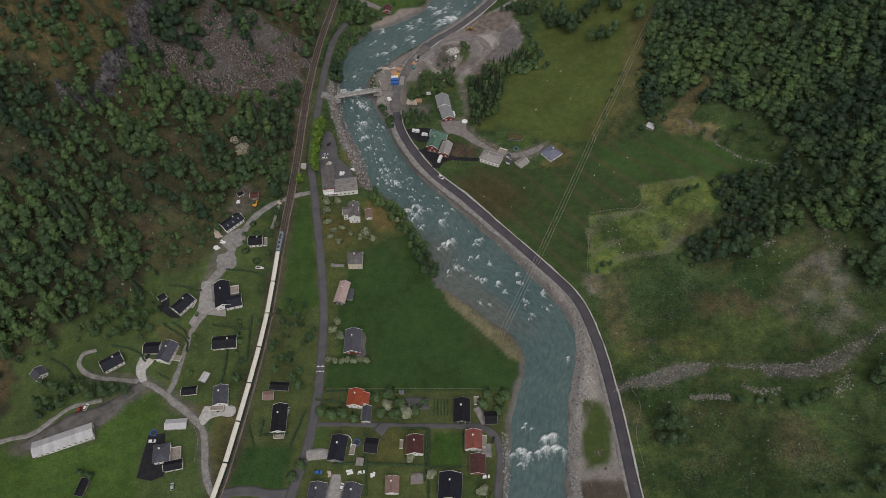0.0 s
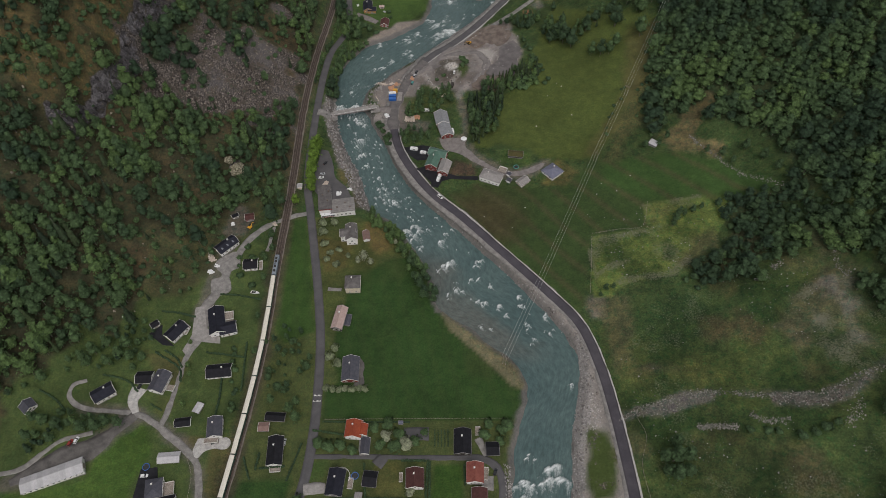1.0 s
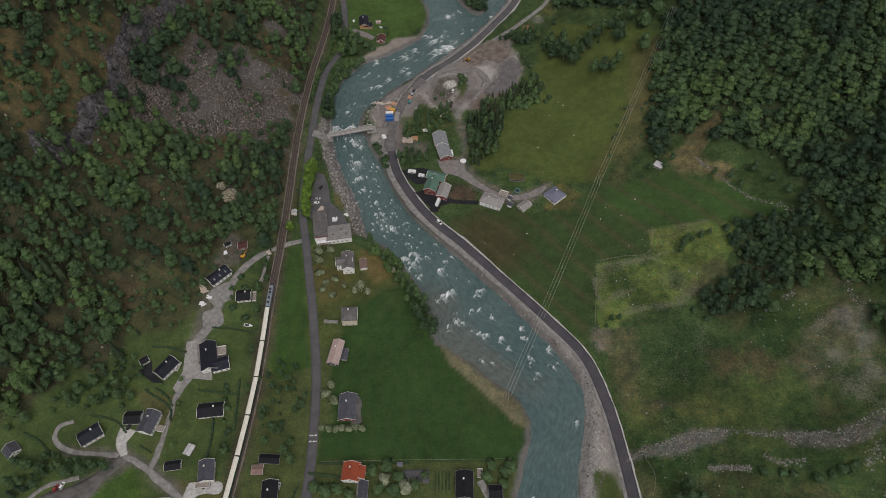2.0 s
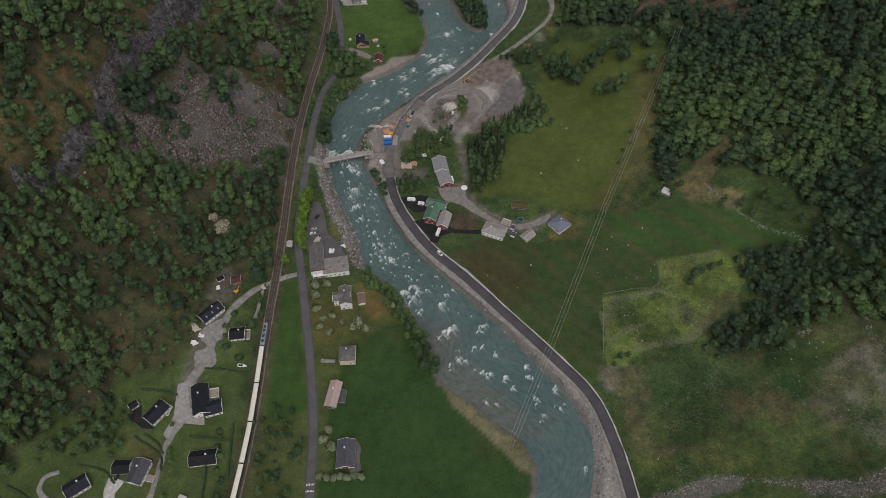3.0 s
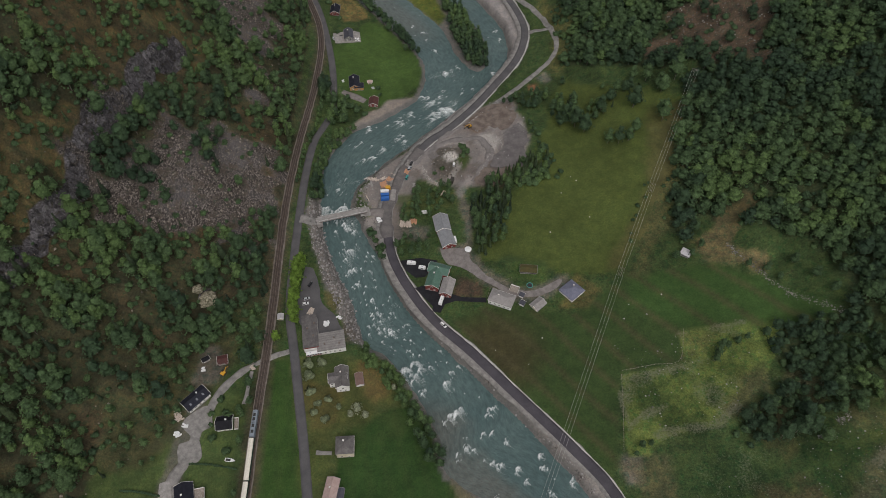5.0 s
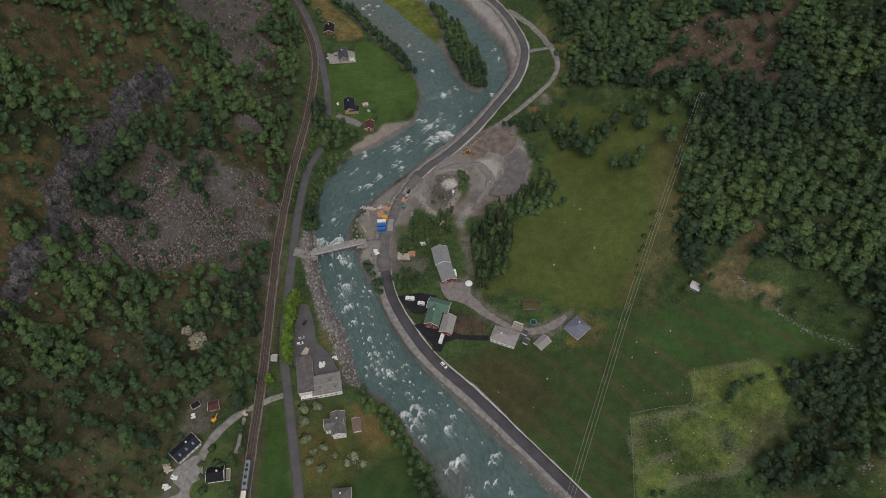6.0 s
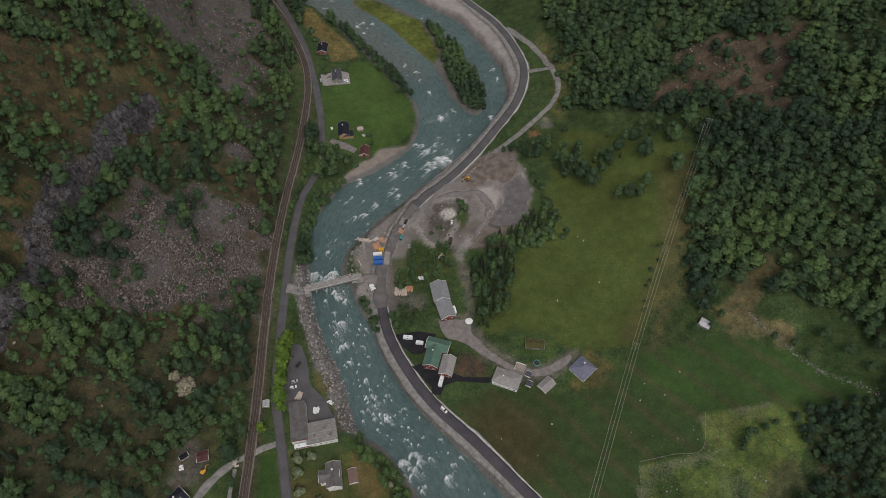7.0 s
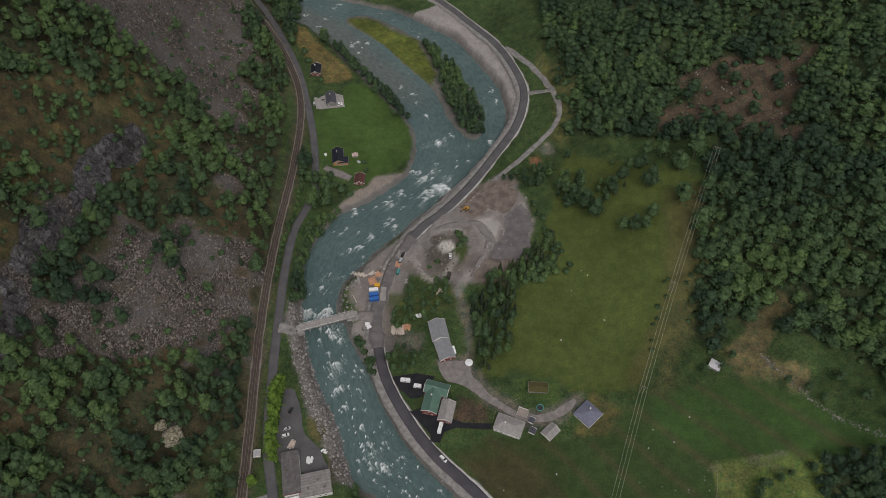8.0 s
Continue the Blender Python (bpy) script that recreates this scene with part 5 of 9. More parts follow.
BROAD = [broadleaf(s, 150, t, w) for s, t, w in ((1, 12.0, 3.5), (2, 14.0, 3.6), (3, 10.5, 3.2), (4, 10.5, 4.0), (5, 13.5, 3.4), (6, 10.0, 3.0))]
CONE = [conifer(s) for s in (11, 12, 13)]
BUSH = [bush(s) for s in (21, 22, 23)]


def wood(name, x, y, kinds, sizes, leaf, label, lift=0.0, squat=1.0):
    """Many trees in one mesh: kinds picks the template, sizes the scale of each."""
    rng = np.random.RandomState(len(x))
    z = sample(ZZ, x, y) - 0.1
    turn = rng.uniform(0, math.tau, len(x))
    # Per-tree tint; shade and haze beyond y 540 in the east are painted in.
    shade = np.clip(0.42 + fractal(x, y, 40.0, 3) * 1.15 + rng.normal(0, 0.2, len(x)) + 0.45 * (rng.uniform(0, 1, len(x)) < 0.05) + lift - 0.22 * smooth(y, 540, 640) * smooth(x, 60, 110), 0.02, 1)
    cos, mats, tints, nrm = [], [], [], []
    for k, (trunk, crown, soft) in enumerate(leaf):
        pick = np.where(kinds == k)[0]
        if not len(pick):
            continue
        q = np.concatenate([trunk, crown]).reshape(-1, 3)
        c, s = np.cos(turn[pick])[:, None], np.sin(turn[pick])[:, None]
        f = sizes[pick][:, None]
        g = np.stack([(q[:, 0] * c - q[:, 1] * s) * f + x[pick][:, None], (q[:, 0] * s + q[:, 1] * c) * f + y[pick][:, None], q[:, 2] * f * squat * rng.uniform(0.85, 1.2, (len(pick), 1)) + z[pick][:, None]], -1)
        cos.append(g.reshape(-1, 3))
        e = np.concatenate([facing(trunk), soft]).reshape(-1, 3)
        nrm.append(np.stack([e[:, 0] * c - e[:, 1] * s, e[:, 0] * s + e[:, 1] * c, e[:, 2] + 0 * c], -1).reshape(-1, 3))
        slot = np.concatenate([np.zeros(len(trunk), int), np.full(len(crown), 2 if k >= len(BROAD) else 1)])
        mats.append(np.tile(slot, len(pick)))
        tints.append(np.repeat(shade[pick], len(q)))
    co = np.concatenate(cos)
    me = mesh_from(name, co, np.arange(len(co)).reshape(-1, 4), 4)
    for m in (M_BARK, M_LEAF, M_NEEDLE):
        me.materials.append(m)
    me.polygons.foreach_set("material_index", np.concatenate(mats).astype(np.int32))
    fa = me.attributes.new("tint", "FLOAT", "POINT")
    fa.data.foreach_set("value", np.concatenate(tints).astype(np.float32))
    round_off(me, np.concatenate(nrm))
    return tagged(mesh_part(name, me, None), label, "woodland", kind="stuff")


def scatter(x0, x1, y0, y1, step, seed):
    rng = np.random.RandomState(seed)
    x, y = np.meshgrid(np.arange(x0, x1, step), np.arange(y0, y1, step))
    x, y = x + rng.uniform(-0.46, 0.46, x.shape) * step, y + rng.uniform(-0.46, 0.46, y.shape) * step
    return x.ravel(), y.ravel(), rng


def road_gap(x, y):
    d, _ = line_distance(LINE_RAIL[::4, :2], x, y)
    e, _ = line_distance(LINE_WEST[::4, :2], x, y)
    f, _ = line_distance(LINE_EAST[::4, :2], x, y)
    return np.minimum(np.minimum(d, e), f)


def west_wood():
    x, y, rng = scatter(-305, -112, 175, 830, 5.7, 5)
    dense = np.maximum(sample(woody, x, y), 0.75 * reach(HEATH_A, x, y, 6, 14) * smooth(fractal(x + 60, y, 18.0, 3), -0.22, 0.02))
    low = smooth(y, 322, 334) * smooth(-x, 112, 117) * (1 - smooth(-x, 135, 150))
    keep = np.maximum(smooth(sample(steep, x, y), 0.08, 0.5), low) * (0.42 + 0.72 * dense) * (1.0 - 0.72 * smooth(fractal(x + 250, y, 20.0, 3), 0.08, 0.22))
    keep *= 1 - 0.97 * reach(LAWN, x, y, 4, 6)
    keep *= 1 - (0.85 - 0.7 * smooth(fractal(x, y, 22.0, 3), -0.06, 0.14)) * sample(scree, x, y)
    keep *= 1 - 0.95 * reach(SCREE_B, x, y, 4, 8)
    keep *= 1 - 0.92 * sample(cliff, x, y)
    keep *= 1 - 0.6 * reach(CLEARED, x, y, 5, 8)
    keep *= smooth(np.hypot(x + 138, y - 328), 11, 16)
    keep *= smooth(np.hypot(x + 153, y - 364), 8, 13)
    for p, k in ((HEATH_A, 0.05), (HEATH_B, 0.4)):
        keep *= 1 - k * reach(p, x, y, 6, 14)
    keep *= smooth(road_gap(x, y), 4.0, 6.0)
    keep = np.where(x < np.interp(y, (385, 421, 466, 520, 582, 830), (-288, -278, -268, -260, -254, -236)), 0, keep)
    ok = rng.uniform(0, 1, len(x)) < keep
    x, y, dense = x[ok], y[ok], dense[ok]
    kinds = rng.randint(0, len(BROAD), len(x))
    cone = rng.uniform(0, 1, len(x)) < 0.10
    kinds[cone] = len(BROAD) + rng.randint(0, 3, cone.sum())
    wood("west_wood", x, y, kinds, (0.78 + 0.95 * rng.uniform(0, 1, len(x)) ** 1.3) * (0.62 + 0.38 * dense), BROAD + CONE, "dense birch and alder wood on a steep rocky slope", 0.16)


EAST_END_X, EAST_END_Y = (100, 160, 220, 280, 330), (790, 745, 705, 660, 620)


def east_wood():
    x, y, rng = scatter(100, 335, 225, 790, 5.9, 6)
    keep = reach(WOOD_EAST, x, y, 3, 6) * (1.0 + 0.6 * fractal(x, y, 30.0, 3))
    keep *= 1 - 0.85 * reach(OLIVE_GRASS, x, y, 3, 4)
    keep *= 1 - 0.95 * reach(CLEARING, x, y, 6, 10)
    keep *= 1 - 0.92 * reach(TAN_STRIP, x, y, 5, 16)
    keep *= np.where((y < 338) & (x < 252), 0.95, 1.0)
    keep = np.where(x > np.interp(y, (250, 440, 520, 610), (278, 328, 325, 320)), 0, keep)
    keep = np.where(y > np.interp(x, EAST_END_X, EAST_END_Y), 0, keep)
    ok = rng.uniform(0, 1, len(x)) < keep
    x, y = x[ok], y[ok]
    kinds = rng.randint(0, len(BROAD), len(x))
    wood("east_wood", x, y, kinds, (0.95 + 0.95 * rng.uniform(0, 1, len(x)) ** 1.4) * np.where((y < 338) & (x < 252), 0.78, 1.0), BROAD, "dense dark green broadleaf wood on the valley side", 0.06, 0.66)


def undergrowth(name, x, y, size, label, seed):
    """Low uneven thickets between the trees, in one mesh."""
    rng = np.random.RandomState(seed)
    base = []
    for _ in range(5):
        d = rng.normal(0, 1, (12, 3))
        d[:, 2] = np.abs(d[:, 2])
        d /= np.linalg.norm(d, axis=1)[:, None]
        base.append(np.concatenate([lump_quads(rng, (0, 0, 0.45), 0.85, 0.75), leaf_quads(rng, d * np.array([1.0, 1.0, 0.8]) + np.array([0, 0, 0.45]), d, 0.3)]))
    kind, turn = rng.randint(0, 5, len(x)), rng.uniform(0, math.tau, len(x))
    z = sample(ZZ, x, y) - 0.2
    cos, tints, nrm = [], [], []
    for k, q in enumerate(base):
        pick = np.where(kind == k)[0]
        q, e = turned_out(q, swell(q, (0, 0, 0.2), (0, 0, 0), 0.2))
        q, e = q.reshape(-1, 3), e.reshape(-1, 3)
        c, s, f = np.cos(turn[pick])[:, None], np.sin(turn[pick])[:, None], size[pick][:, None]
        cos.append(np.stack([(q[:, 0] * c - q[:, 1] * s) * f + x[pick][:, None], (q[:, 0] * s + q[:, 1] * c) * f + y[pick][:, None], q[:, 2] * f + z[pick][:, None]], -1).reshape(-1, 3))
        nrm.append(np.stack([e[:, 0] * c - e[:, 1] * s, e[:, 0] * s + e[:, 1] * c, e[:, 2] + 0 * c], -1).reshape(-1, 3))
        tints.append(np.repeat(rng.uniform(0.1, 0.9, len(pick)), len(q)))
    co = np.concatenate(cos)
    me = mesh_from(name, co, np.arange(len(co)).reshape(-1, 4), 4)
    fa = me.attributes.new("tint", "FLOAT", "POINT")
    fa.data.foreach_set("value", np.concatenate(tints).astype(np.float32))
    round_off(me, np.concatenate(nrm))
    return tagged(mesh_part(name, me, M_LEAF), label, "undergrowth", kind="stuff")


def thickets():
    x, y, rng = scatter(100, 330, 225, 700, 6.2, 61)
    ok = (rng.uniform(0, 1, len(x)) < reach(WOOD_EAST, x, y, 3, 6) * 0.95 * (1 - 0.8 * reach(CLEARING, x, y, 5, 14)) * (1 - 0.85 * reach(TAN_STRIP, x, y, 5, 16))) & (x < np.interp(y, (250, 440, 520, 610), (278, 328, 325, 320))) & (y < np.interp(x, EAST_END_X, EAST_END_Y))
    undergrowth("undergrowth", x[ok], y[ok], rng.uniform(1.6, 3.6, ok.sum()), "low green undergrowth beneath the valley-side wood", 61)
    x, y, rng = scatter(-300, -116, 200, 780, 5.6, 62)
    ok = (rng.uniform(0, 1, len(x)) < sample(steep, x, y) * 0.8 * (1 - 0.8 * sample(cliff, x, y)) * (1 - 0.7 * sample(scree, x, y))) & (road_gap(x, y) > 5) & (x > np.interp(y, (385, 421, 466, 520, 582, 830), (-288, -278, -268, -260, -254, -236))) & (reach(LAWN, x, y, 4, 6) < 0.3) & (rng.uniform(0, 1, len(x)) > 0.2 * reach(CLEARED, x, y, 5, 8))
    undergrowth("undergrowth", x[ok], y[ok], rng.uniform(0.8, 2.9, ok.sum()), "heath scrub and saplings on the steep slope", 62)


west_wood()
east_wood()
thickets()

TREE_MESHES = {}


def tree_mesh(key, quads, material, tint, soft=None):
    if key not in TREE_MESHES:
        q = quads.reshape(-1, 3)
        me = mesh_from(key[0], q, np.arange(len(q)).reshape(-1, 4), 4)
        me.materials.append(material)
        fa = me.attributes.new("tint", "FLOAT", "POINT")
        fa.data.foreach_set("value", np.full(len(q), tint, np.float32))
        if soft is not None:
            round_off(me, soft)
        TREE_MESHES[key] = me
    return TREE_MESHES[key]


def tree(x, y, kind, k, size, tint, material, label, group, name="tree"):
    bank = {"broad": BROAD, "cone": CONE, "bush": BUSH}[kind]
    k = k % len(bank)
    tint = round(tint * 4) / 4
    t = thing(name, pose(x, y, height(x, y), 0, 0, (x * 37 + y * 91) % 360), label, "bush" if name == "bush" else "tree", group)
    t.scale = (size, size, size)
    mesh_part("trunk", tree_mesh(("trunk", kind, k), bank[k][0], M_BARK, 0.5), None, t)
    mesh_part("crown", tree_mesh(("crown", kind, k, tint, material.name), bank[k][1], material, tint, bank[k][2]), None, t)
    return t


def grove(poly, step, kind, lo, hi, material, label, group, seed, name="tree", tints=(0.2, 0.8)):
    p = np.array(poly, float)
    x, y, rng = scatter(p[:, 0].min(), p[:, 0].max(), p[:, 1].min(), p[:, 1].max(), step, seed)
    ok = inside(p, x, y) & (road_gap(x, y) > 3.5)
    for a, b in zip(x[ok], y[ok]):
        tree(a, b, kind, rng.randint(9), rng.uniform(lo, hi), rng.uniform(*tints), material, label, group, name)


def row(points, step, kind, lo, hi, material, label, group, seed, jitter=1.0, name="tree", tints=(0.2, 0.8)):
    rng = np.random.RandomState(seed)
    for a, b in curve_points(points, step):
        tree(a + rng.normal(0, jitter), b + rng.normal(0, jitter), kind, rng.randint(9), rng.uniform(lo, hi), rng.uniform(*tints), material, label, group, name)


def copse(name, poly, step, seed, mixed, lo, hi, label):
    p = np.array(poly, float)
    x, y, rng = scatter(p[:, 0].min(), p[:, 0].max(), p[:, 1].min(), p[:, 1].max(), step, seed)
    ok = inside(p, x, y) & (road_gap(x, y) > 4)
    x, y = x[ok], y[ok]
    kinds = rng.randint(0, len(BROAD), len(x))
    cone = rng.uniform(0, 1, len(x)) < mixed
    kinds[cone] = len(BROAD) + rng.randint(0, 3, cone.sum())
    wood(name, x, y, kinds, rng.uniform(lo, hi, len(x)), BROAD + CONE, label)


def thicket(name, lines, step, seed, jitter, lo, hi, label, lift=0.0):
    """Trees standing close along one or more lines, in one mesh."""
    rng = np.random.RandomState(seed)
    p = np.concatenate([curve_points(q, step) for q in lines])
    p = p + rng.normal(0, jitter, p.shape)
    wood(name, p[:, 0], p[:, 1], rng.randint(0, len(BROAD), len(p)), rng.uniform(lo, hi, len(p)), BROAD, label, lift)


copse("meadow_wood", WOOD_EDGE, 4.6, 31, 0.0, 0.55, 0.9, "low dense alders above the gravel pit")
copse("meadow_wood", [(87, 538), (96, 552), (107, 558), (112, 541), (112, 526), (103, 516), (95, 522)], 6.4, 43, 0.0, 0.7, 1.1, "dark clump of round-crowned trees in rough meadow")
copse("meadow_wood", [(117, 541), (125, 544), (130, 530), (127, 517), (118, 519)], 5.2, 44, 0.0, 0.7, 1.05, "small clump of round-crowned trees in rough meadow")
for a, b, f in ((135, 538, 1.2), (132, 553, 0.6), (151, 526, 1.5), (147, 544, 1.1), (154, 553, 1.2), (163, 547, 1.3), (169, 535, 1.3), (103, 570, 0.8)):
    tree(a, b, "broad", int(a), f, 0.3 + 0.4 * (b % 2), M_LEAF, "round-crowned tree standing alone in rough meadow", "meadow trees")
copse("spruce_stand", WOOD_SPRUCE, 4.4, 32, 0.55, 0.7, 1.05, "dense stand of dark spruce and alder")
grove(WOOD_YARD, 5.4, "broad", 0.55, 0.85, M_LEAF, "leafy green tree beside the farm", "farm trees", 33, tints=(0.5, 0.9))
row([(-96.5, 357), (-97, 372), (-97, 388), (-96.5, 402)], 5.0, "broad", 1.2, 1.5, M_LINDEN, "bright green roadside linden tree", "roadside trees", 34, 0.6, tints=(0.9, 1.0))
thicket("alder_row", [[(-92, 462), (-92, 490), (-88, 515), (-78, 533)]], 4.6, 35, 1.0, 0.75, 1.15, "leaning alders along the river bank")
thicket("alder_row", [[(-89.5, 468), (-91, 490), (-87, 511), (-77, 529), (-68, 540)]], 3.4, 42, 0.8, 0.6, 0.95, "leafy alders overhanging the river")
thicket("alder_row", [[(-86, 540), (-84, 552), (-72, 548), (-80, 565), (-92, 575), (-94, 590)]], 4.2, 36, 2.0, 0.95, 1.3, "dark alders between road and river", -0.2)
thicket("alder_row", [[(-6, 262), (-10, 275), (-15, 288), (-23, 303), (-35, 320), (-50, 335)], [(-11, 263), (-15, 275), (-20, 288), (-29, 302), (-41, 318), (-55, 332)]], 3.0, 37, 1.6, 0.6, 0.95, "low leafy alders beside the river meadow", 0.3)

thicket("alder_row", [[(-106, 475), (-103, 510), (-98, 540), (-95, 570), (-97, 600)]], 5.0, 41, 0.6, 0.45, 0.7, "young alders between railway and road")
copse("island_wood", [(47, 618), (46, 642), (40, 668), (26, 700), (10, 732), (-2, 745), (8, 712), (14, 680), (20, 650), (32, 616)], 4.3, 38, 0.0, 0.75, 1.15, "dark alder thicket on the river island")
thicket("willow_row", [[(-18, 640), (-32, 668), (-52, 700), (-72, 728), (-92, 755)]], 3.0, 39, 2.2, 0.7, 1.15, "dark willows along the river bank", -0.1)


# ---- buildings ----
P_FRAME = surface("skylight_glass", (0.14, 0.15, 0.17), (0.2, 0.21, 0.23), 1.0, 0.25, relief=0.0)


def shared(key, make):
    if key not in TREE_MESHES:
        me = bpy.data.meshes.new(key)
        bm = make()
        bm.to_mesh(me)
        bm.free()
        TREE_MESHES[key] = me
    return TREE_MESHES[key]


def window_frame():
    bm = bmesh.new()
    for a in ((-0.65, 0.65, -0.65, -0.53), (-0.65, 0.65, 0.53, 0.65), (-0.65, -0.53, -0.53, 0.53), (0.53, 0.65, -0.53, 0.53), (-0.04, 0.04, -0.53, 0.53)):
        box(bm, a[0], a[1], -0.06, 0.08, a[2], a[3])
    return bm


def add_window(parent, x, y, z, turn):
    ob = mesh_part("window", shared("window", window_frame), M_TRIM, parent)
    ob.matrix_basis = pose(x, y, z, 0, 0, turn)
    for s in (-0.29, 0.29):
        p = mesh_part("pane", shared("pane", lambda: boxed(-0.25, 0.25, -0.03, 0.03, -0.53, 0.53)), M_GLASS, ob)
        p.location = (s, 0, 0)


def house(x, y, long, wide, turn, ridge, roof, wall, label, hip=False, chimney=True, windows=True, name="house", category="house", base=None, skylights=0):
    edge = M_TRIM if wall in (M_WHITE, M_CREAM, M_RED) else M_GREYWALL
    z = height(x, y) if base is None else base
    h = thing(name, pose(x, y, z, 0, 0, turn), label, category)
    slope = 0.58 if not hip else 0.5
    eave = max(2.2, ridge - wide / 2 * slope)
    slope = (ridge - eave) / (wide / 2)
    l, w = long / 2 - 0.5, wide / 2 - 0.45
    top = ridge - 0.22
    part("foundation", boxed(-l + 0.05, l - 0.05, -w + 0.05, w - 0.05, -2.0, 0.35), M_CONCRETE, h)
    if hip:
        part("wall", boxed(-l, l, -w, w, 0.352, eave + 0.02), wall, h)
        bm = bmesh.new()
        L, W, k = long / 2, wide / 2, min(long, wide) / 2
        for dz in (0.0,):
            e = [bm.verts.new(c) for c in ((-L, -W, eave - 0.05), (L, -W, eave - 0.05), (L, W, eave - 0.05), (-L, W, eave - 0.05))]
            u = [bm.verts.new((v.co.x, v.co.y, eave + 0.16)) for v in e]
            if long >= wide:
                r = [bm.verts.new((-L + k * 0.9, 0, ridge)), bm.verts.new((L - k * 0.9, 0, ridge))]
                faces = ((u[0], u[1], r[1], r[0]), (u[1], u[2], r[1]), (u[2], u[3], r[0], r[1]), (u[3], u[0], r[0]))
            else:
                r = [bm.verts.new((0, -W + k * 0.9, ridge)), bm.verts.new((0, W - k * 0.9, ridge))]
                faces = ((u[0], u[1], r[0]), (u[1], u[2], r[1], r[0]), (u[2], u[3], r[1]), (u[3], u[0], r[0], r[1]))
            for f in faces:
                bm.faces.new(f)
            for i in range(4):
                bm.faces.new((e[i], e[(i + 1) % 4], u[(i + 1) % 4], u[i]))
            bm.faces.new(e[::-1])
        part("roof", bm, roof, h)
        part("gutter", boxed(-L, L, -W - 0.14, -W, eave - 0.02, eave + 0.12, 0.03), M_TRIM, h)
    else:
        part("wall", prism([(-w, 0.352), (w, 0.352), (w, ridge - w * slope - 0.25), (0, top - 0.05), (-w, ridge - w * slope - 0.25)], -l, l), wall, h)
        W = wide / 2
        part("roof", prism([(-W, eave - 0.2), (0, ridge - 0.24), (W, eave - 0.2), (W, eave), (0, ridge), (-W, eave)], -long / 2, long / 2), roof, h)
        for s in (-1, 1):
            x0 = s * long / 2
            part("bargeboard", prism([(-W - 0.05, eave - 0.3), (0, ridge - 0.32), (W + 0.05, eave - 0.3), (W + 0.05, eave + 0.05), (0, ridge + 0.06), (-W - 0.05, eave + 0.05)], x0 + (0.002 if s > 0 else -0.15), x0 + (0.15 if s > 0 else -0.002)), edge, h)
            part("gutter", boxed(-long / 2, long / 2, s * W + (0.002 if s > 0 else -0.15), s * W + (0.15 if s > 0 else -0.002), eave - 0.2, eave - 0.04, 0.03), M_GREYWALL, h)
        part("ridge_cap", prism([(-0.25, ridge - 0.08), (0, ridge + 0.1), (0.25, ridge - 0.08)], -long / 2 + 0.05, long / 2 - 0.05), roof, h)
    if chimney:
        c = part("chimney", boxed(-0.4, 0.4, -0.4, 0.4, eave, ridge + 0.8, 0.05), M_CONCRETE, h)
        c.location = (long * 0.14, 0.5, 0)
        part("cap", boxed(-0.45, 0.45, -0.45, 0.45, ridge + 0.8, ridge + 0.95), M_TRIM, c)
    for i in range(skylights):
        v = part("skylight", boxed(-0.55, 0.55, -0.8, 0.8, -0.05, 0.1, 0.02), P_FRAME, h)
        v.matrix_basis = pose(-long * 0.28 + i * long * 0.56 / max(1, skylights - 1), -wide * 0.24, ridge - wide * 0.24 * slope + 0.06, math.degrees(math.atan(slope)), 0, 0)
    if windows:
        rows_z = [1.6] if eave < 4.6 else [1.6, 4.2]
        n = max(2, int(l * 2 / 2.6))
        for zz in rows_z:
            for i in range(n):
                a = -l + (i + 0.5) * 2 * l / n
                for s in (-1, 1):
                    if not (i == n // 2 and zz < 2 and s < 0):
                        add_window(h, a, s * w, zz, 0)
        for s in (-1, 1):
            for b in (-w * 0.45, w * 0.45):
                add_window(h, s * l, b, 1.6, 90)
            if ridge - 3.2 > 1.6 and not hip:
                add_window(h, s * l, 0, min(4.4, ridge - 2.0), 90)
        d = part("door", boxed(-0.5, 0.5, -w - 0.06, -w + 0.05, 0.36, 2.4, 0.02), M_TIMBER, h)
        d.location = (-l + (n // 2 + 0.5) * 2 * l / n, 0, 0)
        k = part("handle", boxed(0.32, 0.42, -w - 0.12, -w - 0.061, 1.35, 1.42), M_STEEL, d)
    return h


def shed(x, y, long, wide, turn, ridge, roof, wall, label, name="shed"):
    h = house(x, y, long, wide, turn, ridge, roof, wall, label, False, False, False, name, name.split("_")[-1])
    d = part("door", boxed(-1.1, 1.1, -wide / 2 + 0.36, -wide / 2 + 0.44, 0.4, 2.1, 0.02), M_TIMBER, h)
    return h


house(-203, 195, 12.8, 9, 36, 6.0, R_NAVY, M_WHITE, "white wooden house with navy tiled roof")
house(-172, 203, 14.0, 9.5, 76, 6.5, R_GREY, M_WHITE, "white wooden house with grey tiled roof and veranda")
house(-182, 206, 10.2, 8, 2, 4.5, R_BLACK, M_WHITE, "low dark-roofed garage wing beside a white house", chimney=False, windows=False, name="garage", category="garage")
house(-146, 246, 20, 10.4, 105, 7.0, R_NAVY, M_WHITE, "large white house with dark slate roof in a paved yard")
house(-138, 241, 11, 9, 15, 6.3, R_NAVY, M_WHITE, "dark-roofed cross wing of a large white house", chimney=False, name="house_wing")
house(-138, 211, 15.4, 9, 6, 5.5, R_BLACK, M_WHITE, "white bungalow with black tiled roof")
house(-170, 238, 13.8, 9, 56, 6.0, R_NAVY, M_WHITE, "white house with navy roof and terrace")
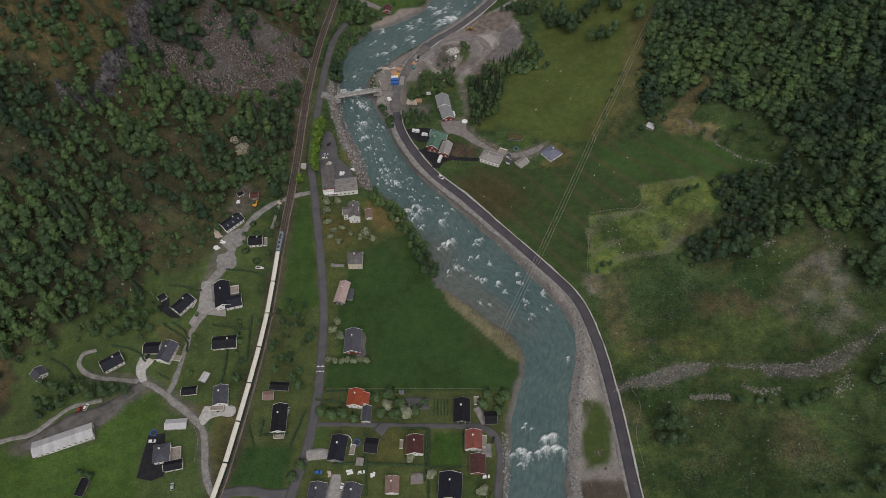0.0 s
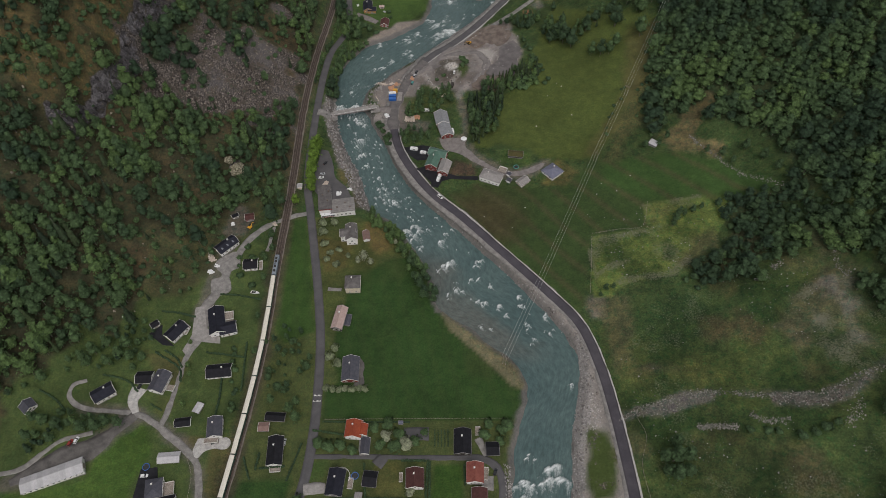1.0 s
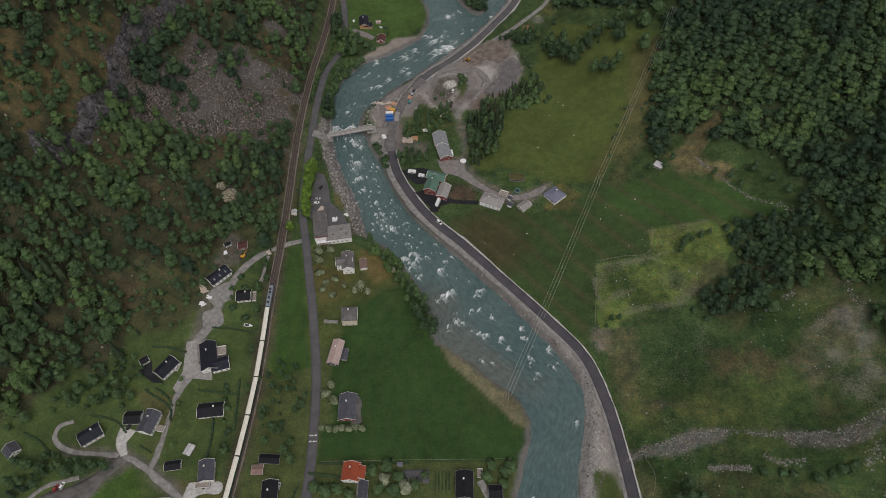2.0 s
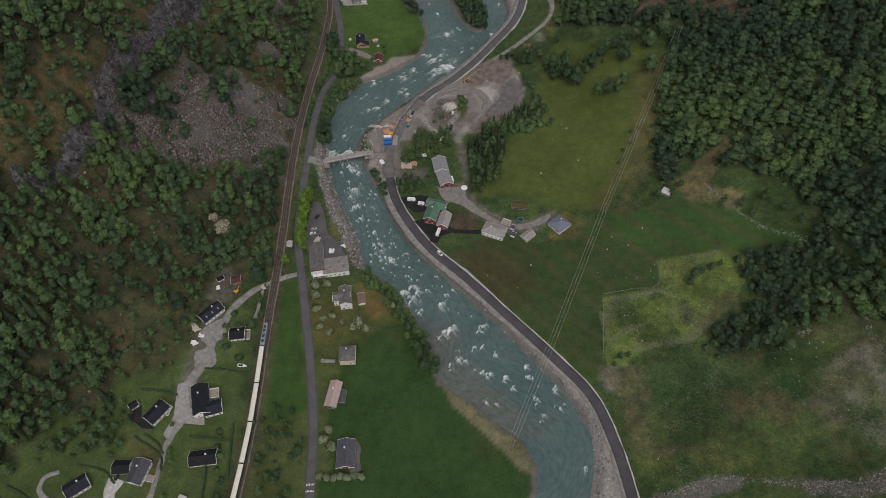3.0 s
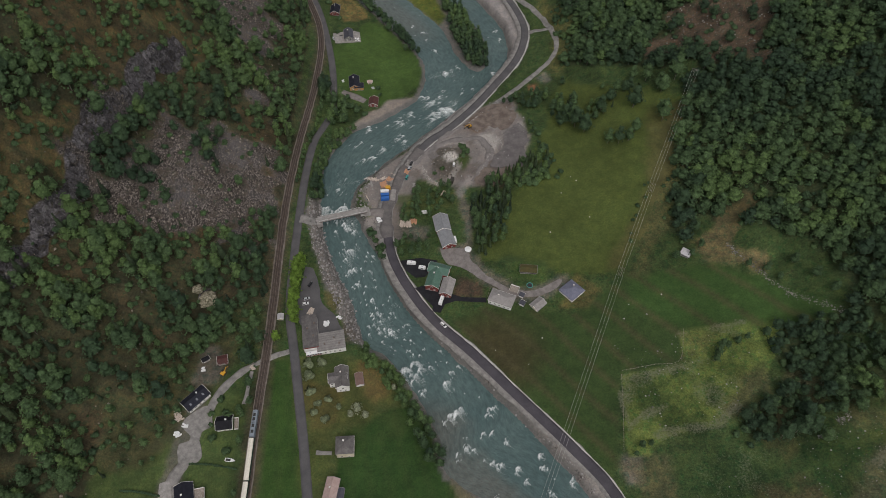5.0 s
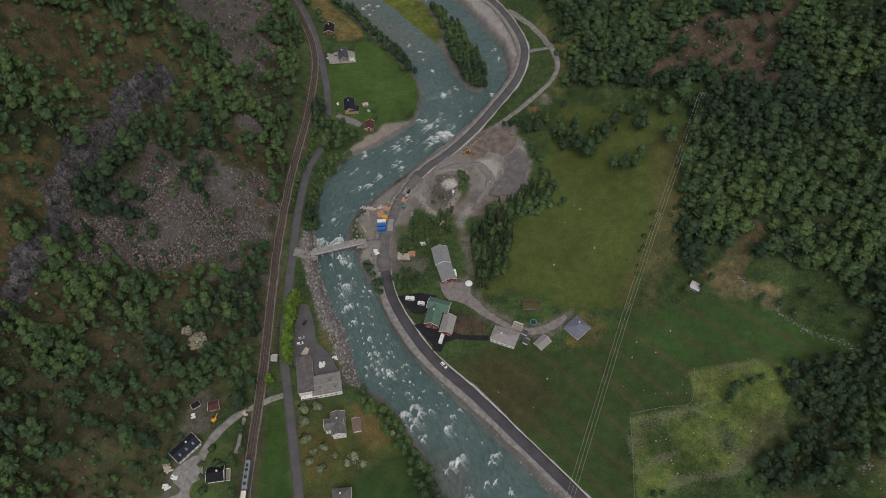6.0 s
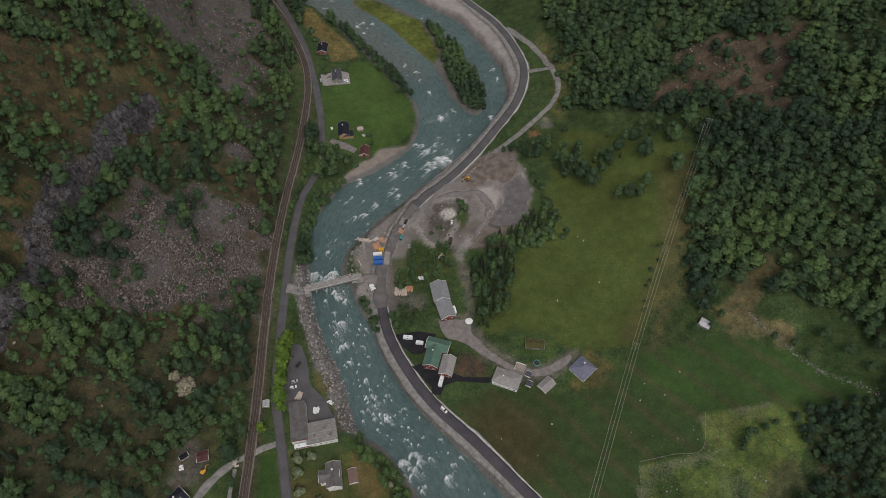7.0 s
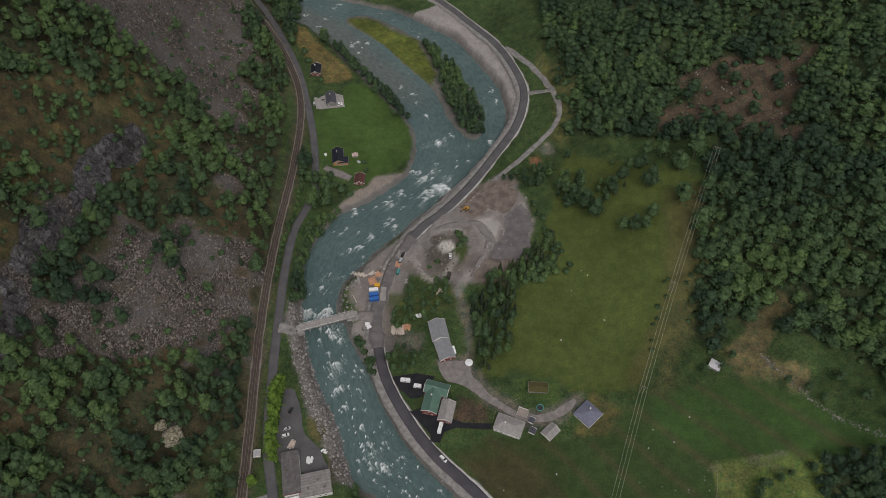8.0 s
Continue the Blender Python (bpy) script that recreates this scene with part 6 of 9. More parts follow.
shed(-184, 242, 5.5, 4.5, 39, 3.2, R_BLACK, M_WHITE, "small white-edged garden shed with dark roof")
house(-241, 184, 7.4, 8, 140, 5.0, R_GREY, M_WHITE, "small grey-roofed white cottage beside a track", chimney=False)
house(-153, 178, 9.3, 5.5, 7, 3.8, R_BLACK, M_WHITE, "low dark garage with white gables", chimney=False, windows=False, name="garage", category="garage")
house(-133, 174, 12.3, 8.8, 98, 7.0, R_GREY, M_WHITE, "grey-roofed white house with a balcony over the drive")
shed(-156, 156.8, 12.2, 6.4, 4, 3.8, R_LIGHT, M_WHITE, "white outbuilding with a pale metal roof", "outbuilding")
house(-159.5, 139, 10.8, 9.6, 100, 6.4, R_GREY, M_WHITE, "grey hip-roofed house beside a black yard", hip=True)
house(-151.5, 132.3, 10.5, 5.6, 12, 4.6, R_BLACK, M_WHITE, "low dark-roofed wing with white gables", chimney=False, name="house_wing")
shed(-199, 120, 9.8, 5.0, 82, 3.6, R_BLACK, M_DARKWALL, "dark tarred wooden shed in the field")
house(-96, 160, 17, 9, 93, 6.0, R_BLACK, M_WHITE, "white house with a black roof beside the railway")
shed(-105, 175, 6.4, 5.5, 2, 3.2, R_BROWN, M_RED, "small brown-roofed red garden shed")
shed(-99, 181, 11.8, 5.5, 176, 3.6, R_BLACK, M_GREYWALL, "dark low shed with a grey lean-to")
house(-67, 248, 17, 7.5, 80, 5.5, R_PINK, M_DARKWALL, "long house with a faded pink tiled roof")
shed(-61.5, 247, 8, 3.8, 85, 2.8, R_GREY, M_GREYWALL, "grey flat annex beside a pink-roofed house", "annex")
house(-57, 211.5, 16.5, 10.6, 91, 6.0, R_GREY, M_RED, "red house with dark blue-grey tiled roof behind pale hedges")
house(-52, 172.3, 10.5, 9.8, 86, 7.6, R_ORANGE, M_WHITE, "white house with bright orange tiled roof")
house(-47.2, 172.2, 7.2, 6.4, 86, 5.8, R_ORANGE, M_WHITE, "lower orange-tiled wing of a white house", chimney=False, name="house_wing")
shed(-45, 163, 9.8, 5.5, 88, 4.0, R_GREY, M_WHITE, "narrow white garage with a grey roof")
house(-60, 142, 15, 9.6, 84, 6.0, R_NAVY, M_GREYWALL, "grey house with navy roof and a fenced pool deck")
house(-41, 144, 8, 9, 174, 4.5, R_BLACK, M_DARKWALL, "dark double garage with white door", chimney=False, windows=False, name="garage", category="garage")
house(-16, 143.5, 11, 10, 91, 7.4, R_MAROON, M_WHITE, "white house with a maroon tiled roof")
house(-28, 121, 9.4, 7.6, 91, 6.0, R_BROWN, M_WHITE, "white house with a pinkish-brown roof")
house(11, 165, 15, 10, 89, 6.0, R_BLACK, M_DARKWALL, "dark house with a charcoal roof and white trim")
house(28, 161, 7.6, 8, 2, 4.2, R_BLACK, M_DARKWALL, "charcoal garage near the river", chimney=False, windows=False, name="garage", category="garage")
house(17.5, 146.5, 11.5, 9.8, 88, 7.4, R_RED, M_WHITE, "white house with weathered red tiles")
shed(19.6, 133, 11.2, 8.8, 89, 5.4, R_MAROON, M_RED, "red barn with a dark red roof", "barn")
house(4, 121, 14.5, 13, 87, 6.0, R_NAVY, M_WHITE, "wide white house with a navy roof")
house(-69, 117, 11, 10, 87, 6.0, R_GREY, M_WHITE, "white house with a grey roof and concrete yard")
house(-50, 116, 12, 10, 80, 6.0, R_GREY, M_WHITE, "grey-roofed white house with a conservatory")
house(-60, 273.4, 10.5, 10.5, 92, 9.2, R_DARKSLATE, M_CREAM, "cream villa with a dark slate hip roof", hip=True)
house(-64, 315.6, 14, 8.4, 96, 9.2, R_DARKSLATE, M_WHITE, "white villa with a grey slate roof")
house(-66.5, 315.5, 11.5, 7, 6, 8.4, R_DARKSLATE, M_WHITE, "cross gable of a white slate-roofed villa", chimney=False, name="house_wing")
shed(-54, 316, 8.5, 5, 100, 3.8, R_BROWN, M_WHITE, "small brown-roofed garden hut", "garden_hut")
house(-150, 305, 15.7, 9, 47, 6.0, R_NAVY, M_WHITE, "white new house with navy roof and skylights", skylights=3)
house(-131, 290, 9.7, 8.5, 6, 5.5, R_BLACK, M_WHITE, "small white house with a black roof")
shed(-138, 330, 6.5, 6, 12, 3.0, R_MAROON, M_RED, "old red shed at the forest edge")
shed(-148, 330, 5.0, 3.2, 33, 2.5, R_BLACK, M_WHITE, "tiny white and black hut at the forest edge", "hut")
house(-6.5, 385.5, 15, 9.5, 74, 7.8, R_GREEN, M_RED, "red house with a green metal roof")
house(-3, 393, 14.5, 8.5, -20, 7.2, R_GREEN, M_RED, "green-roofed cross wing of a red farmhouse", chimney=False, name="house_wing")
house(2, 379, 13, 8.5, 74, 6.2, R_SLATE, M_RED, "grey-roofed red annex on a farmhouse", chimney=False, name="house_wing")
house(0, 433, 14.2, 11, 99, 6.6, R_ZINC, M_RED, "red barn with a grey metal roof", chimney=False, name="barn", category="barn")
house(3, 419, 14, 10, 104, 6.2, R_ZINC, M_RED, "lower red barn wing with a grey metal roof", chimney=False, name="barn", category="barn")
house(37, 367, 16.5, 10, 155, 6.6, R_SLATE, M_WHITE, "long white farmhouse with a pale slate hip roof", hip=True)
house(60, 362, 9, 7, 40, 4.0, R_SLATE, M_CREAM, "beige cabin with a grey roof", chimney=False, name="cabin", category="cabin")
house(83, 371, 12.5, 12, 40, 5.6, R_BLUE, M_WHITE, "white cottage with a blue-grey hip roof", hip=True)
shed(162, 394, 6.6, 6, 142, 2.8, R_LIGHT, M_GREYWALL, "field shed with a pale metal roof")
house(-93, 701, 13, 9, 88, 5.6, R_NAVY, M_RED, "red house with a navy roof by the road")
house(-78.5, 663, 14, 8.5, 97, 5.6, R_GREY, M_GREYWALL, "grey house with a paved terrace by the road")
house(-70, 595, 15, 9, 95, 6.2, R_NAVY, M_OCHRE, "ochre house with a dark roof on the meadow")
house(-53, 572, 10, 8, 87, 4.8, R_MAROON, M_RED, "red boathouse with white trim near the river", chimney=False, name="boathouse", category="boathouse")
shed(-106, 360, 4.0, 4.0, 95, 3.2, R_LIGHT, M_CREAM, "small cream trackside hut", "hut")


def long_barn():
    x, y, l, w = -217, 146, 33, 9.5
    h = thing("barn", pose(x, y, height(x, y), 0, 0, 22), "long barn with a pale corrugated metal roof", "barn")
    part("foundation", boxed(-l / 2 + 0.5, l / 2 - 0.5, -w / 2 + 0.6, w / 2 - 0.6, -1.5, 0.3), M_CONCRETE, h)
    part("wall", prism([(-w / 2 + 0.5, 0.302), (w / 2 - 0.5, 0.302), (w / 2 - 0.5, 3.4), (0, 4.9), (-w / 2 + 0.5, 3.4)], -l / 2 + 0.4, l / 2 - 0.4), M_WHITE, h)
    for i in range(11):
        a, b = -l / 2 + i * l / 11, -l / 2 + (i + 1) * l / 11 - 0.02
        part("roof_sheet", prism([(-w / 2, 3.3), (0, 5.1), (w / 2, 3.3), (w / 2, 3.42), (0, 5.22), (-w / 2, 3.42)], a, b), R_LIGHT, h)
        add_window(h, (a + b) / 2, -w / 2 + 0.5, 1.9, 0)
    for s in (-1, 1):
        part("barn_door", boxed(s * (l / 2 - 0.38) - 0.06, s * (l / 2 - 0.38) + 0.06, -1.6, 1.6, 0.3, 3.2), M_TIMBER, h)


long_barn()


def roadside_building():
    """A low complex with flat felt roofs in two blocks, with a red sign band."""
    for x, y, l, w, turn, hh, mat, lab in ((-86, 348, 24, 9.8, 98, 5.2, R_DARKSLATE, "flat grey-roofed roadside building with red fascia"), (-72.5, 341.5, 17.5, 13, 9, 4.6, R_FELT, "pale flat-roofed wing of the roadside building")):
        b = thing("roadside_building", pose(x, y, height(x, y), 0, 0, turn), lab, "building")
        part("wall", boxed(-l / 2 + 0.3, l / 2 - 0.3, -w / 2 + 0.3, w / 2 - 0.3, -1.5, hh), M_WHITE, b)
        part("roof", prism([(-w / 2, hh), (w / 2, hh), (w / 2, hh + 0.3), (0, hh + 0.9), (-w / 2, hh + 0.3)], -l / 2, l / 2), mat, b)
        part("fascia", boxed(-l / 2 - 0.12, -l / 2 - 0.002, -w / 2, w / 2, hh - 0.5, hh + 0.3), M_RED, b)
        for i in range(int(l / 3)):
            for s in (-1, 1):
                add_window(b, -l / 2 + 1.5 + i * 3, s * (w / 2 - 0.3), 1.8, 0)
        for dx, dy in ((2, 1.5), (-4, -2), (5, -3)):
            v = part("roof_vent", boxed(-0.5, 0.5, -0.5, 0.5, hh + 0.3, hh + 1.5, 0.08), M_STEEL, b)
            v.location = (dx, dy, 0)


roadside_building()


# ---- bridge ----
def bridge():
    a, b = Vector((-88, 441)), Vector((-54, 449.3))
    d = b - a
    z = max(height(-93, 440), height(-52, 450)) + 0.6
    m = pose(*((a + b) / 2), z, 0, 0, math.degrees(math.atan2(d.y, d.x)))
    br = thing("bridge", m, "pale timber-decked road bridge over the river", "bridge")
    l = d.length / 2
    n = 46
    for s in (-1.9, 0, 1.9):
        part("girder", boxed(-l, l, s - 0.25, s + 0.25, -1.1, -0.12), M_STEEL, br)
    deck = shared("deck_plank", lambda: boxed(-l / n + 0.02, l / n - 0.02, -2.6, 2.6, -0.118, 0.0))
    for i in range(n):
        p = mesh_part("deck_plank", deck, M_CONCRETE, br)
        p.location = (-l + (i + 0.5) * 2 * l / n, 0, 0)
    for s in (-1, 1):
        part("kerb", boxed(-l, l, s * 2.45 - 0.12, s * 2.45 + 0.12, 0.002, 0.25), M_CONCRETE, br)
        part("handrail", boxed(-l, l, s * 2.45 - 0.05, s * 2.45 + 0.05, 1.05, 1.15), M_TRIM, br)
        for i in range(14):
            part("post", boxed(-l + 0.3 + i * (2 * l - 0.6) / 13 - 0.05, -l + 0.3 + i * (2 * l - 0.6) / 13 + 0.05, s * 2.45 - 0.048, s * 2.45 + 0.048, 0.252, 1.049), M_TRIM, br)
    for s in (-1, 1):
        part("abutment", boxed(s * l - 2.2, s * l + 2.2, -3.0, 3.0, -5, -1.102), M_CONCRETE, br)


bridge()


# ---- train ----
M_COACH = surface("cream_train_roof", (0.66, 0.62, 0.54), (0.72, 0.68, 0.60), 0.6, 0.5, relief=0.02)
M_COACHSIDE = surface("green_train_side", (0.03, 0.08, 0.06), (0.04, 0.10, 0.07), 0.6, 0.4, relief=0.02)
M_LOCO = surface("blue_grey_locomotive", (0.17, 0.20, 0.24), (0.25, 0.28, 0.31), 0.6, 0.45, relief=0.02)
M_DARK = surface("dark_metal", (0.03, 0.03, 0.032), (0.05, 0.05, 0.05), 2.0, 0.6)


def rounded(w, z0, z1, r, n=6):
    out = [(-w, z0), (w, z0), (w, z1 - r)]
    out += [(w * math.cos(i * math.pi / (2 * n)), z1 - r + r * math.sin(i * math.pi / (2 * n))) for i in range(1, n)]
    out += [(0, z1)]
    out += [(-y, z) for y, z in out[:1:-1][1:]]
    return out


def bogie(parent, x):
    b = part("bogie", boxed(-1.7, 1.7, -1.0, 1.0, 0.35, 0.75, 0.05), M_DARK, parent)
    b.location.x = x
    for dx in (-1.2, 1.2):
        bm = bmesh.new()
        for s in (-0.75, 0.75):
            tube(bm, (dx, s - 0.06, 0.43), (dx, s + 0.06, 0.43), 0.43, 0.43, 16)
        tube(bm, (dx, -0.69, 0.43), (dx, 0.69, 0.43), 0.08, 0.08, 8)
        part("wheelset", bm, M_STEEL, b)


def rail_vehicle(name, s0, length, side, roof, label, loco=False):
    s = np.concatenate([[0], np.cumsum(np.linalg.norm(np.diff(LINE_RAIL[:, :2], axis=0), axis=1))])
    at = lambda d: np.array([np.interp(d, s, LINE_RAIL[:, k]) for k in range(3)])
    a, b = at(s0 - length + 0.4), at(s0 - 0.4)
    c, d = (a + b) / 2, b - a
    v = thing(name, pose(c[0], c[1], c[2] + 0.52, 0, -math.degrees(math.atan2(d[2], np.hypot(d[0], d[1]))), math.degrees(math.atan2(d[1], d[0]))), label, "train", "train")
    l = length / 2 - 0.45
    part("body", prism([(-1.45, 0.8), (1.45, 0.8), (1.5, 2.0), (1.45, 3.3), (-1.45, 3.3), (-1.5, 2.0)], -l, l), side, v)
    part("roof", prism([(1.45 * math.cos(k * math.pi / 10), 3.302 + 0.6 * math.sin(k * math.pi / 10)) for k in range(11)], -l, l), roof, v)
    for x in (-l + 4, l - 4):
        bogie(v, x)
    for x in (-l, l):
        part("coupling", boxed(min(x, x * 1.03), max(x, x * 1.03), -0.5, 0.5, 1.0, 3.0, 0.03), M_DARK, v)
    if loco:
        bm = bmesh.new()
        for x in (-2.0, 2.0):
            tube(bm, (x, -0.8, 3.95), (x * 0.4, 0, 4.7), 0.05, 0.05, 6)
            tube(bm, (x, 0.8, 3.95), (x * 0.4, 0, 4.7), 0.05, 0.05, 6)
        tube(bm, (0, -0.9, 4.75), (0, 0.9, 4.75), 0.06, 0.06, 6)
        part("pantograph", bm, M_DARK, v)
        for x in (-5, -1.5, 2.5, 5):
            part("roof_box", boxed(x - 0.9, x + 0.9, -0.7, 0.7, 3.8, 4.15, 0.06), M_DARK, v)
        part("windscreen", boxed(l - 0.02, l + 0.03, -1.1, 1.1, 2.2, 3.0), M_GLASS, v)
    else:
        pane = shared("coach_pane", lambda: boxed(-0.65, 0.65, -0.02, 0.02, -0.42, 0.42))
        for i in range(10):
            for sd in (-1, 1):
                w = mesh_part("window", pane, M_GLASS, v)
                w.location = (-l + 2.2 + i * (2 * l - 4.4) / 9, sd * 1.49, 2.35)
        for i in range(5):
            part("roof_vent", boxed(-l + 3 + i * (2 * l - 6) / 4 - 0.4, -l + 3 + i * (2 * l - 6) / 4 + 0.4, -0.3, 0.3, 3.85, 4.05, 0.04), M_COACH, v)
    return v


def train():
    s = np.concatenate([[0], np.cumsum(np.linalg.norm(np.diff(LINE_RAIL[:, :2], axis=0), axis=1))])
    head = s[np.argmin(np.abs(LINE_RAIL[:, 1] - 298))]
    rail_vehicle("locomotive", head, 16.8, M_LOCO, M_LOCO, "blue-grey electric locomotive at the head of the train", True)
    for i in range(7):
        rail_vehicle("railway_coach", head - 16.8 - i * 24.6, 24.6, M_COACHSIDE, M_COACH, "railway coach with a cream roof")


train()


# ---- loose stone ----
def stones(name, x, y, size, material, label, seed=1):
    """Angular stones, part sunk in the ground, in one mesh."""
    rng = np.random.RandomState(seed)
    cube = np.array([[-1, -1, -1], [1, -1, -1], [1, 1, -1], [-1, 1, -1], [-1, -1, 1], [1, -1, 1], [1, 1, 1], [-1, 1, 1]], float)
    faces = ((4, 5, 6, 7), (0, 1, 5, 4), (1, 2, 6, 5), (2, 3, 7, 6), (3, 0, 4, 7))
    n = len(x)
    v = cube[None] * rng.uniform(0.55, 1.15, (n, 8, 3))
    v[:, 4:, :2] *= rng.uniform(0.45, 0.9, (n, 1, 1))
    turn = rng.uniform(0, math.tau, n)
    c, s = np.cos(turn)[:, None], np.sin(turn)[:, None]
    f = np.asarray(size)[:, None] * 0.5
    z = sample(ZZ, x, y)
    g = np.stack([(v[..., 0] * c - v[..., 1] * s) * f + x[:, None], (v[..., 0] * s + v[..., 1] * c) * f + y[:, None], (v[..., 2] * 0.8 + 0.25) * f + z[:, None]], -1)
    quads = (np.array(faces)[None] + 8 * np.arange(n)[:, None, None]).reshape(-1, 4)
    me = mesh_from(name, g.reshape(-1, 3), quads, 4)
    ob = mesh_part(name, me, material)
    return tagged(ob, label, "stones", kind="stuff")


def stone_material(name, dark, light):
    m, nt, p = nodes_of(name)
    g = nt.nodes.new("ShaderNodeNewGeometry")
    n = noise_node(nt, g.outputs["Position"], 1.5, 5.0, 0.65)
    col = mix(nt, g.outputs["Random Per Island"], dark, light)
    col = scaled(nt, col, remap(nt, n, 0.3, 0.7, 0.7, 1.3))
    link(nt, col, p.inputs["Base Color"])
    p.inputs["Roughness"].default_value = 0.9
    bump(nt, p, n, 0.5, 0.3)
    return m


M_RUBBLE = stone_material("rubble", (0.058, 0.050, 0.042), (0.27, 0.232, 0.192))
M_GULLY = stone_material("gully_stone", (0.065, 0.063, 0.057), (0.28, 0.265, 0.24))
M_HEAP = stone_material("pale_heap_stone", (0.27, 0.25, 0.235), (0.50, 0.47, 0.445))
M_EMBANK = stone_material("embankment_stone", (0.15, 0.142, 0.138), (0.40, 0.38, 0.37))
M_RIPRAP = stone_material("riprap", (0.09, 0.085, 0.082), (0.34, 0.32, 0.31))


def strewn(poly, step, seed, keep, soft=2, ragged=3):
    p = np.array(poly, float)
    x, y, rng = scatter(p[:, 0].min() - 4, p[:, 0].max() + 4, p[:, 1].min() - 4, p[:, 1].max() + 4, step, seed)
    ok = (rng.uniform(0, 1, len(x)) < keep * reach(poly, x, y, soft, ragged)) & (road_gap(x, y) > 3.6)
    return x[ok], y[ok], rng


def loose_stone():
    x, y, rng = strewn(SCREE_A, 1.5, 51, 0.6, 4, 16)
    stones("scree", x, y, 0.35 + 1.3 * rng.uniform(0, 1, len(x)) ** 4, M_RUBBLE, "brown-grey broken rock of the scree slope", 51)
    x, y, rng = strewn(SCREE_B, 1.7, 52, 0.55, 4, 12)
    stones("scree", x, y, 0.35 + 1.3 * rng.uniform(0, 1, len(x)) ** 4, M_RUBBLE, "brown-grey broken rock below the cliff", 52)
    x, y, rng = strewn(WEST_BANK, 1.3, 53, 0.85, 1, 1)
    stones("riprap", x, y, 0.7 + 1.3 * rng.uniform(0, 1, len(x)) ** 2, M_RIPRAP, "grey boulders of the river bank revetment", 53)
    x, y, rng = strewn(EAST_BANK, 1.8, 54, 0.5, 1, 1)
    near, _ = line_distance(curve_points(RIVER_EAST, 4.0), x, y)
    far, _ = line_distance(LINE_EAST[::4, :2], x, y)
    ok = (near < 6.0) & (far > 5.5)
    stones("riprap", x[ok], y[ok], 0.5 + 1.0 * rng.uniform(0, 1, ok.sum()) ** 2, M_RIPRAP, "grey stones of the new road embankment", 54)
    x, y, rng = strewn([(-66, 458), (-64, 476), (-50, 494), (-46, 488), (-56, 470), (-50, 446), (-58, 444)], 1.5, 59, 0.6, 1, 2)
    stones("rubble", x, y, 0.5 + 1.5 * rng.uniform(0, 1, len(x)) ** 3, M_RIPRAP, "grey boulders heaped beside the river", 59)
    x, y, rng = strewn([(85, 236), (91, 224), (91, 198), (84, 175), (80, 154), (77, 128), (76, 100), (69, 100), (71, 132), (74, 156), (79, 184), (84, 205)], 0.95, 75, 0.85, 0.8, 0.8)
    stones("riprap", x, y, 0.5 + 0.8 * rng.uniform(0, 1, len(x)) ** 2, M_EMBANK, "pale grey stones facing the river bank", 75)
    x, y, rng = strewn([(34, 153), (38, 152), (39, 142), (38, 116), (36, 95), (33, 95), (33.5, 116), (34, 141)], 0.95, 76, 0.9, 0.6, 0.5)
    stones("riprap", x, y, 0.5 + 0.8 * rng.uniform(0, 1, len(x)) ** 2, M_EMBANK, "grey stone bank below the garden street", 76)
    xs, ys, ss = [], [], []
    rng = np.random.RandomState(55)
    for line, n, w in zip(STONY, (800, 420, 200, 170, 420, 160, 90, 90), (0.9, 1.0, 1.1, 2.2, 1.5, 2.0, 1.4, 1.2)):
        q = curve_points(line, 0.5)
        k = rng.randint(0, len(q), n)
        xs.append(q[k, 0] + rng.normal(0, w * 0.6, n)), ys.append(q[k, 1] + rng.normal(0, w, n)), ss.append(0.35 + 0.8 * rng.uniform(0, 1, n) ** 3)
    for patch, step in ((GULLY_LOW, 1.0), (GULLY_HIGH, 0.9)):
        x, y, r = strewn(patch, step, 55, 0.75, 1, 2)
        xs.append(x), ys.append(y), ss.append(0.3 + 0.8 * r.uniform(0, 1, len(x)) ** 3)
    stones("stony_gully", np.concatenate(xs), np.concatenate(ys), np.concatenate(ss), M_GULLY, "grey stones along a dry stream gully", 55)
    x, y, rng = scatter(104, 260, 105, 335, 1.9, 56)
    ok = rng.uniform(0, 1, len(x)) < np.maximum(smooth(fractal(x + 90, y, 26.0, 5), 0.05, 0.4), 0.25 * reach(PASTURE, x, y, 2)) * (0.3 + 0.6 * reach(PALE_EAST, x, y, 6, 8))
    stones("field_stones", x[ok], y[ok], 0.28 + 0.85 * rng.uniform(0, 1, ok.sum()) ** 4, M_RIPRAP, "small pale stones strewn over rough pasture", 56)
    rng = np.random.RandomState(77)
    x, y = np.array([96, 99, 88, 104, 30, 52, 128, 120, 112, 141, 60, 74]) + rng.normal(0, 1, 12), np.array([470, 466, 455, 430, 334, 322, 352, 360, 350, 366, 340, 420]) + rng.normal(0, 1, 12)
    stones("field_boulders", x, y, rng.uniform(0.7, 1.3, 12), M_HEAP, "pale boulders lying about the mown fields", 77)
    x, y, rng = strewn(PALE_HEAP, 0.9, 60, 0.8, 1, 1)
    stones("gravel_heap", x, y, 0.4 + 0.9 * rng.uniform(0, 1, len(x)) ** 2, M_HEAP, "heap of pale broken rock beside the new road", 60)
    x, y, rng = strewn(CLEARING, 2.6, 61, 0.6, 4, 16)
    stones("clearing_stones", x, y, 0.35 + 1.0 * rng.uniform(0, 1, len(x)) ** 3, M_GULLY, "stones and stumps strewn over a felled clearing", 61)
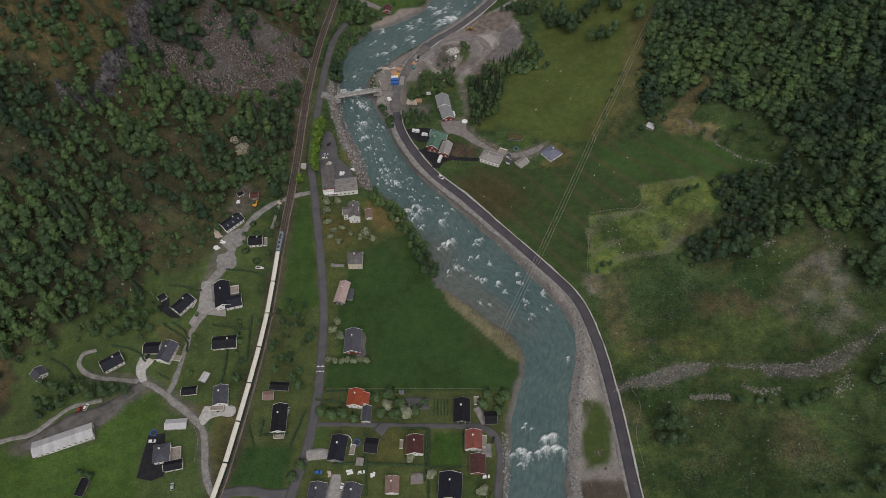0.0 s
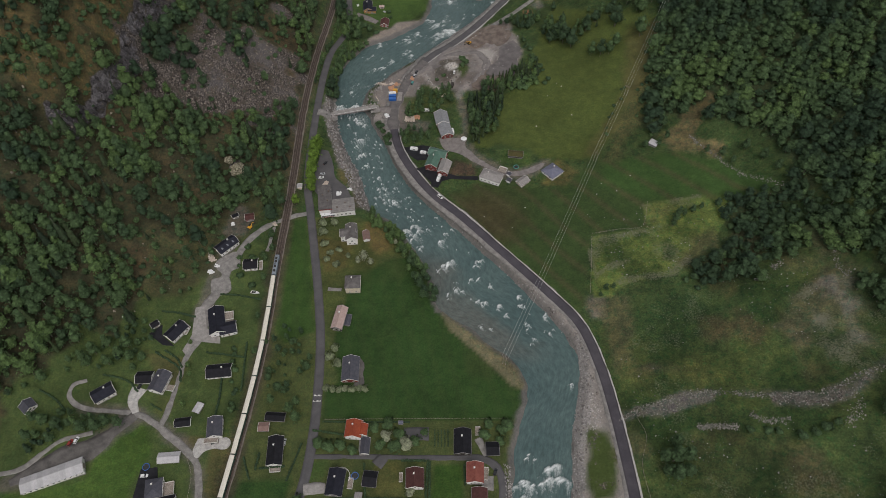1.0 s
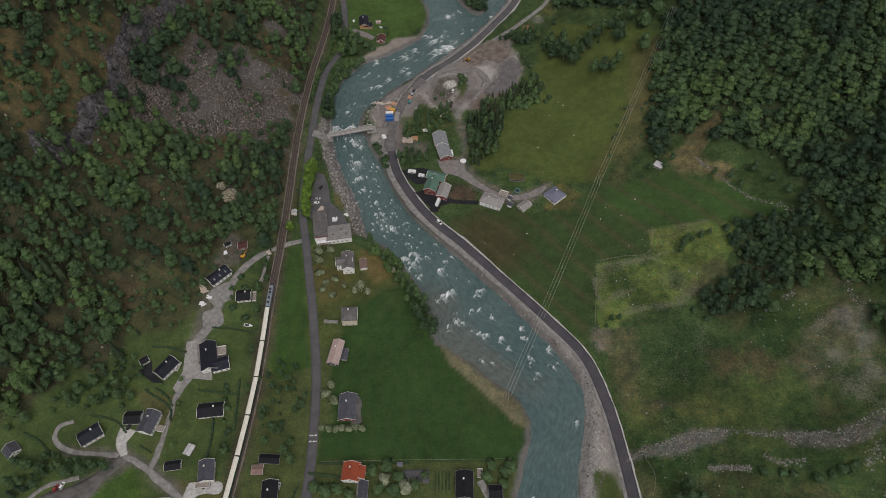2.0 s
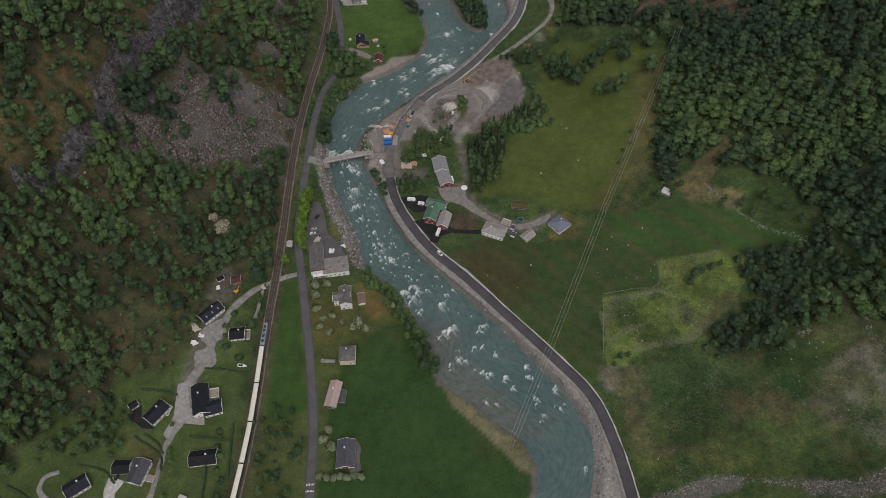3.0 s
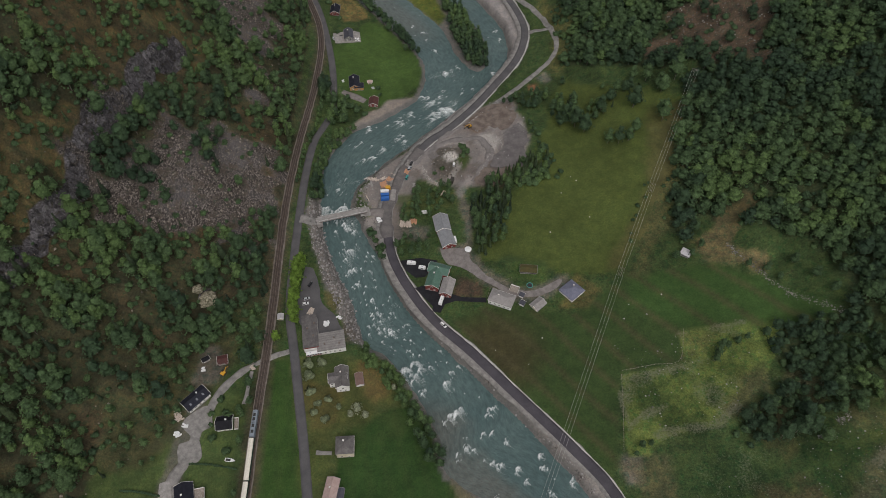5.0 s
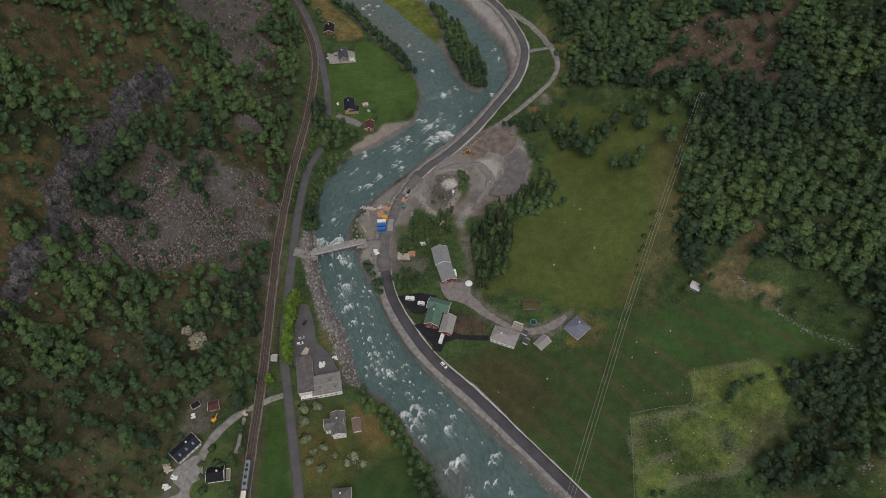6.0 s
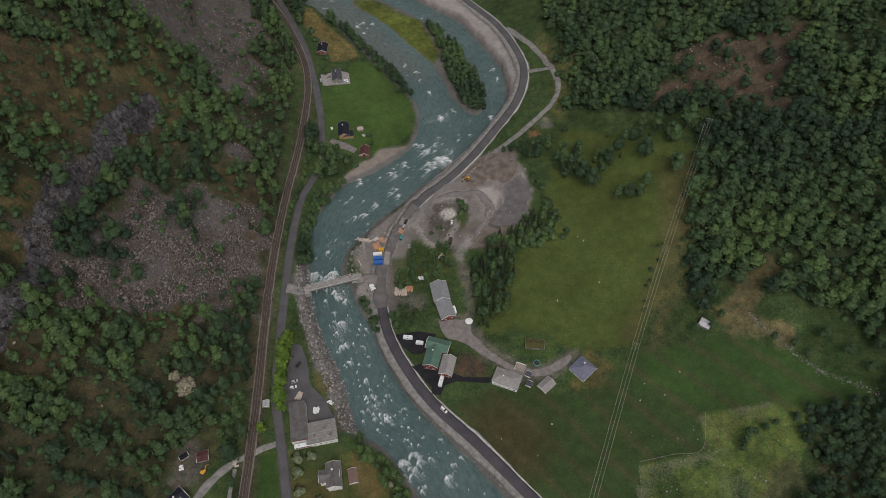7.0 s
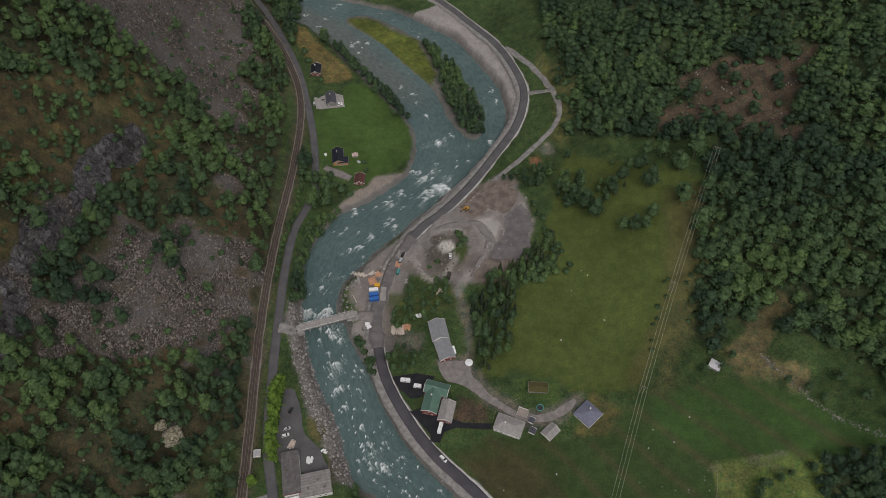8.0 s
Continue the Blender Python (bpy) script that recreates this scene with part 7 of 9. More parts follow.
    for k, (patch, step, label) in enumerate(((WHITE_HEAP, 0.8, "heap of white crushed rock on a bare mound"), (WHITE_RUBBLE, 1.3, "pale rubble spread over the gravel pit"), (WHITE_STREAK, 1.2, "streak of pale rubble at the pit edge"))):
        x, y, rng = strewn(patch, step, 70 + k, 0.8, 1, 1)
        stones("rubble", x, y, 0.3 + 0.8 * rng.uniform(0, 1, len(x)) ** 3, M_HEAP, label, 70 + k)
    x, y, rng = strewn(MOUND, 1.6, 74, 0.55, 1, 2)
    stones("rubble", x, y, 0.35 + 1.3 * rng.uniform(0, 1, len(x)) ** 4, M_RUBBLE, "broken rock on a bare mound", 74)
    for k, line in enumerate(([(3, 514), (8, 516), (14, 515), (22, 514)], [(39, 500), (36, 492), (32, 484), (27, 474)], [(-13, 494), (-10, 484), (-5, 476), (2, 474)], [(26, 538), (33, 545), (42, 553)], [(44, 522), (48, 514), (49, 505)])):
        p = curve_points(line, 0.45)
        rng = np.random.RandomState(90 + k)
        p = p + rng.normal(0, 0.55, p.shape)
        stones("rubble_ridge", p[:, 0], p[:, 1], 0.3 + 0.8 * rng.uniform(0, 1, len(p)) ** 2, M_HEAP, "low ridge of pale rubble pushed up in the pit", 90 + k)
    x, y, rng = strewn(SITE, 2.4, 57, 0.35, 2, 3)
    stones("rubble", x, y, 0.3 + 1.2 * rng.uniform(0, 1, len(x)) ** 4, M_RIPRAP, "rubble strewn over the building site", 57)
    x, y, rng = scatter(-330, -125, 250, 800, 4.0, 58)
    ok = rng.uniform(0, 1, len(x)) < smooth(fractal(x + 500, y, 26.0, 4), 0.12, 0.4) * sample(steep, x, y) * 0.7
    stones("slope_stones", x[ok], y[ok], 0.4 + 1.3 * rng.uniform(0, 1, ok.sum()) ** 3, M_RUBBLE, "rocks scattered over the wooded slope", 58)


loose_stone()


def outcrop(x, y, size, seed, label):
    """A craggy knob of bare rock with split faces."""
    rng = np.random.RandomState(seed)
    o = thing("rock_outcrop", pose(x, y, height(x, y), 0, 0, rng.uniform(0, 360)), label, "rock")
    bm = bmesh.new()
    bmesh.ops.create_icosphere(bm, subdivisions=4, radius=1.0)
    planes = [Vector(rng.normal(0, 1, 3)).normalized() for _ in range(26)]
    cuts = rng.uniform(0.62, 0.95, 26)
    for v in bm.verts:
        d = v.co.normalized()
        r = min([1.0] + [c / max(d.dot(p), 1e-3) for p, c in zip(planes, cuts) if d.dot(p) > 0.2])
        r *= 1 + 0.10 * float(fractal(np.array(d.x * 9 + d.z * 7), np.array(d.y * 9 + seed), 1.6, 3))
        v.co = Vector((d.x * size, d.y * size * 0.85, d.z * size * 0.8)) * r
    part("crag", bm, M_CRAG, o)


M_CRAG = surface("lichened_rock", (0.085, 0.080, 0.048), (0.36, 0.33, 0.25), 0.9, 0.95, fine=2.4, relief=0.9)
outcrop(-153, 369, 8.5, 3, "pale lichen-covered rock outcrop above the railway")
outcrop(-158, 374, 4.5, 4, "small mossy rock outcrop on the slope")
outcrop(-146, 366, 3.5, 5, "small pale boulder below the outcrop")


# ---- hedges, garden trees ----
def hedge(points, high, wide, label, material=None, seed=1):
    """A clipped hedge: uneven lumps of foliage in a row."""
    rng = np.random.RandomState(seed)
    high, wide = high * 0.95, wide * 1.05
    p = curve_points(points, wide * 0.55)
    c = p.mean(axis=0)
    z0 = height(*c)
    quads = np.concatenate([lump_quads(rng, (x - c[0] + rng.normal(0, 0.12), y - c[1] + rng.normal(0, 0.12), height(x, y) - z0 + high * 0.4), wide * 0.55 * rng.uniform(0.85, 1.15), high / wide * 1.1) for x, y in p])
    h = thing("hedge", pose(c[0], c[1], z0), label, "hedge")
    heart = np.repeat(quads.reshape(-1, 24, 4, 3).mean(axis=(1, 2), keepdims=True), 24, 1).reshape(-1, 1, 3)
    quads, soft = turned_out(quads, swell(quads, heart, heart, 0.3))
    me = mesh_from("foliage", quads.reshape(-1, 3), np.arange(len(quads) * 4).reshape(-1, 4), 4)
    me.materials.append(material or M_LEAF)
    fa = me.attributes.new("tint", "FLOAT", "POINT")
    fa.data.foreach_set("value", np.full(len(quads) * 4, 0.1 + 0.25 * rng.uniform(), np.float32))
    round_off(me, soft)
    mesh_part("foliage", me, None, h)


hedge([(-62, 134), (-43, 134), (-8, 133)], 1.5, 1.1, "dark clipped hedge between two gardens", seed=2)
hedge([(-8, 154), (-8, 135), (-8, 112)], 1.6, 1.2, "tall dark hedge along a garden", seed=3)
hedge([(-114, 157), (-109, 145)], 1.4, 1.1, "short green hedge beside the railway", seed=4)
hedge([(-88, 144), (-82, 165)], 1.4, 1.1, "green hedge along the road", seed=5)
hedge([(-45, 153), (-42, 116)], 1.6, 1.1, "dark hedge along a garden", seed=6)
hedge([(-148, 267.5), (-137, 267), (-121, 264)], 1.5, 1.0, "dark hedge across the slope lawn", seed=7)
hedge([(-180, 224), (-164, 214), (-161, 205)], 1.6, 1.2, "dark hedge above the gravel lane", seed=8)
hedge([(-6, 132), (11, 132)], 1.4, 1.0, "clipped hedge closing a small lawn", seed=9)
hedge([(11.5, 152), (12, 141)], 1.4, 1.0, "clipped hedge beside a red-roofed house", seed=10)
hedge([(-71, 178.5), (-20, 178)], 1.2, 0.9, "low hedge along the meadow edge", seed=11)
hedge([(-148.7, 224.9), (-136.6, 223.2), (-124.6, 221.5)], 1.5, 1.2, "dark hedge behind a white bungalow", seed=30)
hedge([(-182.1, 252.9), (-171.3, 252.1), (-161.3, 250.0)], 1.5, 1.2, "dark hedge round a navy-roofed house", seed=31)
hedge([(-124.9, 231.7), (-123.8, 214.8), (-122.8, 198.7)], 1.5, 1.2, "overgrown hedge along the railway lawn", seed=32)
hedge([(-174.5, 225.3), (-166.7, 220.4), (-162.2, 214.5)], 1.5, 1.2, "dark hedge curving beside the lane", seed=33)
hedge([(-136.4, 175.2), (-135.1, 192.9), (-137.2, 214.8)], 1.5, 1.2, "trimmed hedge between two lawns", seed=34)
hedge([(-105.3, 159.8), (-106.4, 150.4)], 1.5, 1.2, "short dark hedge beside a black-roofed house", seed=35)
hedge([(-103.9, 150.8), (-90.2, 151.8)], 1.5, 1.2, "low hedge below a black-roofed house", seed=36)
hedge([(-8.9, 154.7), (-9.7, 141.1), (-10.1, 125.0)], 1.5, 1.2, "tall dark hedge between two lawns", seed=37)
hedge([(-23.8, 154.8), (-10.6, 154.7)], 1.5, 1.2, "clipped hedge behind a maroon-roofed house", seed=38)
hedge([(-76.2, 173.1), (-65.9, 171.7), (-56.3, 170.3)], 1.5, 1.2, "low hedge along the orange-roofed house", seed=39)
hedge([(-236.9, 193.6), (-228.1, 189.4), (-222.1, 184.0)], 1.5, 1.2, "hedge below the small cottage", seed=40)
hedge([(-206.8, 207.3), (-192.4, 204.3), (-184.7, 197.8)], 1.5, 1.2, "dark hedge above a navy-roofed house", seed=41)
hedge([(-175, 190), (-168, 186)], 1.2, 1.0, "low hedge by the gravel drive", seed=12)

row([(-71, 199.3), (-60, 198.8), (-48, 199)], 3.6, "bush", 1.2, 1.4, M_BLOSSOM, "pale flowering bush in a clipped row", "flowering hedge", 61, 0.3, "bush", (0.1, 0.4))
for x, y, s in ((-68, 227, 0.8), (-71, 221, 0.9), (-66, 216, 0.9), (-85, 319, 1.0), (-83, 309, 0.9), (-78, 301, 0.7), (-72, 304, 0.7), (-66, 299, 0.6), (-73, 291, 0.8), (-80, 296, 0.7), (-86, 327, 1.0), (-78, 328, 0.9)):
    tree(x, y, "bush", int(x + y), s * 1.9, 0.25, M_BLOSSOM, "small fruit tree with pale young leaves", "orchard trees")
for x, y, s, k in ((-54, 296, 0.8, 1), (-49.5, 292.5, 0.6, 3), (-58, 293, 0.6, 4), (-33, 310, 0.55, 2)):
    tree(x, y, "broad", k, s * 1.15, 0.8, M_BLOSSOM, "fruit tree in full pale blossom", "blossom trees")
for x, y, s, m in ((-41, 174, 1.0, M_LEAF), (-32, 176, 1.1, M_LEAF), (-21, 164, 1.2, M_BLOSSOM), (-16, 166, 0.9, M_LEAF), (-28, 162, 1.2, M_LEAF), (-37, 164, 1.0, M_LEAF), (-25, 170, 1.1, M_LEAF), (-33, 169, 1.0, M_BLOSSOM), (-72, 165, 1.0, M_LEAF), (-66, 163, 1.1, M_LEAF), (-59, 164, 1.0, M_LEAF), (-52, 161, 0.9, M_LEAF), (-19, 137, 0.8, M_BLOSSOM), (24, 170, 1.0, M_LEAF), (34, 172, 1.0, M_LEAF), (33, 166, 0.8, M_LEAF), (-80, 133, 0.9, M_LEAF), (-84, 126, 0.9, M_LEAF), (27, 176, 0.9, M_LEAF), (38, 176, 1.1, M_LEAF), (-11, 171, 0.7, M_LEAF), (-7, 128, 0.9, M_BLOSSOM), (22, 118, 1.0, M_BLOSSOM)):
    tree(x, y, "bush", int(x * 3 + y), s * 1.9, 0.8, m, "garden bush with light green leaves", "garden bushes", "bush")
for x, y, s, t in ((-202, 175, 0.8, 0.2), (-196, 177, 0.75, 0.3), (-189, 176, 0.7, 0.3), (-209, 173, 0.8, 0.2), (-224, 174, 0.7, 0.3), (-230, 176, 0.8, 0.4), (-235, 177, 0.7, 0.2), (-237, 167, 0.7, 0.3), (-232, 168, 0.6, 0.5), (-224, 166, 0.7, 0.3), (-112, 231, 0.4, 0.3), (-100, 199, 0.6, 0.3), (-103, 191, 0.6, 0.4), (-96, 197, 0.6, 0.2), (-87, 180, 0.7, 0.6), (-91, 185, 0.7, 0.5), (-88, 190, 0.6, 0.5), (-83, 219, 0.5, 0.3), (-84, 213, 0.6, 0.2)):
    tree(x, y, "broad", int(abs(x + y)), s * 1.4, min(1.0, t + 0.25), M_LEAF, "garden tree with a loose green crown", "garden trees")
for x, y, s, t in ((-94, 231, 0.5, 0.2), (-99, 224, 0.45, 0.3), (-107, 206, 0.5, 0.3), (-118, 224, 0.5, 0.4), (-120, 250, 0.4, 0.3), (-155, 189, 0.45, 0.9), (-158, 215, 0.4, 0.9), (-156, 209, 0.35, 1.0), (-160, 231, 0.4, 0.9), (-121, 280, 0.5, 0.4), (-122, 295, 0.6, 0.4), (-118, 303, 0.6, 0.3), (-120, 315, 0.6, 0.3), (-202, 128, 0.5, 0.3), (-196, 126, 0.5, 0.2)):
    tree(x, y, "broad", int(abs(x + y)), s * 1.4, min(1.0, t + 0.25), M_LEAF, "garden tree with a loose green crown", "garden trees")
for x, y, s in ((-237, 201, 0.7), (-224, 225, 0.8), (-200, 220, 0.8), (-205, 214, 0.7), (-191, 229, 0.5), (-202, 244, 0.4), (-184, 266, 0.5), (-174, 268, 0.4), (-196, 226, 0.8), (-193, 218, 0.7), (-208, 226, 0.8), (-214, 220, 0.8), (-186, 219, 0.6), (-190, 212, 0.5), (-217, 212, 0.6), (-166, 286, 0.5), (-160, 322, 0.7), (-152, 340, 0.7), (-144, 342, 0.8), (-120, 352, 0.9), (-126, 348, 0.9), (-134, 348, 0.9)):
    tree(x, y, "broad", int(abs(x * 2 + y)), s * 1.4, 0.75, M_LEAF, "young birch at the forest edge", "forest edge trees")
for x, y, s in ((150, 525, 1.2), (167, 512, 0.85), (167, 505, 1.0), (181, 537, 1.2), (171, 531, 1.0), (147, 501, 0.8), (134, 493, 0.9), (127, 495, 0.75), (141, 493, 0.85), (126, 527, 0.85), (106, 519, 1.0), (112, 511, 1.1), (97, 536, 0.9), (100, 528, 0.8), (105, 524, 0.9), (110, 523, 0.7), (136, 537, 0.6), (141, 545, 0.7), (150, 544, 0.8), (190, 267, 1.0), (182, 265, 0.9), (196, 267, 0.9), (201, 261, 0.7)):
    tree(x, y, "broad", int(abs(x + 2 * y)), s * 1.65, 0.35 + 0.4 * (int(x) % 2), M_LEAF, "rounded tree standing in rough meadow", "meadow trees")
for x, y, s in ((109, 550, 0.9), (106, 545, 0.9), (103, 541, 0.8), (136, 531, 0.6), (140, 541, 0.5)):
    tree(x, y, "cone", int(x), s, 0.5, M_NEEDLE, "small dark spruce standing in the meadow", "meadow spruces")
for x, y, s in ((250, 244, 1.0), (257, 238, 1.0), (264, 244, 1.1), (257, 229, 0.9), (252, 250, 1.0), (238, 169, 1.0), (240, 162, 0.9), (217, 117, 1.1), (226, 128, 1.0), (194, 111, 1.0), (262, 170, 1.0), (258, 158, 0.9), (268, 232, 1.0)):
    tree(x, y, "broad", int(abs(x + 2 * y)), s * 1.1, 0.5, M_LEAF, "bushy tree beside the stony gully", "slope trees")
for x, y, s in ((170, 164, 1.3), (179, 163, 1.4), (184, 162, 1.2), (194, 158, 1.6), (207, 161, 1.7), (201, 159, 1.4), (213, 163, 1.3), (160, 270, 1.2), (172, 268, 1.3), (220, 590, 1.3), (231, 572, 1.4), (212, 575, 1.2), (240, 560, 1.5), (205, 590, 1.3), (226, 545, 1.4), (198, 578, 1.2), (216, 600, 1.4)):
    tree(x, y, "bush", int(abs(x + y)), s, 0.6, M_LEAF, "low green bush on rough ground", "slope bushes", "bush")
for x, y, s in ((19, 507, 1.5), (21, 502, 1.6), (17, 511, 1.2), (18, 498, 1.3), (-4, 484, 1.0), (2, 486, 1.1)):
    tree(x, y, "bush", int(abs(x + y)), s, 0.7, M_LEAF, "green bush on the mound in the gravel pit", "mound bushes", "bush")
grove([(49, 463), (58, 475), (80, 478), (81, 467), (62, 460)], 4.2, "bush", 1.3, 1.9, M_LEAF, "light green willow bush beside the gravel pit", "willow thicket", 67, "bush", (0.7, 1.0))
for x, y, s in ((128, 151, 1.2), (122, 152, 1.0), (134, 151, 1.1), (130, 160, 1.0), (127, 142, 1.1), (133, 143, 1.0), (122, 144, 0.9), (163, 320, 0.8), (166, 324, 0.7), (170, 324, 0.6), (176, 326, 0.6), (161, 316, 0.6), (182, 328, 0.5), (236, 166, 1.0), (243, 175, 1.0), (225, 117, 1.0), (219, 109, 0.9), (207, 110, 0.9), (262, 242, 1.2), (254, 245, 1.1), (263, 226, 1.1), (265, 256, 1.1), (258, 235, 1.1), (268, 248, 1.1), (108, 268, 0.6), (113, 268, 0.5), (104, 263, 0.4), (165, 392, 0.5), (172, 398, 0.7), (155, 392, 0.6), (172, 412, 0.7), (205, 372, 0.7), (212, 366, 0.6), (222, 375, 0.8), (230, 362, 0.8), (196, 378, 0.6), (236, 350, 0.8)):
    tree(x, y, "broad", int(abs(x + 2 * y)), s * 1.25, 0.4, M_LEAF, "rounded tree standing in the meadow", "meadow trees")
grove([(-45, 417), (-30, 425), (-8, 426), (-6, 413), (-21, 405)], 5.5, "broad", 0.55, 0.8, M_LEAF, "leafy tree between barn and road", "farm trees", 63)
row([(-53, 435), (-48, 426), (-44, 417), (-41, 409)], 2.6, "bush", 0.9, 1.5, M_LEAF, "willow bush on the road embankment", "bank bushes", 64, 1.2, "bush")
row([(88, 470), (80, 490), (78, 508), (68, 530)], 4.5, "bush", 0.8, 1.5, M_LEAF, "scrub at the gravel pit edge", "scrub", 65, 2.0, "bush", (0.2, 0.5))
row([(126, 410), (134, 425), (150, 455)], 7.0, "bush", 0.6, 1.0, M_LEAF, "scrub at the wood's edge", "scrub", 66, 2.0, "bush")
grove([(-107, 245), (-86, 245), (-84, 215), (-94, 196), (-108, 198), (-109, 215)], 6.5, "broad", 0.35, 0.75, M_LEAF, "shaggy garden tree between railway and road", "trackside trees", 71, tints=(0.1, 0.7))
copse("barn_thicket", [(-221, 183), (-203, 181), (-198, 178), (-214, 172), (-237, 156), (-244, 158), (-228, 176)], 5.0, 72, 0.0, 0.45, 0.8, "dark alder thicket above the barn yard")
copse("birch_clump", [(-267, 205), (-247, 206), (-239, 198), (-252, 190), (-264, 189)], 6.5, 73, 0.0, 0.5, 0.8, "birches at the edge of a hillside lawn")
row([(-133, 228), (-128, 205), (-127, 185)], 5.0, "bush", 0.8, 1.5, M_LEAF, "overgrown shrub on the railway embankment", "embankment shrubs", 74, 1.2, "bush", (0.3, 0.9))
copse("birch_clump", [(-218, 228), (-195, 250), (-182, 240), (-186, 222), (-207, 212), (-232, 200)], 6.0, 75, 0.0, 0.4, 0.75, "young birches on the hillside lawn")
grove([(-139, 305), (-128, 314), (-121, 290), (-128, 272), (-142, 285)], 7.5, "bush", 0.8, 1.5, M_LEAF, "garden shrub beside the hill lane", "garden bushes", 76, "bush", (0.4, 0.9))
tree(-106.8, 344, "broad", 2, 1.15, 1.0, M_LINDEN, "bright green maple by the level crossing", "roadside trees")


# ---- vehicles ----
def paint(name, col, rough=0.35):
    m, nt, p = nodes_of(name)
    n = noise_node(nt, coords(nt, "Object"), 3.0, 3.0)
    link(nt, scaled(nt, mix(nt, 0.0, col, col), remap(nt, n, 0.3, 0.7, 0.9, 1.05)), p.inputs["Base Color"])
    p.inputs["Roughness"].default_value = rough
    return m


P_WHITE, P_BLACK, P_RED, P_BLUE = paint("white_paint", (0.78, 0.78, 0.78)), paint("black_paint", (0.02, 0.02, 0.023)), paint("red_paint", (0.28, 0.03, 0.025)), paint("blue_paint", (0.03, 0.13, 0.42))
P_YELLOW, P_ORANGE, P_TEAL, P_SILVER = paint("yellow_paint", (0.62, 0.33, 0.03)), paint("orange_paint", (0.55, 0.17, 0.06)), paint("teal_paint", (0.05, 0.28, 0.27)), paint("silver_paint", (0.42, 0.43, 0.45))


def wheels(parent, xs, half, r):
    for x in xs:
        for s in (-1, 1):
            bm = bmesh.new()
            tube(bm, (x, s * half - 0.11, r), (x, s * half + 0.11, r), r, r, 14)
            w = part("wheel", bm, M_DARK, parent)
            bm = bmesh.new()
            tube(bm, (x, s * (half + 0.112) - 0.01, r), (x, s * (half + 0.112) + 0.01, r), r * 0.58, r * 0.58, 10)
            part("rim", bm, P_SILVER, w)


def car(x, y, turn, material, label, van=False, z=None):
    c = thing("van" if van else "car", pose(x, y, (height(x, y) if z is None else z) + 0.14, 0, 0, turn), label, "van" if van else "car")
    h = 1.95 if van else 1.42
    l = 2.5 if van else 2.15
    body = [(-l, 0.35), (l, 0.35), (l, 0.75), (l - 0.15, 0.88), (l - 1.0, 0.95), (-l + 0.1, 0.98), (-l, 0.8)]
    bm = prism(body, -0.86, 0.86)
    bmesh.ops.rotate(bm, cent=(0, 0, 0), matrix=Matrix.Rotation(radians(-90), 3, "Z"), verts=bm.verts)
    bmesh.ops.bevel(bm, geom=list(bm.edges), offset=0.06, segments=2, affect="EDGES")
    part("body", bm, material, c)
    cabin = [(-l + 0.12, 0.96), (l - 1.0, 0.96), (l - 1.75, h), (-l + 0.45, h)]
    bm = prism(cabin, -0.76, 0.76)
    bmesh.ops.rotate(bm, cent=(0, 0, 0), matrix=Matrix.Rotation(radians(-90), 3, "Z"), verts=bm.verts)
    part("glasshouse", bm, M_GLASS, c)
    part("roof", boxed(-l + 0.5, l - 1.8, -0.7, 0.7, h + 0.002, h + 0.06, 0.02), material, c)
    wheels(c, (-1.3, 1.35), 0.78, 0.33)
    for s in (-0.6, 0.6):
        part("headlight", boxed(l - 0.03, l + 0.02, s - 0.15, s + 0.15, 0.62, 0.76), P_SILVER, c)
        part("tail_light", boxed(-l - 0.02, -l + 0.03, s - 0.13, s + 0.13, 0.66, 0.8), P_RED, c)
    return c


def road_spot(line, y, side):
    i = int(np.argmin(np.abs(line[:int(np.argmax(line[:, 1] > 500)), 1] - y)))
    d = line[i + 1] - line[i]
    n = np.array([d[1], -d[0]]) / np.hypot(d[0], d[1])
    return line[i, 0] + n[0] * side, line[i, 1] + n[1] * side, math.degrees(math.atan2(d[1], d[0])), line[i, 2]


rx, ry, ra, rz = road_spot(LINE_EAST, 352, 1.6)
car(rx, ry, ra + 180, P_WHITE, "white car driving on the new riverside road", True, rz)
car(-168, 147, 5, P_WHITE, "white car parked on black asphalt")
car(24, 126.5, 8, P_WHITE, "white car parked beside a red barn")
car(-184, 201, 75, P_BLACK, "black car parked before a garage")
car(-132.6, 166.5, 30, P_BLACK, "dark car parked on a gravel drive")
car(-214.5, 165.5, 70, P_RED, "red car parked in the barn yard")
car(-211.5, 167, 75, P_WHITE, "white car parked beside a red one")
car(-91.5, 371, 15, P_WHITE, "white car parked by the roadside building")
car(-91, 374.8, 20, P_SILVER, "silver car parked by the roadside building")
car(11, 490, 85, P_WHITE, "white pickup car at the gravel pit")
car(-56, 121, 80, P_WHITE, "white car on a concrete yard")
car(-89.5, 386, 60, P_BLACK, "dark car in the riverside yard")
car(-72, 659, 95, P_WHITE, "white car beside a terrace house")
car(-92, 658, 100, P_SILVER, "silver car at the roadside")


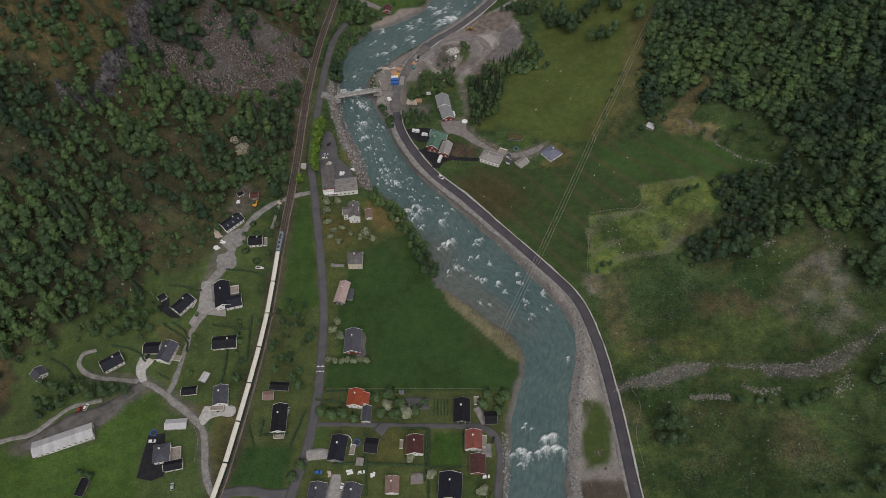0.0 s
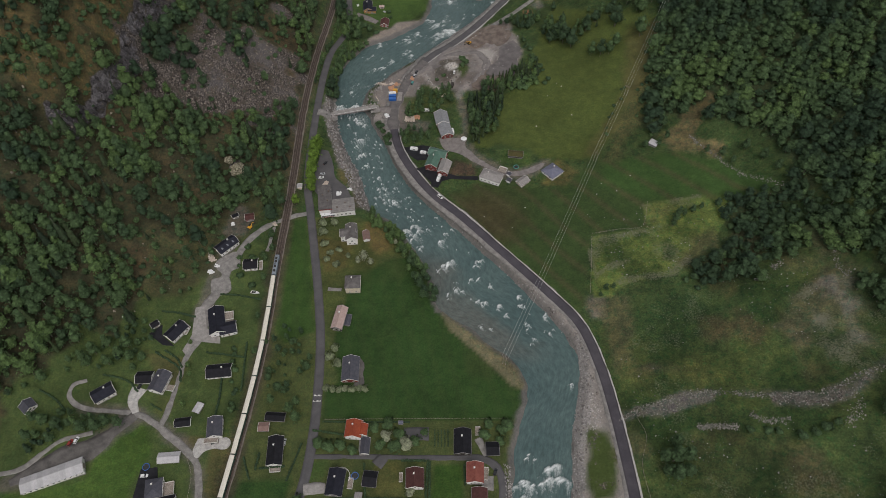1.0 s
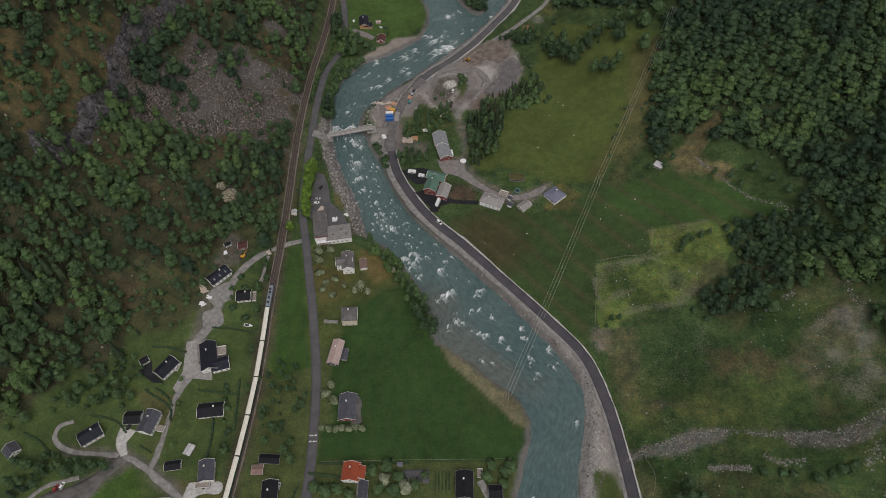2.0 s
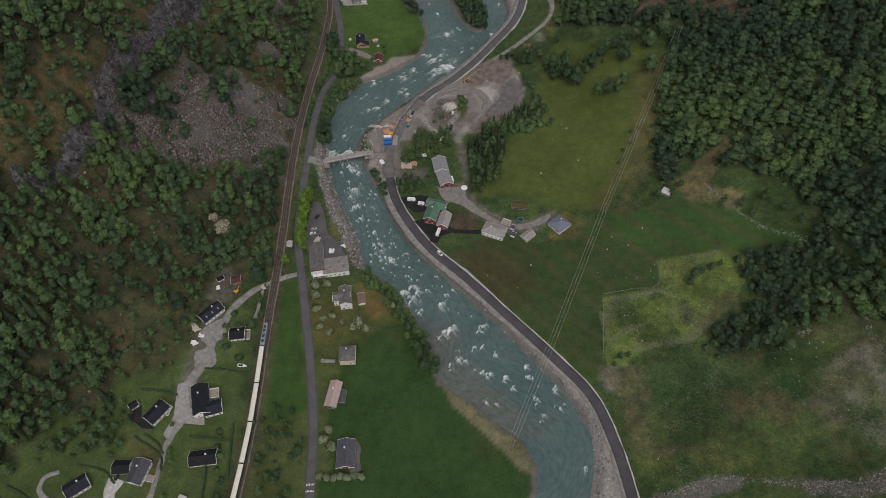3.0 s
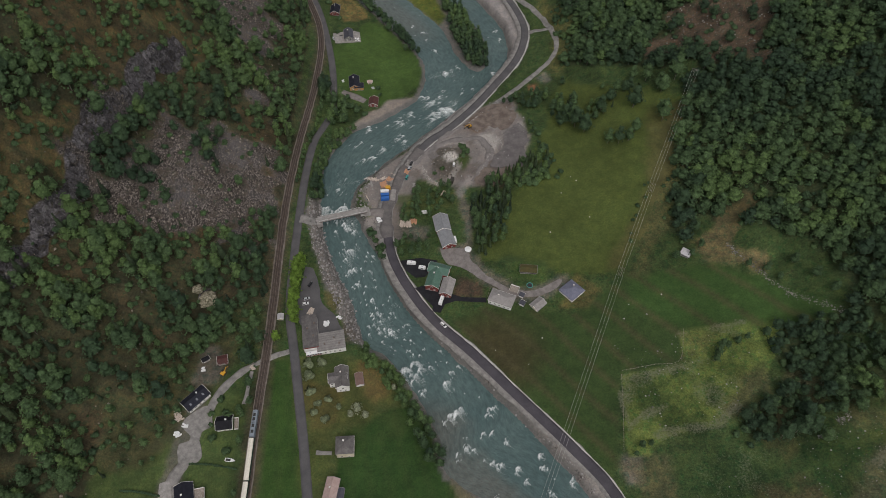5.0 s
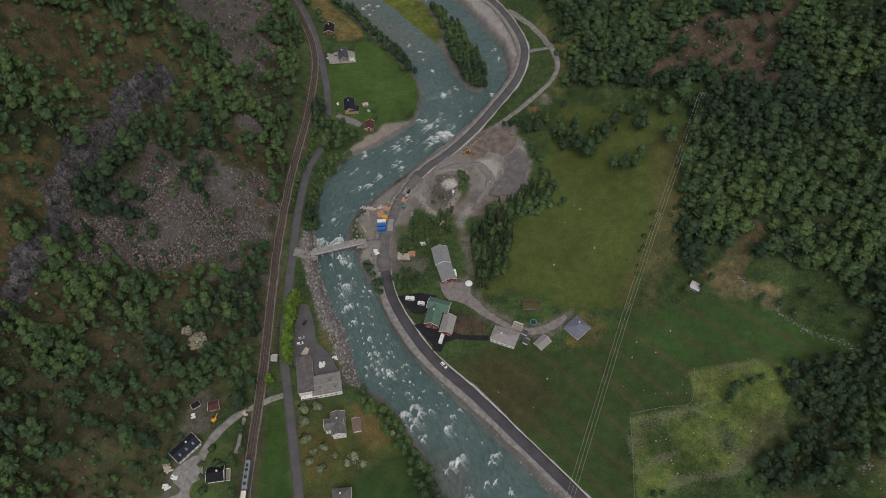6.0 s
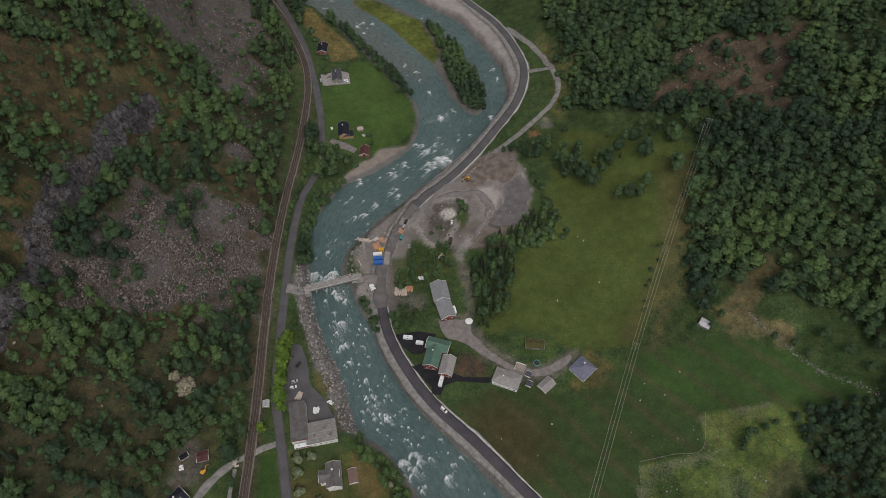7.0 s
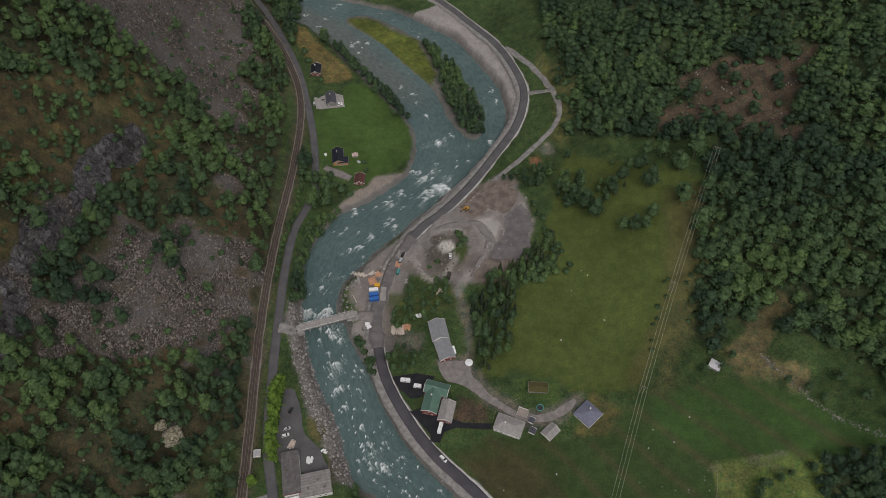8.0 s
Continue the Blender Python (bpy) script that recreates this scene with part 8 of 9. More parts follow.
def caravan(x, y, turn, label, length=5.6, tall=2.5):
    c = thing("caravan", pose(x, y, height(x, y) + 0.14, 0, 0, turn), label, "caravan")
    l = length / 2
    bm = prism([(-l, 0.5), (l - 0.3, 0.5), (l, 1.1), (l - 0.45, tall), (-l + 0.3, tall), (-l, 1.4)], -1.1, 1.1)
    bmesh.ops.rotate(bm, cent=(0, 0, 0), matrix=Matrix.Rotation(radians(-90), 3, "Z"), verts=bm.verts)
    bmesh.ops.bevel(bm, geom=list(bm.edges), offset=0.12, segments=2, affect="EDGES")
    part("body", bm, P_WHITE, c)
    for s in (-1, 1):
        part("window", boxed(-0.7, 0.7, s * 1.1 - 0.02, s * 1.1 + 0.02, 1.3, 1.9), M_GLASS, c)
    part("skylight", boxed(-0.4, 0.4, -0.35, 0.35, tall + 0.002, tall + 0.12, 0.03), P_SILVER, c)
    wheels(c, (-0.2,), 1.0, 0.34)
    part("drawbar", boxed(l - 0.2, l + 1.0, -0.06, 0.06, 0.45, 0.55), M_STEEL, c)


caravan(-21.8, 401.3, -8, "white camper van beside the green-roofed house", 6.2, 2.7)
caravan(-14.5, 397, -12, "white caravan behind the green-roofed house", 5.0, 2.4)
caravan(-2.3, 370, 72, "white motorhome on the black asphalt drive", 6.8, 2.9)
caravan(8.5, 419, 100, "white caravan parked by a red barn", 5.6, 2.5)


def bus(x, y, turn):
    b = thing("bus", pose(x, y, height(x, y) + 0.14, 0, 0, turn), "white bus with a red stripe beside the roadside building", "bus")
    part("body", boxed(-5.2, 5.2, -1.2, 1.2, 0.4, 3.0, 0.12), P_WHITE, b)
    for s in (-1, 1):
        part("stripe", boxed(-5.0, 5.0, s * 1.203 - 0.01, s * 1.203 + 0.01, 0.7, 1.2), P_RED, b)
        for i in range(6):
            part("window", boxed(-4.6 + i * 1.55, -3.3 + i * 1.55, s * 1.203 - 0.012, s * 1.203 + 0.012, 1.6, 2.5), M_GLASS, b)
    part("windscreen", boxed(5.19, 5.22, -1.0, 1.0, 1.3, 2.6), M_GLASS, b)
    for x0 in (-2.5, 2.0):
        part("roof_hatch", boxed(x0 - 0.5, x0 + 0.5, -0.4, 0.4, 3.002, 3.15, 0.04), P_SILVER, b)
    wheels(b, (-3.2, 3.4), 1.1, 0.48)


bus(-82.5, 334.6, 9)


def boat(x, y, turn):
    b = thing("boat", pose(x, y, height(x, y), 0, 0, turn), "white motor boat stored on the lawn", "boat")
    bm = bmesh.new()
    ribs = []
    for t, w, d in ((-2.9, 0.95, 0.75), (-1.5, 1.1, 0.8), (0.5, 1.05, 0.85), (2.0, 0.65, 0.9), (3.0, 0.06, 1.0)):
        ribs.append([bm.verts.new(c) for c in ((t, -w, d + 0.2), (t, -w * 0.7, 0.35), (t, 0, 0.05), (t, w * 0.7, 0.35), (t, w, d + 0.2))])
    for p, q in zip(ribs[:-1], ribs[1:]):
        for i in range(4):
            bm.faces.new((p[i], p[i + 1], q[i + 1], q[i]))
    bm.faces.new(ribs[0])
    bm.faces.new(ribs[-1][::-1])
    for p, q in zip(ribs[:-1], ribs[1:]):
        bm.faces.new((p[4], p[0], q[0], q[4]))
    part("hull", bm, P_WHITE, b)
    part("cockpit", boxed(-2.3, 0.2, -0.7, 0.7, 0.95, 1.06, 0.03), M_DARK, b)
    part("windshield", boxed(0.3, 0.5, -0.75, 0.75, 1.0, 1.5), M_GLASS, b)
    part("outboard_motor", boxed(-3.3, -2.95, -0.2, 0.2, 0.5, 1.4, 0.06), M_DARK, b)


boat(-125.5, 269, -8)


def excavator(x, y, turn, label):
    e = thing("excavator", pose(x, y, height(x, y), 0, 0, turn), label, "excavator")
    for s in (-1, 1):
        part("track", boxed(-1.7, 1.7, s * 1.1 - 0.28, s * 1.1 + 0.28, 0.0, 0.85, 0.2), M_DARK, e)
    part("undercarriage", boxed(-1.0, 1.0, -0.8, 0.8, 0.45, 0.95), M_DARK, e)
    h = part("upper_body", boxed(-1.8, 1.0, -1.2, 1.2, 0.97, 2.0, 0.12), P_YELLOW, e)
    part("cab", boxed(-0.1, 1.3, 0.25, 1.15, 2.002, 2.9, 0.08), M_GLASS, h)
    part("counterweight", boxed(-2.2, -1.802, -1.1, 1.1, 1.0, 1.9, 0.1), M_DARK, h)
    bm = bmesh.new()
    tube(bm, (1.0, -0.2, 1.7), (2.9, -0.2, 3.6), 0.26, 0.2, 8)
    part("boom", bm, P_YELLOW, e)
    bm = bmesh.new()
    tube(bm, (2.9, -0.2, 3.6), (4.4, -0.2, 1.7), 0.2, 0.14, 8)
    part("arm", bm, P_YELLOW, e)
    part("bucket", boxed(4.0, 4.9, -0.7, 0.3, 0.8, 1.6, 0.12), M_DARK, e)


excavator(-136.7, 322, 60, "yellow excavator at the forest edge")
excavator(25, 532.5, 215, "orange-brown excavator on the gravel pit floor")


# ---- building site ----
def container(x, y, turn, material, label, length=6.06):
    c = thing("container", pose(x, y, height(x, y), 0, 0, turn), label, "container")
    l = length / 2
    n = int(length / 0.28)
    bm = bmesh.new()
    for s in (-1, 1):
        for i in range(n):
            a = -l + i * length / n
            box(bm, a + 0.02, a + length / n * 0.55, s * 1.2 - 0.04, s * 1.2 + 0.04, 0.2, 2.45)
    box(bm, -l + 0.03, l - 0.03, -1.17, 1.17, 0.12, 2.5)
    part("body", bm, material, c)
    part("roof", boxed(-l, l, -1.22, 1.22, 2.502, 2.59, 0.02), material, c)
    for dx in (-l + 0.08, l - 0.08):
        for dy in (-1.14, 1.14):
            part("corner_post", boxed(dx - 0.08, dx + 0.08, dy - 0.08, dy + 0.08, 0, 2.6), material, c)
    for s in (-0.6, 0.6):
        part("door", boxed(l + 0.002, l + 0.06, s - 0.55, s + 0.55, 0.2, 2.4), material, c)


container(-41.2, 462.0, 5, P_BLUE, "blue steel site container")
container(-41.4, 465.6, 4, P_BLUE, "blue steel container on the gravel")
container(-41.6, 469.2, 4, P_WHITE, "white site office container beside blue ones")
container(-39.2, 472.8, 4, P_YELLOW, "small ochre tool container beside a white one", 3.6)


def stack(name, x, y, turn, nx, ny, size, material, label, messy=8, seed=1):
    """A pile of planks or boards, each one laid by itself."""
    rng = np.random.RandomState(seed)
    s = thing(name, pose(x, y, height(x, y), 0, 0, turn), label, name.replace("_", " "))
    me = shared("plank_%.1f_%.1f" % (size[0], size[1]), lambda: boxed(-size[0] / 2, size[0] / 2, -size[1] / 2, size[1] / 2, 0, size[2]))
    for j in range(ny):
        for i in range(nx):
            p = mesh_part("plank", me, material, s)
            p.matrix_basis = pose(rng.normal(0, 0.5), (i - nx / 2) * size[1] * 1.15 + rng.normal(0, 0.08), 0.02 + j * size[2] * 1.05, 0, 0, rng.normal(0, messy))


M_FORMWORK = surface("orange_formwork", (0.42, 0.20, 0.11), (0.55, 0.33, 0.22), 1.2, 0.8)
M_PALEWOOD = surface("pale_boards", (0.42, 0.34, 0.28), (0.6, 0.52, 0.46), 1.2, 0.85)
stack("formwork_stack", -42.5, 478, 15, 6, 2, (5.0, 0.9, 0.25), M_FORMWORK, "orange formwork panels stacked on gravel", 9, 2)
stack("formwork_stack", -38.5, 483, 60, 5, 2, (4.0, 0.8, 0.25), M_FORMWORK, "orange and pale formwork panels in a loose pile", 14, 3)
stack("timber_stack", -43, 484.5, 40, 4, 1, (4.5, 0.6, 0.2), M_PALEWOOD, "pale boards lying on gravel", 16, 4)
stack("timber_stack", -26.4, 437.5, 80, 9, 3, (5.5, 0.8, 0.3), M_PALEWOOD, "weathered boards stacked beside the farm", 6, 5)
stack("timber_stack", -20.5, 439, 85, 5, 2, (4.0, 0.8, 0.3), M_PALEWOOD, "loose boards beside the farm", 14, 6)
stack("scrap_pile", -23, 498, 60, 7, 2, (6.0, 0.7, 0.35), M_CONCRETE, "grey beams and scrap in a loose pile", 14, 7)
stack("scrap_pile", -25.5, 490, 70, 4, 2, (4.0, 0.8, 0.4), M_CONCRETE, "concrete beams lying by the dirt road", 10, 8)
stack("scrap_pile", -55, 486, 65, 6, 1, (3.5, 0.8, 0.4), M_PALE, "pale concrete blocks near the river", 25, 9)
stack("scrap_pile", -52, 478, 110, 2, 1, (6.0, 0.7, 0.4), M_PALE, "pale concrete beam on gravel", 5, 10)
stack("building_material", -159, 296, 30, 7, 2, (3.2, 1.0, 0.5), M_PALEWOOD, "pallets and building material beside a new house", 22, 11)
stack("building_material", -158, 285, 20, 3, 2, (2.6, 1.0, 0.4), P_WHITE, "white-wrapped building material on grass", 15, 12)
stack("building_material", -154, 290, -20, 2, 2, (3.0, 1.0, 0.4), P_WHITE, "white-wrapped pallets beside the gravel yard", 10, 13)
stack("building_material", -203, 246.5, 15, 3, 2, (2.6, 1.0, 0.4), P_WHITE, "white-wrapped bales at the forest edge", 14, 14)
stack("building_material", -149, 325, 10, 3, 1, (2.6, 1.0, 0.4), P_WHITE, "white sheets near the old shed", 20, 15)
stack("building_material", -120, 326, 30, 4, 1, (2.4, 0.8, 0.4), M_PALEWOOD, "small pile of boards by the lane", 20, 16)
stack("building_material", -88, 366, 70, 3, 2, (4.5, 0.9, 0.5), M_PALEWOOD, "boards and crates behind the roadside building", 10, 17)
stack("tarpaulin_pile", -45, 443.5, 20, 4, 1, (3.4, 1.1, 0.3), P_WHITE, "white sheets lying on gravel by the bridge", 25, 31)
stack("concrete_slabs", -57.5, 450.5, 12, 3, 1, (3.2, 1.6, 0.5), M_PALE, "pale concrete slabs at the bridge head", 6, 32)
stack("timber_beam", -54.5, 463.5, 115, 1, 2, (6.0, 0.5, 0.4), M_PALEWOOD, "single pale timber beam on gravel", 2, 33)
stack("scrap_pile", -51, 483, 75, 9, 2, (2.4, 0.8, 0.5), M_PALE, "broken pale concrete in a loose row", 35, 34)
stack("scrap_pile", -20, 475.5, 40, 3, 1, (2.6, 0.8, 0.3), M_CONCRETE, "loose concrete pieces beside the dirt road", 30, 35)
stack("scrap_pile", -35, 488, 30, 5, 1, (2.6, 0.6, 0.3), M_PALEWOOD, "splintered boards on gravel", 40, 36)
stack("log_pile", 2, 464, 15, 4, 1, (4.5, 0.5, 0.4), M_PALEWOOD, "pale logs lying in rough grass", 35, 37)
container(9, 475, 75, M_DARKWALL, "dark weathered container at the pit edge", 5.0)
car(-25, 483, 75, P_TEAL, "dark teal pickup parked on the site", True)
car(-23, 492.5, 68, P_SILVER, "grey pickup parked beside scrap beams", True)
car(-21.5, 497.5, 68, P_BLACK, "black pickup parked beside scrap beams", True)
caravan(-12, 446, 5, "white trailer at the edge of the farm trees", 5.0, 2.2)
stack("pallet_stack", -77.5, 356, 85, 3, 3, (3.0, 1.0, 0.5), M_PALEWOOD, "pale crates in the roadside yard", 10, 38)
stack("pallet_stack", -69, 361.5, 20, 3, 1, (2.2, 1.0, 0.4), P_WHITE, "white sacks lying by the river bank", 20, 39)
lane("concrete_slab", [(-36.2, 461), (-34.5, 472)], 4.0, M_CONCRETE, "pale concrete slab beside the containers", "slab")


def tank(x, y):
    t = thing("tank", pose(x, y, height(x, y)), "round white covered tank beside the farm drive", "tank")
    bm = bmesh.new()
    tube(bm, (0, 0, -0.2), (0, 0, 1.6), 2.3, 2.3, 28)
    part("drum", bm, M_CONCRETE, t)
    bm = bmesh.new()
    tube(bm, (0, 0, 1.602), (0, 0, 2.1), 2.4, 0.2, 28)
    part("cover", bm, P_WHITE, t)


tank(17.4, 409.5)


def trampoline(x, y, material, label):
    t = thing("trampoline", pose(x, y, height(x, y)), label, "trampoline")
    bm = bmesh.new()
    ring(bm, 1.95, 0.85, 0.2)
    part("padding", bm, material, t)
    bm = bmesh.new()
    tube(bm, (0, 0, 0.8), (0, 0, 0.83), 1.74, 1.74, 28)
    part("mat", bm, M_DARK, t)
    for i in range(6):
        a = i * math.tau / 6
        bm = bmesh.new()
        tube(bm, (1.95 * math.cos(a), 1.95 * math.sin(a), -0.1), (1.95 * math.cos(a), 1.95 * math.sin(a), 0.7), 0.04, 0.04, 6)
        part("leg", bm, P_SILVER, t)


trampoline(-49.7, 146.3, P_BLUE, "round trampoline with blue padding on a lawn")
trampoline(-168.2, 152, P_BLUE, "round blue trampoline beside a black yard")
trampoline(56.3, 377, P_TEAL, "round trampoline with teal padding on grass")


# ---- yards, terraces and walls ----
yard("black_drive", [(-20, 382), (-15, 376), (-8, 367), (-8.5, 363), (-3, 362), (0, 368), (7, 370), (27, 367), (27, 370.5), (11, 372.5), (3, 374), (-2, 379), (-10, 384)], M_BLACKTOP, "freshly laid black asphalt drive", "drive")
yard("black_drive", [(-30, 405), (-15, 406), (-4, 403), (-8, 396), (-13, 390), (-19, 390), (-26, 397)], M_BLACKTOP, "freshly laid black asphalt yard", "drive")
yard("gravel_drive", [(-2, 413), (14, 412), (18, 407), (20, 399), (30, 387), (45, 376), (60, 373.5), (76, 381), (77, 377), (62, 369), (45, 371.5), (27, 383), (14, 394), (1, 401)], M_DIRT, "earth and gravel drive between the farmhouses", "drive", 0.9)
yard("paved_yard", [(-162.5, 257), (-157, 259), (-153, 243), (-143, 236), (-142, 231.5), (-158, 233), (-162, 223), (-164.5, 226), (-161, 237), (-162, 251)], M_CONCRETE, "pale paved yard in front of a large house")
yard("black_yard", [(-187, 236), (-180, 243), (-179, 236), (-174, 232), (-170, 229), (-177, 229)], M_BLACKTOP, "dark asphalt yard beside a navy-roofed house")
yard("hotel_yard", [(-94, 400), (-88, 398), (-83, 382), (-81, 372), (-73, 364), (-69, 356), (-67, 350), (-84, 350), (-95, 358), (-96.5, 370)], M_ASPHALT, "worn asphalt yard by the roadside building", worn=0.4)
yard("gravel_patch", [(-52, 221), (-48.5, 216), (-49.5, 211), (-48.5, 202), (-55, 201.5), (-54, 207)], M_YARD, "gravel terrace beside a blue-grey-roofed house", worn=0.5)
yard("black_yard", [(-171, 151), (-162, 152), (-160, 145), (-156.5, 127), (-163, 124.5), (-171.5, 126)], M_BLACKTOP, "black asphalt yard beside a hip-roofed house")
yard("pale_drive", [(-143, 169), (-125, 168), (-125, 163), (-136, 162), (-140, 157), (-143, 159)], M_PALE, "pale gravel drive below a grey-roofed house", "drive", 0.9)
yard("terrace_paving", [(-93, 666), (-90, 652), (-67, 656), (-69, 670), (-77, 673)], M_CONCRETE, "grey paved terrace of a roadside house", "terrace")
yard("gravel_pad", [(52, 521), (62, 531), (67, 526), (70, 518), (66, 499), (60, 483), (46, 484), (38, 486), (41, 498), (48, 504)], M_PAD, "dark levelled gravel pad in the pit", "gravel", 2.0)
yard("earth_patch", [(33, 485), (44, 482), (56, 481), (50, 473), (41, 469), (26, 470)], M_EARTH, "brown scraped earth at the pit edge", "earth", 2.0)
yard("earth_patch", [(22, 534), (30, 544), (40, 553), (50, 556), (58, 550), (63, 540), (52, 526), (40, 531), (31, 527)], M_EARTH, "orange-brown scraped earth around the digger", "earth", 2.4)
for a, b in ((((-2, 500), (-5, 508), (2, 517), (11, 519), (21, 518), (31, 518), (38, 508), (38, 496), (32, 485), (25, 472)), 2.6), (((-20, 497), (-8, 509), (3, 523), (18, 534)), 2.2)):
    strip("haul_track", curve_points(list(a), 2.0), -b, b, M_TRACK, 0.30, "smooth grey haul track through the gravel pit", "track", ragged=1.4)
yard("gravel_yard", [(-150, 299), (-142, 301), (-139, 290), (-145, 284), (-142, 271), (-147, 267), (-154, 268), (-156, 278), (-150, 282), (-156, 291)], M_GRAVEL, "grey gravel yard below the new house", worn=0.45)
lane("pale_drive", [(-184, 200), (-186, 192), (-183, 184)], [9, 6, 4], M_PALE, "pale concrete drive to a garage", "drive")
lane("concrete_yard", [(-78, 139), (-71, 140), (-66, 140)], [6, 7, 6], M_CONCRETE, "pale concrete yard by the road", "yard")
lane("concrete_yard", [(-60, 128), (-60, 120), (-61, 110)], [5, 8, 8], M_CONCRETE, "pale concrete yard between two houses", "yard")
lane("garden_path", [(-38, 152), (-34, 157)], [7, 6], M_ASPHALT, "asphalt forecourt of a dark garage", "forecourt")
lane("garden_path", [(-47, 172), (-46, 158)], [5, 4], M_GRAVEL, "gravel drive beside an orange-roofed house", "drive")
lane("garden_path", [(20, 168), (25, 158)], 4, M_GRAVEL, "gravel drive to a charcoal garage", "drive")
lane("garden_path", [(-77, 272), (-68, 271)], 2.5, M_GRAVEL, "short gravel path to a cream villa", "path")
lane("garden_path", [(-120, 323), (-121, 312), (-122, 302)], 2.2, M_GRAVEL, "faint gravel path beside the railway", "path")
lane("tarpaulin", [(-23, 170.6), (-8.5, 170.6)], 8.0, M_ASPHALT, "flat grey covered bed in a kitchen garden", "garden bed")
lane("soil_bed", [(-18, 125.6), (-11, 125.6)], 6.0, M_DIRT, "dark dug soil bed in a lawn", "garden bed")
lane("cinder_plot", [(25, 146), (24, 138)], [6, 7], M_GRAVEL, "gravel forecourt of a red-roofed house", "forecourt")
lane("bridge_ramp", [(-101, 441), (-94, 440.5), (-88, 442)], [7, 8, 6], M_GRAVEL, "pale gravel approach of the bridge", "ramp")
lane("bridge_ramp", [(-56, 449), (-50, 450), (-42, 449)], [5, 8, 9], M_DIRT, "gravel approach of the bridge", "ramp")
lane("brown_yard", [(-80, 585), (-70, 580), (-60, 574)], [5, 7, 6], M_DIRT, "brown earth yard between two houses", "yard")


def terrace(x, y, turn, long, wide, high, label, material=None):
    """A raised deck of boards with a white railing."""
    t = thing("terrace", pose(x, y, height(x, y), 0, 0, turn), label, "terrace")
    n = int(wide / 0.3)
    me = shared("board_%.1f" % long, lambda: boxed(-long / 2, long / 2, -0.14, 0.14, -0.06, 0))
    for i in range(n):
        b = mesh_part("board", me, material or M_TIMBER, t)
        b.location = (0, -wide / 2 + (i + 0.5) * wide / n, high)
    for s in (-1, 1):
        part("support", boxed(s * (long / 2 - 0.4) - 0.1, s * (long / 2 - 0.4) + 0.1, -wide / 2 + 0.2, wide / 2 - 0.2, -0.5, high - 0.062), M_TIMBER, t)
        part("railing", boxed(s * long / 2 - 0.05, s * long / 2 + 0.05, -wide / 2, wide / 2, high + 0.002, high + 0.95), M_TRIM, t)
    part("railing", boxed(-long / 2 + 0.06, long / 2 - 0.06, -wide / 2 - 0.05, -wide / 2 + 0.05, high + 0.002, high + 0.95), M_TRIM, t)


terrace(-164.8, 240, 76, 6, 3.6, 0.8, "white-railed wooden terrace on the slope")
terrace(-165.5, 200, -12, 5, 4, 1.2, "brown wooden terrace with white railing")
terrace(-134, 166.5, 4, 8, 3, 2.4, "white-railed balcony over a drive")
terrace(-152.5, 139.5, 100, 7.5, 6.2, 1.0, "terrace with white railing beside a hip-roofed house")
terrace(-95, 150, 3, 6, 3, 0.8, "small timber terrace with white railing")
terrace(-52, 142, 85, 6, 3, 0.5, "timber pool deck beside a navy-roofed house")
terrace(-124.5, 290, 97, 7, 2.5, 1.0, "white-railed terrace of a small black-roofed house")
terrace(-140, 250.3, 100, 6, 7.5, 2.2, "grey terrace with a white railing above the lawn", M_CONCRETE)
terrace(23.5, 147, 85, 7, 3, 0.8, "white-railed terrace of a red-roofed house")
terrace(-24, 145, 90, 5, 2, 0.8, "narrow timber porch with white railing")
terrace(46, 375, 155, 6, 5, 0.6, "grey timber terrace behind the farmhouse", M_CONCRETE)
terrace(20, 172, 90, 5, 3, 0.7, "white-railed terrace of a charcoal house")


def arc_wall(x, y, r, a0, a1):
    w = thing("garden_wall", pose(x, y, height(x, y)), "curved white garden wall round a pool deck", "wall")
    n = 10
    for i in range(n):
        t0, t1 = radians(a0 + (a1 - a0) * i / n), radians(a0 + (a1 - a0) * (i + 1) / n)
        a, b = Vector((r * math.cos(t0), r * math.sin(t0), 0)), Vector((r * math.cos(t1), r * math.sin(t1), 0))
        m = Matrix.Translation((a + b) / 2) @ Matrix.Rotation(math.atan2(b.y - a.y, b.x - a.x), 4, "Z")
        part("panel", boxed(-(b - a).length / 2, (b - a).length / 2 - 0.01, -0.12, 0.12, -0.3, 1.5, 0, m), M_TRIM, w)


arc_wall(-57.5, 146, 5.0, 115, -30)


def fence(points, label, high=1.1):
    f = thing("fence", pose(points[0][0], points[0][1], height(*points[0])), label, "fence")
    p = curve_points(points, 2.5)
    o = Vector((points[0][0], points[0][1], height(*points[0])))
    q = [Vector((a, b, height(a, b))) - o for a, b in p]
    me = shared("fence_post", lambda: boxed(-0.06, 0.06, -0.06, 0.06, -0.3, 1.15))
    for v in q:
        mesh_part("post", me, M_TIMBER, f).location = v
    for a, b in zip(q[:-1], q[1:]):
        bm = bmesh.new()
        for z in (0.5, 1.0):
            tube(bm, a + Vector((0, 0, z)), b + Vector((0, 0, z)), 0.035, 0.035, 4)
        part("rail", bm, M_TIMBER, f)


